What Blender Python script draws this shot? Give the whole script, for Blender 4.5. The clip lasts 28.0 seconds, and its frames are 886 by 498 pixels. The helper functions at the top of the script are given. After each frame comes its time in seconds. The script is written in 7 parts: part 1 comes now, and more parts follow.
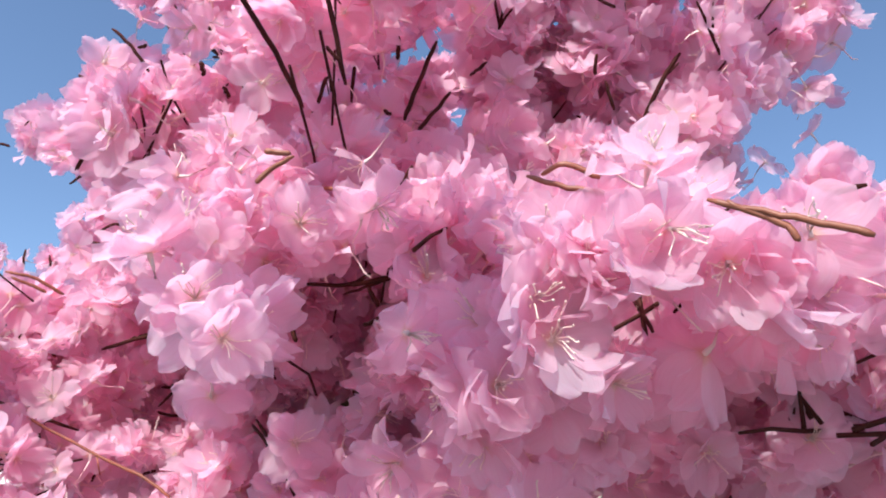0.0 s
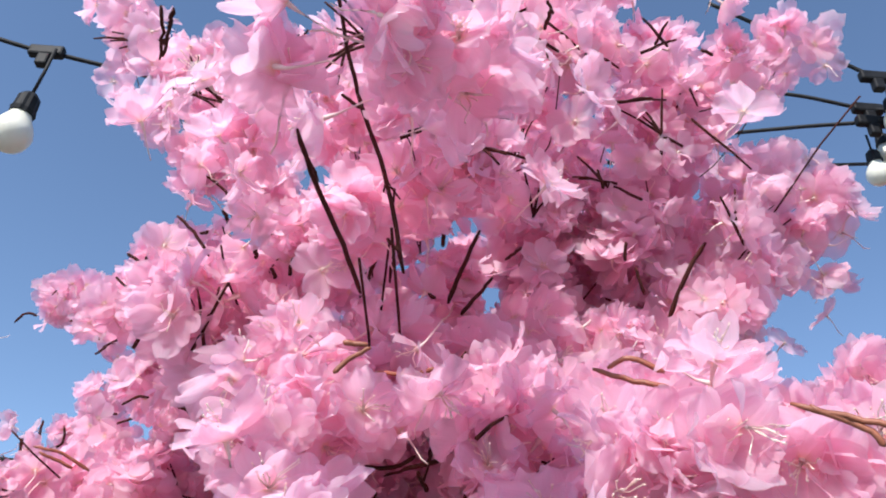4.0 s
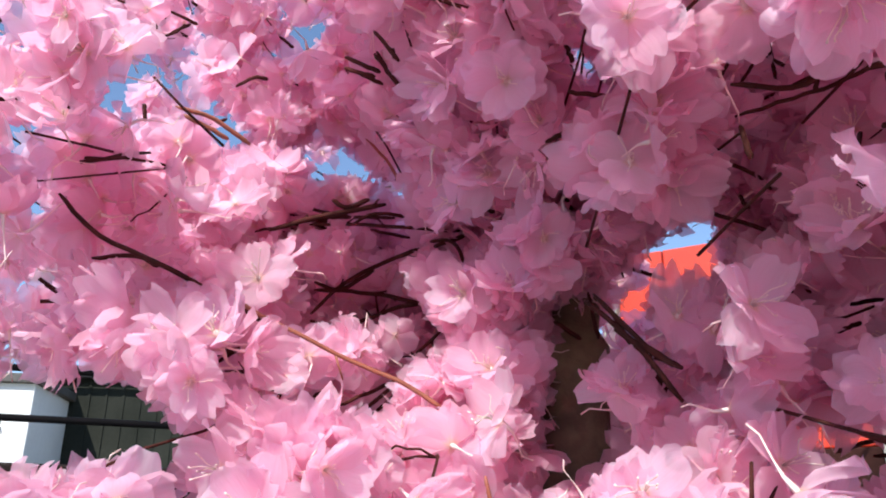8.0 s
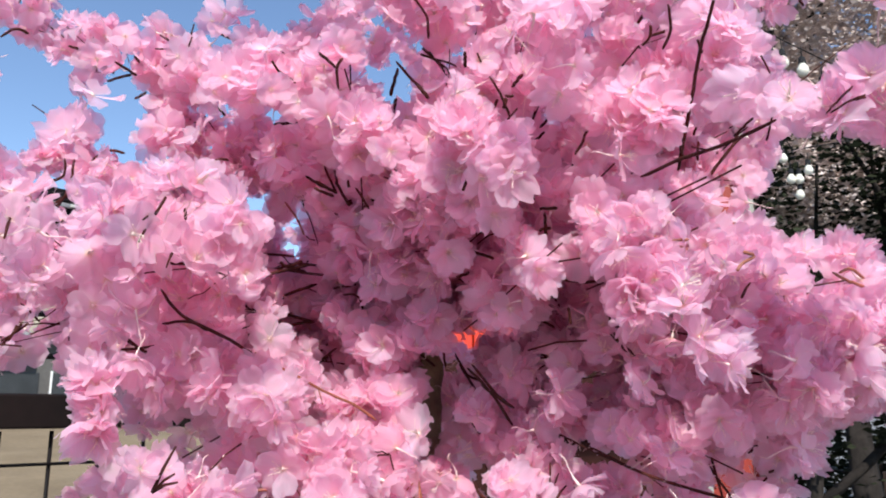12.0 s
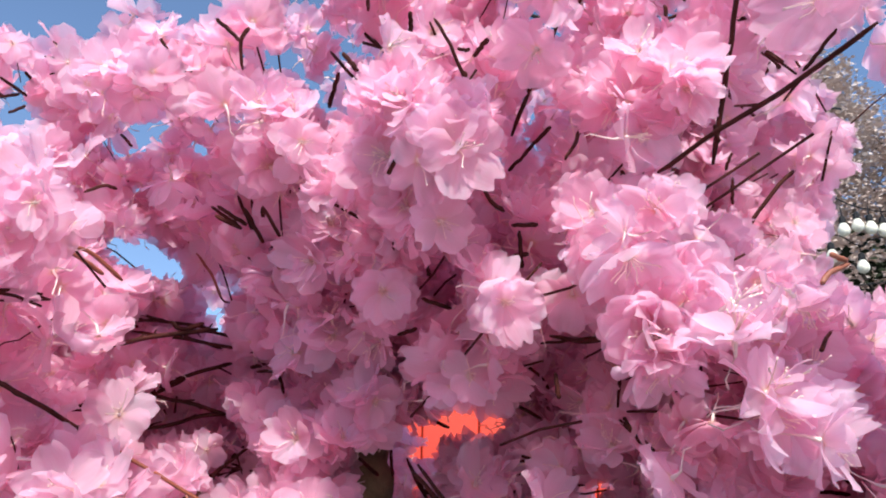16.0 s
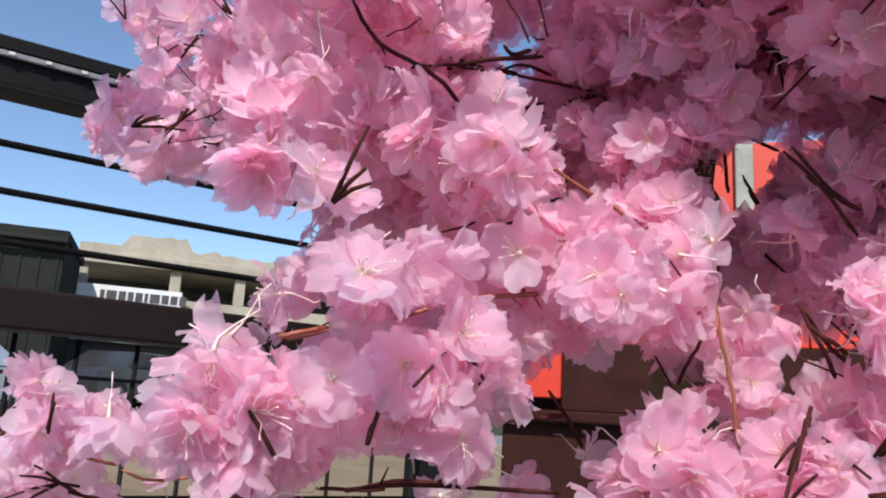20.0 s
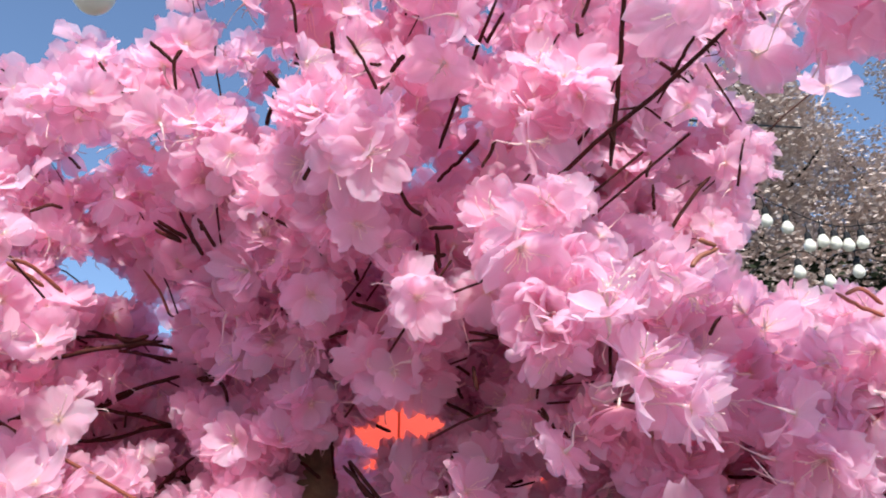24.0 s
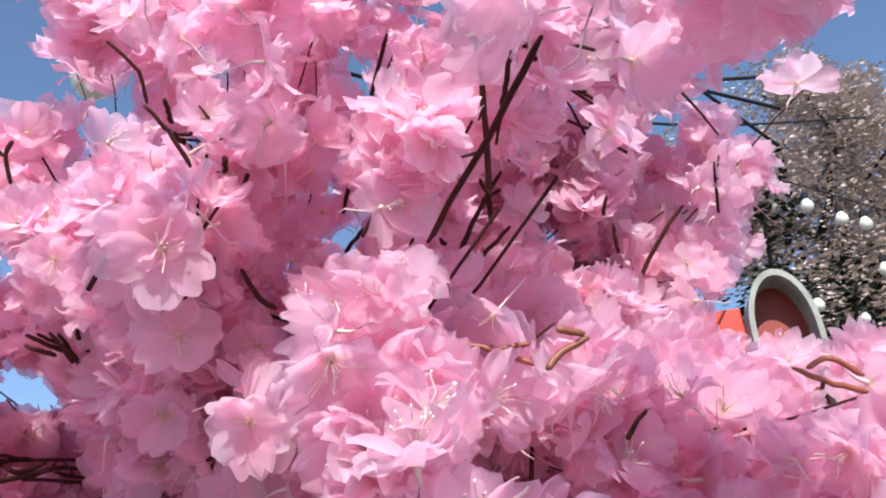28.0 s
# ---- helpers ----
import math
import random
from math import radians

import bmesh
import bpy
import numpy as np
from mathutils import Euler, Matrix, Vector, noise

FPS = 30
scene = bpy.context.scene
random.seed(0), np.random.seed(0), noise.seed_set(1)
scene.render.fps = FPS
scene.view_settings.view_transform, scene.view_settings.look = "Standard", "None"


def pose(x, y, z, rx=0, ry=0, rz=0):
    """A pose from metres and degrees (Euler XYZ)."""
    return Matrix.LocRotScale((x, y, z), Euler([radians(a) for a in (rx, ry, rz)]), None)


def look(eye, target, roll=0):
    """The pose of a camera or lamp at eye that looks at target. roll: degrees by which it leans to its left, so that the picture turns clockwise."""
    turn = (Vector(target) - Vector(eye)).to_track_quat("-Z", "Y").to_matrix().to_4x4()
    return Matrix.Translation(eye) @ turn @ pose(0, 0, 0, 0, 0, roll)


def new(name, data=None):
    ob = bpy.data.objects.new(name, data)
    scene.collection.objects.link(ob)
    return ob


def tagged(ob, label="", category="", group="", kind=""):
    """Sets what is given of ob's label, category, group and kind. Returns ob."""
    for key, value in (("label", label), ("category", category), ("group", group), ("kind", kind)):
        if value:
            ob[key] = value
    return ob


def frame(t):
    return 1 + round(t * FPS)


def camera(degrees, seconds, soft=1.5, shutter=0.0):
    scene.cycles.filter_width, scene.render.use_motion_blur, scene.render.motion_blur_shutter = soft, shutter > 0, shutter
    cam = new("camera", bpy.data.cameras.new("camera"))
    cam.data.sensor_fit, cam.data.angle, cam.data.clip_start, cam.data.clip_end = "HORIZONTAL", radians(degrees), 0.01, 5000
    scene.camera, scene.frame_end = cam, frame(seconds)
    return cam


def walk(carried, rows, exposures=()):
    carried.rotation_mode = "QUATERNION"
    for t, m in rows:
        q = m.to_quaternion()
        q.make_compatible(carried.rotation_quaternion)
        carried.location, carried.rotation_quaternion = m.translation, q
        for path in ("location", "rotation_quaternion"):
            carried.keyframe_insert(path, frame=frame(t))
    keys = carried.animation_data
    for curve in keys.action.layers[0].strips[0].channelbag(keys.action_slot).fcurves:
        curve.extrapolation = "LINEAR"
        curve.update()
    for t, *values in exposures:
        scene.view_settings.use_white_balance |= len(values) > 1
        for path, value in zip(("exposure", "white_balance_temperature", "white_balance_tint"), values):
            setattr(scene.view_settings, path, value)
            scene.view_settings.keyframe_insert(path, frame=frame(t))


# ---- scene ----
cam = camera(58.6, 28.0, soft=2.0)
PATH = [
    (0, (0.0042, 0.0343, 1.4555), (0.0328, 1.1453, 1.9083), 2.4),
    (0.5, (-0.0183, -0.0045, 1.4518), (0.0568, 1.0831, 1.9531), 2.4),
    (1, (-0.0180, -0.0083, 1.4553), (0.0785, 1.0494, 2.0139), 2.9),
    (1.5, (-0.0261, -0.0145, 1.4545), (0.0790, 1.0162, 2.0599), 3.0),
    (2, (-0.0261, -0.0101, 1.4547), (0.0796, 1.0084, 2.0804), 3.0),
    (2.5, (-0.0272, 0.0015, 1.4515), (0.0756, 1.0095, 2.0945), 2.4),
    (3, (-0.0376, 0.0065, 1.4505), (0.0469, 1.0118, 2.1003), 3.0),
    (3.5, (-0.0309, 0.0094, 1.4568), (0.0174, 1.0161, 2.1082), 3.5),
    (5.5, (0.0072, 0.0901, 1.454), (0.0052, 1.0221, 2.2099), 2.1),
    (6, (-0.0252, 0.1008, 1.4362), (-0.0372, 1.0704, 2.143), 2.4),
    (6.5, (-0.06, 0.0918, 1.4176), (-0.1002, 1.1034, 2.062), 3.7),
    (7, (-0.0912, 0.084, 1.4152), (-0.1332, 1.1208, 2.0182), 3.6),
    (7.5, (-0.12, 0.1332, 1.4164), (-0.0636, 1.209, 1.9456), 2.3),
    (8, (-0.1536, 0.1596, 1.4404), (0.012, 1.2744, 1.852), 0.3),
    (8.5, (-0.2466, 0.138, 1.459), (0.0294, 1.2654, 1.7632), -1.1),
    (9, (-0.303, 0.0948, 1.4596), (0.1278, 1.1808, 1.7362), -1.6),
    (9.5, (-0.2898, 0.0858, 1.4704), (0.2838, 1.1124, 1.7086), -1.5),
    (10, (-0.2988, 0.075, 1.4776), (0.3168, 1.0806, 1.7014), -0.8),
    (10.5, (-0.3234, 0.045, 1.4848), (0.3048, 1.0446, 1.6996), -0.2),
    (11, (-0.3318, 0.033, 1.483), (0.3048, 1.0284, 1.693), 0.1),
    (11.5, (-0.336, 0.0174, 1.4836), (0.3, 1.0134, 1.6936), -0.2),
    (12, (-0.3414, 0.0018, 1.4872), (0.2892, 0.993, 1.7314), -0.0),
    (12.5, (-0.3348, -0.0012, 1.4836), (0.2706, 0.9774, 1.8244), 0.0),
    (14.5, (-0.3024, 0.0378, 1.4674), (0.2442, 0.9858, 1.96), 2.2),
    (15, (-0.2736, 0.0786, 1.4674), (0.282, 1.0266, 1.9504), 2.3),
    (15.5, (-0.249, 0.1134, 1.471), (0.3144, 1.068, 1.9312), 2.2),
    (16, (-0.2346, 0.1068, 1.474), (0.3378, 1.0566, 1.9312), 1.6),
    (16.5, (-0.228, 0.1056, 1.4716), (0.36, 1.053, 1.9156), 0.6),
    (17, (-0.2376, 0.0888, 1.45), (0.3696, 1.05, 1.8346), -0.7),
    (17.5, (-0.2508, 0.1014, 1.4224), (0.3528, 1.0848, 1.7524), -1.0),
    (18, (-0.2538, 0.1344, 1.4026), (0.285, 1.1616, 1.7092), -0.1),
    (18.5, (-0.264, 0.1476, 1.3978), (0.246, 1.1958, 1.6804), 0.5),
    (19, (-0.2832, 0.1494, 1.3996), (0.1746, 1.2258, 1.6678), 1.5),
    (19.5, (-0.3042, 0.1518, 1.399), (0.0726, 1.2606, 1.6618), 2.9),
    (20, (-0.2952, 0.1578, 1.3984), (0.0792, 1.2678, 1.657), 3.4),
    (20.5, (-0.2568, 0.1548, 1.4068), (0.21, 1.2282, 1.672), 2.5),
    (21, (-0.2328, 0.1494, 1.4224), (0.327, 1.1682, 1.72), 0.6),
    (21.5, (-0.2328, 0.1386, 1.4398), (0.3198, 1.143, 1.7944), -0.4),
    (23.5, (-0.2388, 0.0798, 1.4524), (0.3336, 1.0098, 1.9492), -0.4),
    (24, (-0.222, 0.0834, 1.4578), (0.3696, 1.0026, 1.954), -0.5),
    (24.5, (-0.2058, 0.0762, 1.4662), (0.4038, 0.9834, 1.9618), -1.0),
    (25, (-0.1938, 0.075, 1.4698), (0.426, 0.9792, 1.9582), -2.9),
    (25.5, (-0.1908, 0.0738, 1.4824), (0.4194, 0.975, 1.9888), -3.4),
    (26, (-0.1902, 0.0738, 1.4986), (0.3924, 0.963, 2.0554), -3.4),
    (26.5, (-0.18, 0.0816, 1.4992), (0.3846, 0.9762, 2.065), -3.0),
    (27, (-0.1524, 0.1008, 1.501), (0.4146, 1.0044, 2.0512), -2.9),
    (27.5, (-0.1434, 0.093, 1.5016), (0.3708, 1.0236, 2.0578), -4.6),
    (28, (-0.1332, 0.0912, 1.4974), (0.351, 1.0422, 2.0464), -4.3),
]
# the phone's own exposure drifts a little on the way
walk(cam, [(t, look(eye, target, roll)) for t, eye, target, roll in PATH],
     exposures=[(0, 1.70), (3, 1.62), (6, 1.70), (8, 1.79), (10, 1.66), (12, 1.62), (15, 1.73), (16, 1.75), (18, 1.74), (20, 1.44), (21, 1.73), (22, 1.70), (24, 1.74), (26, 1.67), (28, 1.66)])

# ---- sky and sun ----
SUN_TO = Vector((-0.33, -0.63, 0.705)).normalized()
world = bpy.data.worlds.new("sky")
scene.world = world
world.use_nodes = True
wn = world.node_tree.nodes
wl = world.node_tree.links
sky = wn.new("ShaderNodeTexSky")
sky.sky_type, sky.sun_disc = "NISHITA", False
sky.sun_elevation = math.asin(SUN_TO.z)
sky.sun_rotation = math.atan2(SUN_TO.x, SUN_TO.y)
sky.altitude = 600
sky.air_density, sky.dust_density, sky.ozone_density = 1.0, 0.0, 3.0
wn["Background"].inputs["Strength"].default_value = 0.064
wl.new(sky.outputs[0], wn["Background"].inputs["Color"])
sun = new("sun", bpy.data.lights.new("sun", "SUN"))
sun.data.energy, sun.data.angle, sun.data.color = 2.12, radians(0.53), (1.0, 0.965, 0.92)
sun.matrix_world = look(SUN_TO * 30, (0, 0, 0))


# ---- materials ----
def material(name):
    m = bpy.data.materials.new(name)
    m.use_nodes = True
    return m, m.node_tree.nodes, m.node_tree.links, m.node_tree.nodes["Principled BSDF"]


def ramp_between(n, l, fac, stops):
    r = n.new("ShaderNodeValToRGB")
    while len(r.color_ramp.elements) < len(stops):
        r.color_ramp.elements.new(0.5)
    for e, (pos, col) in zip(r.color_ramp.elements, stops):
        e.position, e.color = pos, (*col, 1)
    l.new(fac, r.inputs[0])
    return r.outputs[0]


def surface(name, dark, light, scale=8.0, rough=0.7, metal=0.0, bump=0.15, fine=60.0, depth=0.002, gloss=0.5):
    """A plain surface: two tones by a coarse noise, a fine grain over it, relief from both."""
    m, n, l, b = material(name)
    tc = n.new("ShaderNodeTexCoord")
    a = n.new("ShaderNodeTexNoise")
    a.inputs["Scale"].default_value, a.inputs["Detail"].default_value = scale, 6
    g = n.new("ShaderNodeTexNoise")
    g.inputs["Scale"].default_value, g.inputs["Detail"].default_value = fine, 4
    l.new(tc.outputs["Object"], a.inputs["Vector"])
    l.new(tc.outputs["Object"], g.inputs["Vector"])
    mix = n.new("ShaderNodeMath")
    mix.operation = "MULTIPLY_ADD"
    l.new(g.outputs["Fac"], mix.inputs[0])
    mix.inputs[1].default_value = 0.45
    l.new(a.outputs["Fac"], mix.inputs[2])
    l.new(ramp_between(n, l, mix.outputs[0], [(0.42, dark), (0.95, light)]), b.inputs["Base Color"])
    b.inputs["Roughness"].default_value, b.inputs["Metallic"].default_value = rough, metal
    b.inputs["Specular IOR Level"].default_value = gloss
    bp = n.new("ShaderNodeBump")
    bp.inputs["Strength"].default_value, bp.inputs["Distance"].default_value = bump, depth
    l.new(mix.outputs[0], bp.inputs["Height"])
    l.new(bp.outputs[0], b.inputs["Normal"])
    return m


def petal_cloth():
    """Thin dyed cloth: pale at the throat, pink to the rim, light shines through it."""
    m, n, l, b = material("petal_cloth")
    uv = n.new("ShaderNodeUVMap")
    sep = n.new("ShaderNodeSeparateXYZ")
    l.new(uv.outputs[0], sep.inputs[0])
    base = ramp_between(n, l, sep.outputs["Y"], [(0.0, (0.90, 0.88, 0.62)), (0.14, (0.98, 0.89, 0.935)), (0.5, (0.975, 0.845, 0.93)), (0.9, (0.975, 0.795, 0.90)), (1.0, (0.975, 0.86, 0.94))])
    # each bloom a little paler or deeper
    oi = n.new("ShaderNodeObjectInfo")
    geo = n.new("ShaderNodeNewGeometry")
    add = n.new("ShaderNodeMath")
    add.operation = "ADD"
    l.new(oi.outputs["Random"], add.inputs[0])
    l.new(geo.outputs["Random Per Island"], add.inputs[1])
    fr = n.new("ShaderNodeMath")
    fr.operation = "FRACT"
    l.new(add.outputs[0], fr.inputs[0])
    tone = ramp_between(n, l, fr.outputs[0], [(0.0, (0.98, 0.84, 0.88)), (0.5, (1.0, 0.97, 0.98)), (1.0, (1.0, 1.07, 1.08))])
    mul = n.new("ShaderNodeMix")
    mul.data_type, mul.blend_type = "RGBA", "MULTIPLY"
    mul.inputs[0].default_value = 1.0
    l.new(base, mul.inputs[6])
    l.new(tone, mul.inputs[7])
    # veins running out from the throat
    mp = n.new("ShaderNodeMapping")
    mp.inputs["Scale"].default_value = (26, 2.0, 1)
    l.new(uv.outputs[0], mp.inputs[0])
    vein = n.new("ShaderNodeTexNoise")
    vein.inputs["Scale"].default_value, vein.inputs["Detail"].default_value = 1.0, 3
    l.new(mp.outputs[0], vein.inputs["Vector"])
    crumple = n.new("ShaderNodeTexNoise")
    crumple.inputs["Scale"].default_value, crumple.inputs["Detail"].default_value = 120, 3
    tc = n.new("ShaderNodeTexCoord")
    l.new(tc.outputs["Object"], crumple.inputs["Vector"])
    hs = n.new("ShaderNodeMath")
    hs.operation = "ADD"
    l.new(vein.outputs["Fac"], hs.inputs[0])
    l.new(crumple.outputs["Fac"], hs.inputs[1])
    bp = n.new("ShaderNodeBump")
    bp.inputs["Strength"].default_value, bp.inputs["Distance"].default_value = 0.22, 0.0008
    l.new(hs.outputs[0], bp.inputs["Height"])
    vc = ramp_between(n, l, vein.outputs["Fac"], [(0.3, (0.98, 0.92, 0.94)), (0.6, (1.0, 1.0, 1.0))])
    mul2 = n.new("ShaderNodeMix")
    mul2.data_type, mul2.blend_type = "RGBA", "MULTIPLY"
    mul2.inputs[0].default_value = 1.0
    l.new(mul.outputs[2], mul2.inputs[6])
    l.new(vc, mul2.inputs[7])
    b.inputs["Roughness"].default_value = 0.55
    b.inputs["Specular IOR Level"].default_value = 0.3
    b.inputs["Sheen Weight"].default_value = 0.1
    l.new(mul2.outputs[2], b.inputs["Base Color"])
    l.new(bp.outputs[0], b.inputs["Normal"])
    tr = n.new("ShaderNodeBsdfTranslucent")
    # light that has passed through the dye comes out deeper pink
    dyed = n.new("ShaderNodeMix")
    dyed.data_type, dyed.blend_type = "RGBA", "MULTIPLY"
    dyed.inputs[0].default_value = 1.0
    dyed.inputs[7].default_value = (1.0, 0.895, 0.925, 1)
    l.new(mul2.outputs[2], dyed.inputs[6])
    l.new(dyed.outputs[2], tr.inputs["Color"])
    l.new(bp.outputs[0], tr.inputs["Normal"])
    ms = n.new("ShaderNodeMixShader")
    ms.inputs[0].default_value = 0.68
    l.new(b.outputs[0], ms.inputs[1])
    l.new(tr.outputs[0], ms.inputs[2])
    # the weave is sheer: a little light passes straight through
    sheer = n.new("ShaderNodeBsdfTransparent")
    sheer.inputs["Color"].default_value = (1.0, 0.77, 0.835, 1)
    thin = n.new("ShaderNodeMixShader")
    thin.inputs[0].default_value = 0.34
    l.new(ms.outputs[0], thin.inputs[1])
    l.new(sheer.outputs[0], thin.inputs[2])
    l.new(thin.outputs[0], n["Material Output"].inputs["Surface"])
    return m


PETAL = petal_cloth()
FILAMENT = surface("stamen_thread", (0.72, 0.60, 0.50), (0.86, 0.78, 0.66), 200, 0.6, 0, 0.05)
PEDICEL = surface("flower_stem_plastic", (0.66, 0.50, 0.46), (0.80, 0.66, 0.60), 120, 0.5, 0, 0.05)
twig_dark = surface("twig_dark_plastic", (0.026, 0.007, 0.005), (0.070, 0.019, 0.014), 90, 0.8, 0, 0.5, 500, 0.0006, gloss=0.15)
twig_tan = surface("twig_tan_plastic", (0.19, 0.056, 0.030), (0.33, 0.110, 0.060), 90, 0.5, 0, 0.4, 500, 0.0006)
BARK = surface("trunk_bark", (0.045, 0.034, 0.022), (0.20, 0.165, 0.085), 40, 0.85, 0, 0.9, 180, 0.003)
BLACK_RUBBER = surface("black_rubber", (0.006, 0.006, 0.007), (0.016, 0.016, 0.018), 60, 0.6, 0, 0.1, gloss=0.2)
BULB = surface("frosted_bulb_plastic", (0.66, 0.63, 0.52), (0.76, 0.74, 0.63), 30, 0.28, 0, 0.02)
STEEL_BLACK = surface("black_painted_steel", (0.005, 0.0045, 0.0045), (0.012, 0.010, 0.010), 6, 0.5, 0, 0.08, 90, gloss=0.1)
RAIL_BROWN = surface("dark_brown_rail_paint", (0.007, 0.004, 0.0035), (0.015, 0.009, 0.0075), 5, 0.6, 0, 0.1, 80, gloss=0.12)
SIGN_PALE = surface("pale_led_chip", (0.45, 0.44, 0.40), (0.6, 0.58, 0.52), 40, 0.4)
LED_STRIP = surface("clear_light_strip", (0.10, 0.10, 0.10), (0.26, 0.25, 0.25), 40, 0.25, 0, 0.1)


# ---- mesh helpers ----
def mesh_from(name, verts, faces, mats, slots=None, uvs=None, smooth=True):
    me = bpy.data.meshes.new(name)
    me.from_pydata(verts, [], faces)
    for mt in mats:
        me.materials.append(mt)
    if slots is not None:
        me.polygons.foreach_set("material_index", slots)
    if uvs is not None:
        layer = me.uv_layers.new(name="UVMap")
        loops = np.empty(len(me.loops), dtype=np.int32)
        me.loops.foreach_get("vertex_index", loops)
        layer.data.foreach_set("uv", np.asarray(uvs, dtype=np.float32)[loops].ravel())
    if smooth:
        me.polygons.foreach_set("use_smooth", np.ones(len(me.polygons), dtype=bool))
    me.update()
    return me


def part(name, bm, mat, parent, label=""):
    me = bpy.data.meshes.new(name)
    bm.to_mesh(me)
    bm.free()
    me.materials.append(mat)
    ob = new(name, me)
    ob.parent = parent
    if label:
        tagged(ob, label)
    return ob


def thing(name, place=(0, 0, 0), label="", category="", group="", kind=""):
    ob = new(name)
    ob.empty_display_size = 0.05
    ob.location = place
    return tagged(ob, label, category, group, kind)


def box(bm, lo, hi, bevel=0.0, turn=None):
    """A box between two corners, its edges rounded, turned about the origin."""
    lo, hi = Vector(lo), Vector(hi)
    made = bmesh.ops.create_cube(bm, size=1.0)["verts"]
    mid, size = (lo + hi) / 2, hi - lo
    for v in made:
        v.co = Vector((v.co.x * size.x, v.co.y * size.y, v.co.z * size.z)) + mid
    if bevel:
        edges = {e for v in made for e in v.link_edges}
        res = bmesh.ops.bevel(bm, geom=list(edges), offset=bevel, segments=2, affect="EDGES", profile=0.5)
        made = list({v for f in res["faces"] for v in f.verts} | {v for v in made if v.is_valid})
    if turn is not None:
        for v in made:
            v.co = turn @ v.co
    return bm


def tube_arrays(points, radii, sides=6):
    """A tapering tube along points, as vertex and face lists with closed ends."""
    pts = [Vector(p) for p in points]
    verts, faces = [], []
    up = Vector((0.3, 0.2, 0.93))
    for i, p in enumerate(pts):
        d = (pts[min(i + 1, len(pts) - 1)] - pts[max(i - 1, 0)]).normalized()
        a = d.cross(up)
        if a.length < 1e-4:
            a = d.cross(Vector((1, 0, 0)))
        a.normalize()
        c = d.cross(a)
        for k in range(sides):
            w = 2 * math.pi * k / sides
            verts.append(p + radii[i] * (math.cos(w) * a + math.sin(w) * c))
    for i in range(len(pts) - 1):
        for k in range(sides):
            q = (k + 1) % sides
            faces.append((i * sides + k, i * sides + q, (i + 1) * sides + q, (i + 1) * sides + k))
    faces.append(tuple(range(sides))[::-1])
    e = (len(pts) - 1) * sides
    faces.append(tuple(range(e, e + sides)))
    return verts, faces


def tube(name, points, radii, mat, parent=None, sides=8, label=""):
    v, f = tube_arrays(points, radii, sides)
    ob = new(name, mesh_from(name, [tuple(q) for q in v], f, [mat]))
    ob.parent = parent
    if label:
        tagged(ob, label)
    return ob


def curve_points(points, steps=4, wobble=0.0):
    """A smooth line through points."""
    pts = [Vector(p) for p in points]
    if len(pts) == 2:
        pts = [pts[0], (pts[0] + pts[1]) / 2, pts[1]]
    out = []
    for i in range(len(pts) - 1):
        a, b = pts[max(i - 1, 0)], pts[i]
        c, d = pts[i + 1], pts[min(i + 2, len(pts) - 1)]
        for s in range(steps):
            t = s / steps
            q = 0.5 * ((2 * b) + (c - a) * t + (2 * a - 5 * b + 4 * c - d) * t * t + (3 * b - a - 3 * c + d) * t ** 3)
            if wobble and (i or s):
                q = q + Vector([random.uniform(-wobble, wobble) for _ in range(3)])
            out.append(q)
    return out + [pts[-1]]


# ---- the blossom ----
def petal(length, width, cup, hollow, ruffle, seed, rows_, cols):
    """One broad, rounded, softly crumpled cloth petal from the throat outwards: points, quads and its own coordinates."""
    rnd = random.Random(seed)
    ph, ph2, lean = rnd.uniform(0, 6.28), rnd.uniform(0, 6.28), rnd.uniform(-0.25, 0.25)
    off = Vector((rnd.uniform(0, 90), rnd.uniform(0, 90), rnd.uniform(0, 90)))
    notch, roll = rnd.choice((0.0, 0.05, 0.09)), rnd.uniform(-0.30, 0.16)
    v, uv = [], []
    for j in range(rows_ + 1):
        t = math.sin(math.pi / 2 * j / rows_) if rows_ > 3 else (j / rows_) ** 0.8
        t = 0.985 * t
        if t < 0.58:
            half = 0.16 + 0.84 * math.sin(math.pi / 2 * t / 0.58)
        else:
            half = math.sqrt(max(0.0, 1 - ((t - 0.58) / 0.47) ** 2))
        half *= width / 2
        for i in range(cols + 1):
            s = i / cols * 2 - 1
            x = half * s
            y = length * (t - t ** 4 * notch * math.exp(-(s / 0.35) ** 2) + 0.035 * t ** 3 * math.sin(4 * s + ph2))
            z = length * (cup * t ** 1.5 + roll * t ** 4 + ruffle * t ** 2 * math.sin(4.2 * s + ph) * (0.35 + 0.65 * abs(s)) + 0.3 * ruffle * t ** 5 * math.sin(8 * s + ph2))
            z += hollow * half * s * s + lean * x * t
            q = Vector((x, y, z)) + Vector((0.25, 0.25, 1.0)) * (0.0028 * t * noise.noise(Vector((x, y, 0)) * 110 + off))
            v.append(tuple(q))
            uv.append((0.5 + 0.5 * s, t))
    f = [(j * (cols + 1) + i, j * (cols + 1) + i + 1, (j + 1) * (cols + 1) + i + 1, (j + 1) * (cols + 1) + i) for j in range(rows_) for i in range(cols)]
    return v, f, uv


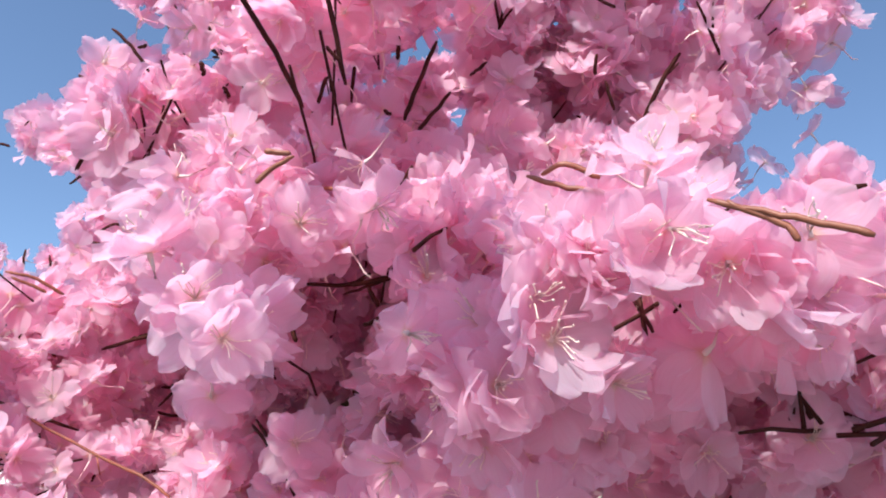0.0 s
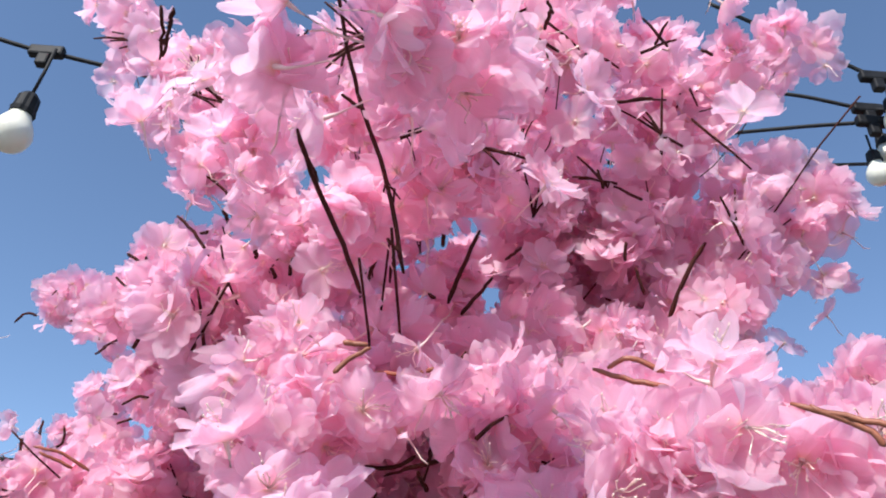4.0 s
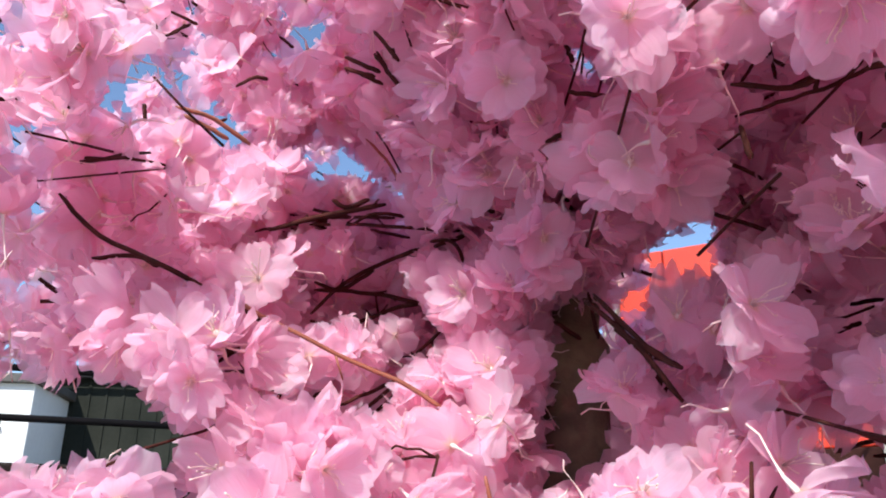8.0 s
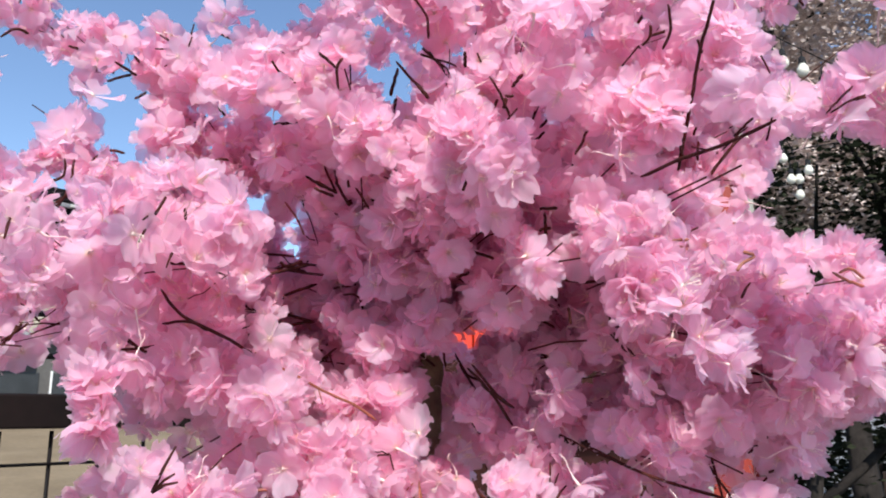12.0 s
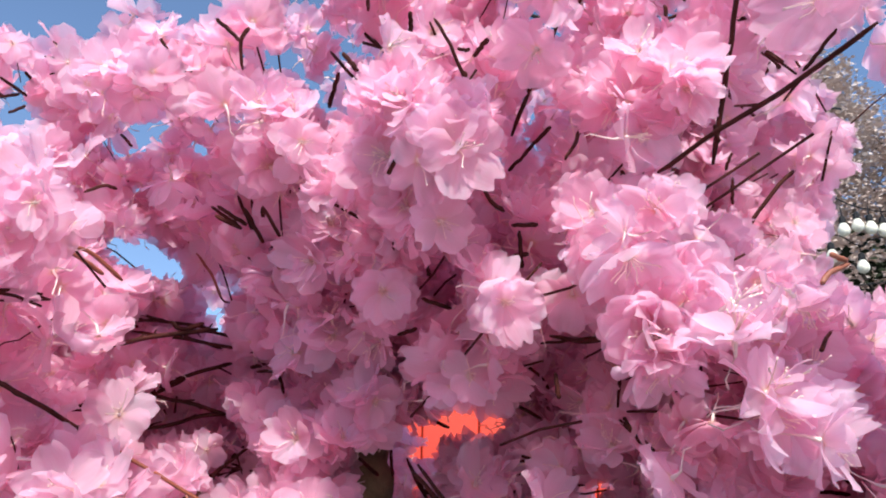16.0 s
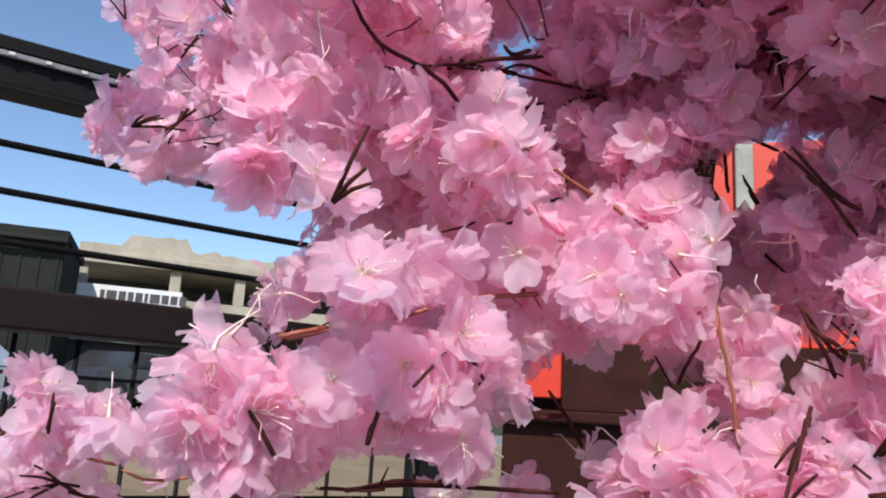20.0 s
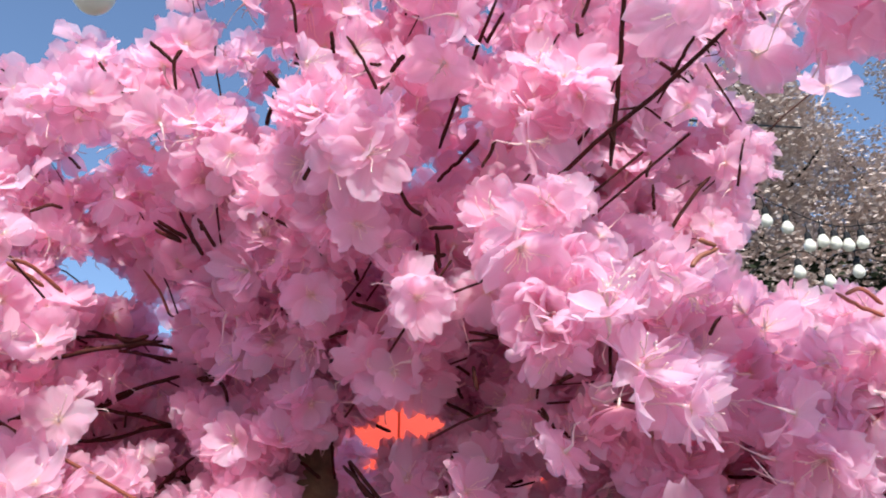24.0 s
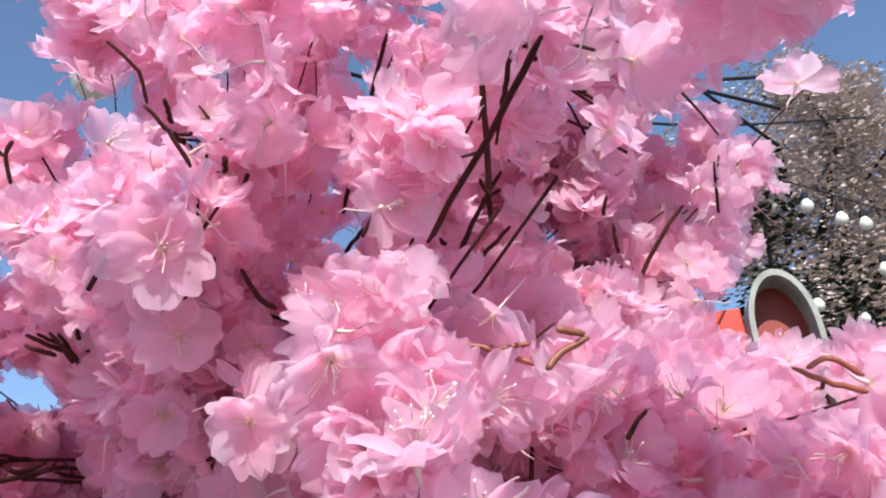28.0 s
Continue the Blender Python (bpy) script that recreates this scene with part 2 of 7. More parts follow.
def blossom_arrays(seed, fullness, rows_, cols, threads):
    """A cloth cherry blossom facing +z, about 40 mm across, with threads in its throat and a curved stem behind it."""
    rnd = random.Random(seed)
    V, Fc, U, M = [], [], [], []

    def join(v, f, uv, slot):
        o = len(V)
        V.extend(v)
        U.extend(uv)
        Fc.extend(tuple(o + k for k in q) for q in f)
        M.extend([slot] * len(f))

    opened = rnd.uniform(-0.05, 0.60)
    layers = [(5, 0.0200, 0.0205, opened, 0.0, 0)]
    if fullness > 0:
        layers.append((5, 0.0165, 0.0170, opened + 0.42, 0.0016, 36))
    if fullness > 1:
        layers.append((4, 0.0125, 0.0135, opened + 0.95, 0.0028, 10))
    for count, length, width, cup, lift, off in layers:
        for k in range(count):
            v, f, uv = petal(length * rnd.uniform(0.86, 1.08), width * rnd.uniform(0.88, 1.14), cup + rnd.uniform(-0.25, 0.30), rnd.uniform(-0.15, 0.45), rnd.uniform(0.08, 0.24), seed * 31 + k + count * len(V), rows_, cols)
            m = Matrix.Rotation(radians(360 / count * k + off + rnd.uniform(-12, 12)), 4, "Z") @ Matrix.Translation((0, 0.0010, lift + 0.0006 * (k % 2))) @ Matrix.Rotation(rnd.uniform(-0.32, 0.32), 4, "Y")
            join([m @ Vector(q) for q in v], f, uv, 0)
    for k in range(threads):
        a, tilt, ln = rnd.uniform(0, 6.28), rnd.uniform(0.1, 0.7), rnd.uniform(0.009, 0.017)
        d = Vector((math.cos(a) * math.sin(tilt), math.sin(a) * math.sin(tilt), math.cos(tilt)))
        bend = Vector((rnd.gauss(0, .002), rnd.gauss(0, .002), -0.0015))
        v, f = tube_arrays([(0, 0, 0.001), d * ln * 0.55 + Vector((0, 0, 0.001)), d * ln + bend, d * (ln + 0.0012) + bend], [0.00028, 0.00024, 0.00026, 0.0005], 3)
        join(v, f, [(0.5, 0.5)] * len(v), 1)
    side = Vector((rnd.uniform(-1, 1), rnd.uniform(-1, 1), 0)).normalized()
    ln, sway = rnd.uniform(0.018, 0.030), rnd.uniform(0.003, 0.012)
    v, f = tube_arrays([(0, 0, 0.002), (0, 0, -0.002), (0, 0, -0.006), side * sway * 0.4 - Vector((0, 0, ln * 0.5)), side * sway - Vector((0, 0, ln * 0.8)), side * sway * 0.8 - Vector((0, 0, ln))], [0.0014, 0.0012, 0.0007, 0.0004, 0.0004, 0.00035], 5 if threads else 3)
    join(v, f, [(0.5, 0.5)] * len(v), 2)
    return np.array([tuple(q) for q in V]), Fc, np.array(U), np.array(M)


NEAR, FINE, PLAIN = range(0, 10), range(10, 20), range(20, 30)
KINDS = [blossom_arrays(100 + k, k % 5 != 0, 6, 8, 9) for k in NEAR]
KINDS += [blossom_arrays(100 + k, k % 4 != 0, 4, 6, 6) for k in FINE]
KINDS += [blossom_arrays(300 + k, k % 2, 3, 4, 0) for k in PLAIN]
BLOSSOM_MATS = [PETAL, FILAMENT, PEDICEL]
BLOSSOM_MESH = [mesh_from("blossom", v.tolist(), f, BLOSSOM_MATS, m, u) for v, f, u, m in KINDS[:20]]


def joined_blossoms(name, poses, parent):
    """The blossoms of one branch that nobody picks apart, in one mesh."""
    V, Fc, U, M, o = [], [], [], [], 0
    for k, m in poses:
        v, f, u, s = KINDS[k]
        a = np.array(m)
        V.append(v @ a[:3, :3].T + a[:3, 3])
        Fc.extend(tuple(o + i for i in q) for q in f)
        U.append(u)
        M.append(s)
        o += len(v)
    ob = new(name, mesh_from(name, np.concatenate(V).tolist(), Fc, BLOSSOM_MATS, np.concatenate(M), np.concatenate(U)))
    ob.parent = parent
    return tagged(ob, "pink cloth cherry blossoms massed along the branch", kind="stuff")


# ---- the cherry tree ----
TREE = thing("cherry_tree", (-0.045, 0.505, 0.0), "artificial cherry tree full of pink cloth blossoms on dark twigs", "tree")
BASE = Vector((-0.045, 0.505, 0.0))
FORK = Vector((-0.045, 0.50, 1.515))
GAPS_OPEN = []


def gap(a, b, r, margin=0.010):
    """An open way through the crown that narrows towards a."""
    GAPS_OPEN.append((Vector(a), Vector(b), r, margin))


def is_open(p):
    for a, b, r, margin in GAPS_OPEN:
        ab = b - a
        t = max(0.0, min(1.0, (p - a).dot(ab) / ab.length_squared))
        if (p - a - ab * t).length < r * t + margin and t > 0.05:
            return True
    return False


STANDS = [Vector(q) for q in ((-0.045, 0.030, 1.453), (0.005, 0.090, 1.452), (-0.090, 0.085, 1.416), (-0.150, 0.160, 1.440), (-0.300, 0.090, 1.460), (-0.335, 0.015, 1.484), (-0.250, 0.112, 1.470), (-0.300, 0.155, 1.399), (-0.230, 0.080, 1.450), (-0.140, 0.095, 1.500))]


def room_before(p):
    """How far p is from the standing room before the tree."""
    best = 9.0
    for a, b in zip(STANDS, STANDS[1:]):
        ab = b - a
        t = max(0.0, min(1.0, (p - a).dot(ab) / ab.length_squared))
        best = min(best, (p - a - ab * t).length)
    return best


def under_tree(ob):
    ob.parent = TREE
    ob.matrix_parent_inverse = Matrix.Translation(-BASE)
    return ob


# trunk with ridged bark, its fork above eye height
tp = [(-0.055, 0.52, 0.0), (-0.050, 0.515, 0.5), (-0.056, 0.505, 0.9), (-0.050, 0.508, 1.2), (-0.046, 0.50, 1.40), (-0.044, 0.50, 1.50), (-0.040, 0.497, 1.56)]
cp = curve_points(tp, 10)
v, f = tube_arrays(cp, [0.016 + 0.014 * (1 - i / len(cp)) ** 2 - (0.004 if i > len(cp) - 8 else 0) for i in range(len(cp))], 16)
v = [q + Vector((noise.noise(q * 60), noise.noise(q * 60 + Vector((5, 5, 5))), 0)) * 0.0022 for q in v]
under_tree(new("trunk", mesh_from("trunk", [tuple(q) for q in v], f, [BARK])))
tagged(bpy.data.objects["trunk"], "mossy brown real-wood trunk")

FREE_BLOSSOMS = 0
SEED = 7


def branch(mid, tips, backing=8):
    """A branch from the fork to mid, a twig to every tip, and blossoms at the tips."""
    global FREE_BLOSSOMS, SEED
    SEED += 1
    rnd = random.Random(SEED)
    mid = Vector(mid)
    tubes = []

    def add_tube(name, points, radii, sides):
        shut = [i for i, q in enumerate(points) if is_open(q)]
        if shut:
            points, radii = points[shut[-1] + 1:], radii[shut[-1] + 1:]
        if len(points) > 2 and min(room_before(Vector(q)) for q in points) > 0.19:
            tubes.append((name, *tube_arrays(points, radii, sides)))

    tips = [Vector(q) for q in tips]
    poses, grown = [], []

    def bloom_at(p, face):
        away = room_before(p)
        if away < 0.14 or is_open(p):
            return False
        face = (face + Vector((rnd.gauss(0, .3), rnd.gauss(0, .3), rnd.gauss(0, .3)))).normalized()
        m = Matrix.Translation(p) @ face.to_track_quat("Z", "Y").to_matrix().to_4x4() @ Matrix.Rotation(rnd.uniform(0, 6.28), 4, "Z") @ Matrix.Scale(rnd.uniform(0.54, 0.78), 4) @ Matrix.Scale(rnd.uniform(0.82, 1.0), 4, (1, 0, 0))
        poses.append((rnd.choice(NEAR if away < 0.20 else FINE if away < 0.33 else PLAIN), m))
        return True

    def away_from_trunk(p):
        return (p - Vector((-0.045, 0.52, 1.45))).normalized()

    def any_way(forward):
        return (forward + Vector((rnd.gauss(0, .75), rnd.gauss(0, .75), rnd.gauss(0, .75)))).normalized()

    # a posy at each tip: stems that meet in one point, the flowers turned away from it
    for tip in tips:
        own, out = 0, away_from_trunk(tip)
        for _ in range(BLOOMS if backing > 5 else BLOOMS - 4):
            d = any_way(out * 0.6)
            own += bloom_at(tip + d * rnd.uniform(0.006, 0.030), d)
        if own > 2:
            grown.append(tip)
    for tip in tips:
        for _ in range(backing // 2):
            p = tip + Vector((rnd.gauss(0, .034), rnd.gauss(0.028, .034), rnd.gauss(0, .034)))
            bloom_at(p, any_way(away_from_trunk(p) * 0.8))
    if grown:
        mid = sum(grown, Vector()) / len(grown)
    start = FORK + Vector((rnd.uniform(-.008, .008), rnd.uniform(-.008, .008), rnd.uniform(-0.02, 0.04)))
    bend = start.lerp(mid, 0.5) + Vector((rnd.uniform(-.02, .02), rnd.uniform(0.0, .05), rnd.uniform(-.02, 0.03)))
    line = curve_points([start, bend, mid], 5, 0.0015)
    radii = [0.0007 - 0.0002 * i / (len(line) - 1) for i in range(len(line))]
    line = [q for i, q in enumerate(line) if i < 4 or room_before(q) > 0.19]
    shut = [i for i, q in enumerate(line[:-3]) if is_open(q)]
    first = shut[-1] + 1 if shut else 0
    if backing < 5:
        first, grown = max(first, min(len(line) - 3, len(line) // 2)), []
    vv, ff = tube_arrays(line[first:], radii[first:], 5)
    for tip in grown:
        root = line[rnd.randint(len(line) // 2, len(line) - 2)]
        tl = curve_points([root, root.lerp(tip, 0.5) + Vector((rnd.uniform(-.012, .012), rnd.uniform(-.012, .012), rnd.uniform(-.02, .005))), tip], 4, 0.001)
        add_tube("twig", tl, [0.0005 - 0.0002 * i / (len(tl) - 1) for i in range(len(tl))], 4)
    for k in (2, 3, 4, 5, 6, 7, 8, 9):
        for _ in range(5 if backing > 5 else 2):
            p = line[min(len(line) - 1, len(line) * k // 10)] + Vector((rnd.gauss(0, .02), rnd.gauss(-0.006, .02), rnd.gauss(0, .02)))
            bloom_at(p, any_way(away_from_trunk(p) * 0.8))
    ob = under_tree(new("branch", mesh_from("branch", [tuple(q) for q in vv], ff, [twig_dark])))
    # dark forked spurs that stick out between the blooms
    for tip in grown:
        for _ in range(2):
            p = tip + Vector((rnd.gauss(0, .012), rnd.uniform(-.036, -.018), rnd.gauss(-.004, .014)))
            if room_before(p) < 0.19:
                continue
            d = Vector((rnd.gauss(0, 1), rnd.gauss(-.3, .5), rnd.gauss(0.1, .8))).normalized()
            for _ in range(rnd.randint(2, 4)):
                e = (d + Vector((rnd.gauss(0, .35), rnd.gauss(0, .35), rnd.gauss(0, .35)))).normalized() * rnd.uniform(.012, .028)
                add_tube("twig", [p - e * 0.5, p, p + e * 0.5 + Vector((0, 0, .001)), p + e], [.0008, .0008, .0007, .0005], 5)
    for name, vv, ff in tubes:
        new(name, mesh_from(name, [tuple(q) for q in vv], ff, [twig_dark])).parent = ob
    rest = []
    for k, m in poses:
        if FREE_BLOSSOMS < 300 and k < 20:
            FREE_BLOSSOMS += 1
            b = new("blossom", BLOSSOM_MESH[k])
            b.parent = ob
            b.matrix_local = m
        else:
            rest.append((k, m))
    if rest:
        joined_blossoms("blossoms", rest, ob)


def twig(points, r, mat, clear_to):
    """A bare twig between the blooms, with short side shoots."""
    global SEED
    SEED += 1
    rnd = random.Random(SEED)
    line = curve_points(points, 4, 0.0003)
    for q in line[::2]:
        gap(clear_to, q, 0.003, 0.0085 if (q - Vector(clear_to)).length < 0.45 else 0.003)
    verts, faces = tube_arrays(line, [r * (0.8 + 0.2 * i / (len(line) - 1)) * (0.55 if i in (0, len(line) - 1) else 1) for i in range(len(line))], 6)
    verts = [tuple(q) for q in verts]
    for _ in range(2 if (line[0] - line[-1]).length > 0.045 else 0):
        i = rnd.randrange(1, len(line) - 1)
        d = (line[i] - line[i - 1]).normalized()
        e = line[i] + (d * rnd.uniform(0.5, 1) + Vector((rnd.gauss(0, .45), rnd.gauss(0, .45), rnd.gauss(0, .45)))) * rnd.uniform(0.004, 0.013)
        vv, ff = tube_arrays([line[i], line[i].lerp(e, .5), e], [r * .6, r * .45, r * .35], 5)
        o = len(verts)
        verts.extend(tuple(q) for q in vv)
        faces.extend(tuple(o + k for k in q) for q in ff)
    under_tree(new("twig", mesh_from("twig", verts, faces, [mat])))


BLOOMS = 11
gap((-0.302, 0.038, 1.467), (0.217, 1.072, 2.067), 0.019)
gap((-0.302, 0.038, 1.467), (-0.179, 1.331, 2.008), 0.021)
gap((-0.038, 0.006, 1.450), (-0.175, 1.050, 2.255), 0.031)
gap((-0.038, 0.006, 1.450), (-0.312, 0.918, 2.477), 0.022)
gap((-0.038, 0.006, 1.450), (0.132, 1.122, 2.104), 0.010)
gap((-0.154, 0.160, 1.440), (-0.338, 1.356, 2.065), 0.026)
gap((-0.154, 0.160, 1.440), (0.419, 1.313, 1.876), 0.047)
gap((-0.133, 0.091, 1.497), (-0.185, 1.508, 1.932), 0.027)
gap((-0.133, 0.091, 1.497), (-0.122, 1.236, 2.347), 0.021)
gap((-0.133, 0.091, 1.497), (0.248, 1.185, 2.108), 0.015)
gap((-0.133, 0.091, 1.497), (0.706, 0.878, 2.237), 0.016)
gap((-0.332, 0.033, 1.483), (-0.130, 1.367, 1.976), 0.025)
gap((-0.238, 0.089, 1.450), (0.451, 1.163, 1.735), 0.025)
gap((-0.295, 0.158, 1.398), (0.545, 1.184, 1.807), 0.045)
gap((-0.295, 0.158, 1.398), (0.425, 1.303, 1.470), 0.056)
gap((-0.295, 0.158, 1.398), (0.324, 1.330, 1.501), 0.025)
gap((-0.194, 0.075, 1.470), (-0.075, 1.464, 1.942), 0.022)
gap((-0.194, 0.075, 1.470), (0.001, 1.248, 2.244), 0.019)
gap((-0.295, 0.158, 1.398), (0.673, 1.205, 1.531), 0.022)
gap((-0.038, 0.006, 1.450), (0.628, 1.132, 2.023), 0.019)
gap((-0.302, 0.038, 1.467), (-0.210, 1.216, 2.264), 0.112)
gap((-0.302, 0.038, 1.467), (-0.357, 1.281, 2.301), 0.093)
gap((-0.302, 0.038, 1.467), (-0.056, 1.128, 2.262), 0.074)
gap((-0.302, 0.038, 1.467), (-0.133, 1.197, 2.216), 0.047)
gap((-0.302, 0.038, 1.467), (0.713, 0.633, 2.362), 0.047)
gap((-0.302, 0.038, 1.467), (0.705, 0.678, 2.284), 0.019)
gap((-0.302, 0.038, 1.467), (0.829, 0.613, 2.272), 0.022)
gap((-0.302, 0.038, 1.467), (0.874, 0.742, 1.974), 0.042)
gap((-0.302, 0.038, 1.467), (0.922, 0.744, 1.916), 0.022)
gap((-0.038, 0.006, 1.450), (-0.607, 1.058, 2.299), 0.112)
gap((-0.038, 0.006, 1.450), (-0.648, 0.992, 2.407), 0.074)
gap((-0.038, 0.006, 1.450), (-0.623, 1.126, 2.196), 0.047)
gap((-0.038, 0.006, 1.450), (-0.514, 1.103, 2.216), 0.047)
gap((-0.038, 0.006, 1.450), (0.755, 1.005, 2.202), 0.047)
gap((-0.038, 0.006, 1.450), (0.768, 1.075, 2.093), 0.056)
gap((-0.038, 0.006, 1.450), (0.720, 0.843, 2.460), 0.065)
gap((-0.038, 0.006, 1.450), (-0.599, 1.260, 1.985), 0.030)
gap((-0.295, 0.158, 1.398), (-0.540, 1.559, 1.768), 0.084)
gap((-0.295, 0.158, 1.398), (-0.427, 1.535, 1.710), 0.065)
gap((-0.295, 0.158, 1.398), (-0.327, 1.506, 1.689), 0.065)
gap((-0.295, 0.158, 1.398), (-0.227, 1.477, 1.668), 0.056)
gap((-0.295, 0.158, 1.398), (-0.159, 1.449, 1.690), 0.030)
gap((-0.295, 0.158, 1.398), (-0.524, 1.584, 1.641), 0.074)
gap((-0.295, 0.158, 1.398), (-0.412, 1.557, 1.593), 0.056)
gap((-0.295, 0.158, 1.398), (-0.283, 1.507, 1.619), 0.056)
gap((-0.295, 0.158, 1.398), (-0.510, 1.604, 1.532), 0.056)
gap((-0.295, 0.158, 1.398), (-0.401, 1.572, 1.511), 0.030)
gap((-0.295, 0.158, 1.398), (-0.568, 1.518, 1.985), 0.102)
gap((-0.295, 0.158, 1.398), (-0.457, 1.490, 1.946), 0.030)
gap((-0.295, 0.158, 1.398), (-0.581, 1.548, 1.875), 0.084)
gap((-0.295, 0.158, 1.398), (-0.331, 1.565, 1.442), 0.022)
gap((-0.303, 0.095, 1.460), (-0.502, 1.442, 2.123), 0.065)
gap((-0.303, 0.095, 1.460), (-0.334, 1.393, 2.055), 0.030)
gap((-0.303, 0.095, 1.460), (-0.496, 1.502, 1.879), 0.047)
gap((-0.303, 0.095, 1.460), (-0.433, 1.487, 1.841), 0.042)
gap((-0.303, 0.095, 1.460), (-0.499, 1.528, 1.779), 0.022)
gap((-0.303, 0.095, 1.460), (-0.475, 1.547, 1.670), 0.056)
gap((-0.303, 0.095, 1.460), (-0.453, 1.557, 1.597), 0.074)
gap((-0.303, 0.095, 1.460), (-0.372, 1.539, 1.541), 0.065)
gap((-0.303, 0.095, 1.460), (-0.299, 1.524, 1.484), 0.056)
gap((-0.303, 0.095, 1.460), (-0.446, 1.586, 1.471), 0.074)
gap((-0.303, 0.095, 1.460), (-0.356, 1.562, 1.423), 0.065)
gap((-0.303, 0.095, 1.460), (-0.260, 1.527, 1.411), 0.047)
gap((-0.303, 0.095, 1.460), (-0.179, 1.328, 2.068), 0.019)
gap((-0.194, 0.075, 1.470), (0.914, 0.718, 2.068), 0.084)
gap((-0.194, 0.075, 1.470), (0.902, 0.776, 1.976), 0.065)
gap((-0.194, 0.075, 1.470), (1.001, 0.625, 2.130), 0.074)
gap((-0.194, 0.075, 1.470), (0.988, 0.701, 2.005), 0.056)
gap((-0.194, 0.075, 1.470), (1.009, 0.561, 2.239), 0.042)
gap((-0.194, 0.075, 1.470), (-0.004, 1.238, 2.270), 0.019)
gap((-0.194, 0.075, 1.470), (-0.152, 1.294, 2.353), 0.030)
gap((-0.133, 0.091, 1.497), (0.952, 0.770, 2.207), 0.065)
gap((-0.133, 0.091, 1.497), (0.988, 0.823, 2.082), 0.074)
gap((-0.133, 0.091, 1.497), (0.921, 0.855, 2.086), 0.047)
gap((-0.133, 0.091, 1.497), (0.921, 0.914, 1.985), 0.043)
gap((-0.133, 0.091, 1.497), (0.858, 0.960, 1.961), 0.042)
gap((-0.133, 0.091, 1.497), (-0.284, 1.257, 2.453), 0.042)
gap((-0.133, 0.091, 1.497), (-0.239, 1.278, 2.376), 0.016)
gap((-0.133, 0.091, 1.497), (0.944, 0.684, 2.362), 0.047)
gap((-0.091, 0.084, 1.415), (-0.644, 1.066, 2.275), 0.121)
gap((-0.091, 0.084, 1.415), (-0.480, 1.035, 2.340), 0.065)
gap((-0.091, 0.084, 1.415), (-0.802, 1.070, 2.258), 0.102)
gap((-0.091, 0.084, 1.415), (-0.550, 1.086, 2.248), 0.065)
gap((-0.091, 0.084, 1.415), (-0.732, 1.126, 2.166), 0.056)
gap((-0.091, 0.084, 1.415), (-0.521, 1.203, 2.048), 0.015)
gap((-0.091, 0.084, 1.415), (-0.322, 1.149, 2.156), 0.009)
gap((-0.091, 0.084, 1.415), (-0.818, 1.318, 1.831), 0.051)
gap((-0.025, 0.101, 1.436), (-0.678, 1.098, 2.264), 0.065)
gap((-0.025, 0.101, 1.436), (-0.655, 1.016, 2.377), 0.093)
gap((-0.025, 0.101, 1.436), (-0.248, 0.972, 2.444), 0.030)
gap((-0.025, 0.101, 1.436), (-0.723, 0.967, 2.443), 0.084)
gap((-0.025, 0.101, 1.436), (-0.711, 1.175, 2.157), 0.019)
gap((-0.025, 0.101, 1.436), (-0.660, 1.252, 2.054), 0.047)
gap((-0.025, 0.101, 1.436), (-0.733, 1.274, 2.021), 0.047)
gap((-0.341, 0.002, 1.487), (0.835, 0.730, 1.880), 0.051)
gap((-0.341, 0.002, 1.487), (0.820, 0.690, 2.081), 0.051)
gap((-0.341, 0.002, 1.487), (0.963, 0.759, 1.434), 0.047)
gap((-0.341, 0.002, 1.487), (-0.212, 1.513, 1.406), 0.042)
gap((-0.341, 0.002, 1.487), (-0.256, 1.391, 2.017), 0.047)
gap((-0.341, 0.002, 1.487), (-0.120, 1.311, 1.990), 0.022)
gap((-0.341, 0.002, 1.487), (0.052, 1.165, 2.135), 0.030)
gap((-0.341, 0.002, 1.487), (0.248, 1.074, 1.999), 0.016)
gap((-0.332, 0.033, 1.483), (0.899, 0.722, 1.914), 0.051)
gap((-0.332, 0.033, 1.483), (-0.201, 1.538, 1.380), 0.047)
gap((-0.332, 0.033, 1.483), (0.976, 0.789, 1.364), 0.042)
gap((-0.332, 0.033, 1.483), (-0.267, 1.438, 2.058), 0.042)
gap((-0.332, 0.033, 1.483), (-0.193, 1.500, 1.536), 0.030)
gap((-0.332, 0.033, 1.483), (-0.122, 1.353, 2.022), 0.022)
gap((-0.332, 0.033, 1.483), (0.268, 1.099, 2.041), 0.015)
gap((-0.238, 0.089, 1.450), (0.932, 0.742, 2.028), 0.065)
gap((-0.238, 0.089, 1.450), (0.918, 0.698, 2.160), 0.042)
gap((-0.238, 0.089, 1.450), (-0.062, 1.391, 1.975), 0.012)
gap((-0.238, 0.089, 1.450), (0.011, 1.358, 1.943), 0.010)
gap((-0.154, 0.160, 1.440), (-0.625, 1.563, 1.617), 0.065)
gap((-0.154, 0.160, 1.440), (-0.477, 1.541, 1.618), 0.056)
gap((-0.154, 0.160, 1.440), (-0.499, 1.527, 1.666), 0.030)
gap((-0.154, 0.160, 1.440), (-0.401, 1.548, 1.570), 0.030)
gap((-0.238, 0.089, 1.450), (-0.037, 0.499, 1.513), 0.0097, 0.006)
gap((-0.238, 0.089, 1.450), (-0.039, 0.494, 1.496), 0.0082, 0.006)
gap((-0.238, 0.089, 1.450), (-0.045, 0.496, 1.469), 0.0055, 0.006)
gap((-0.238, 0.089, 1.450), (-0.015, 0.482, 1.518), 0.0071, 0.006)
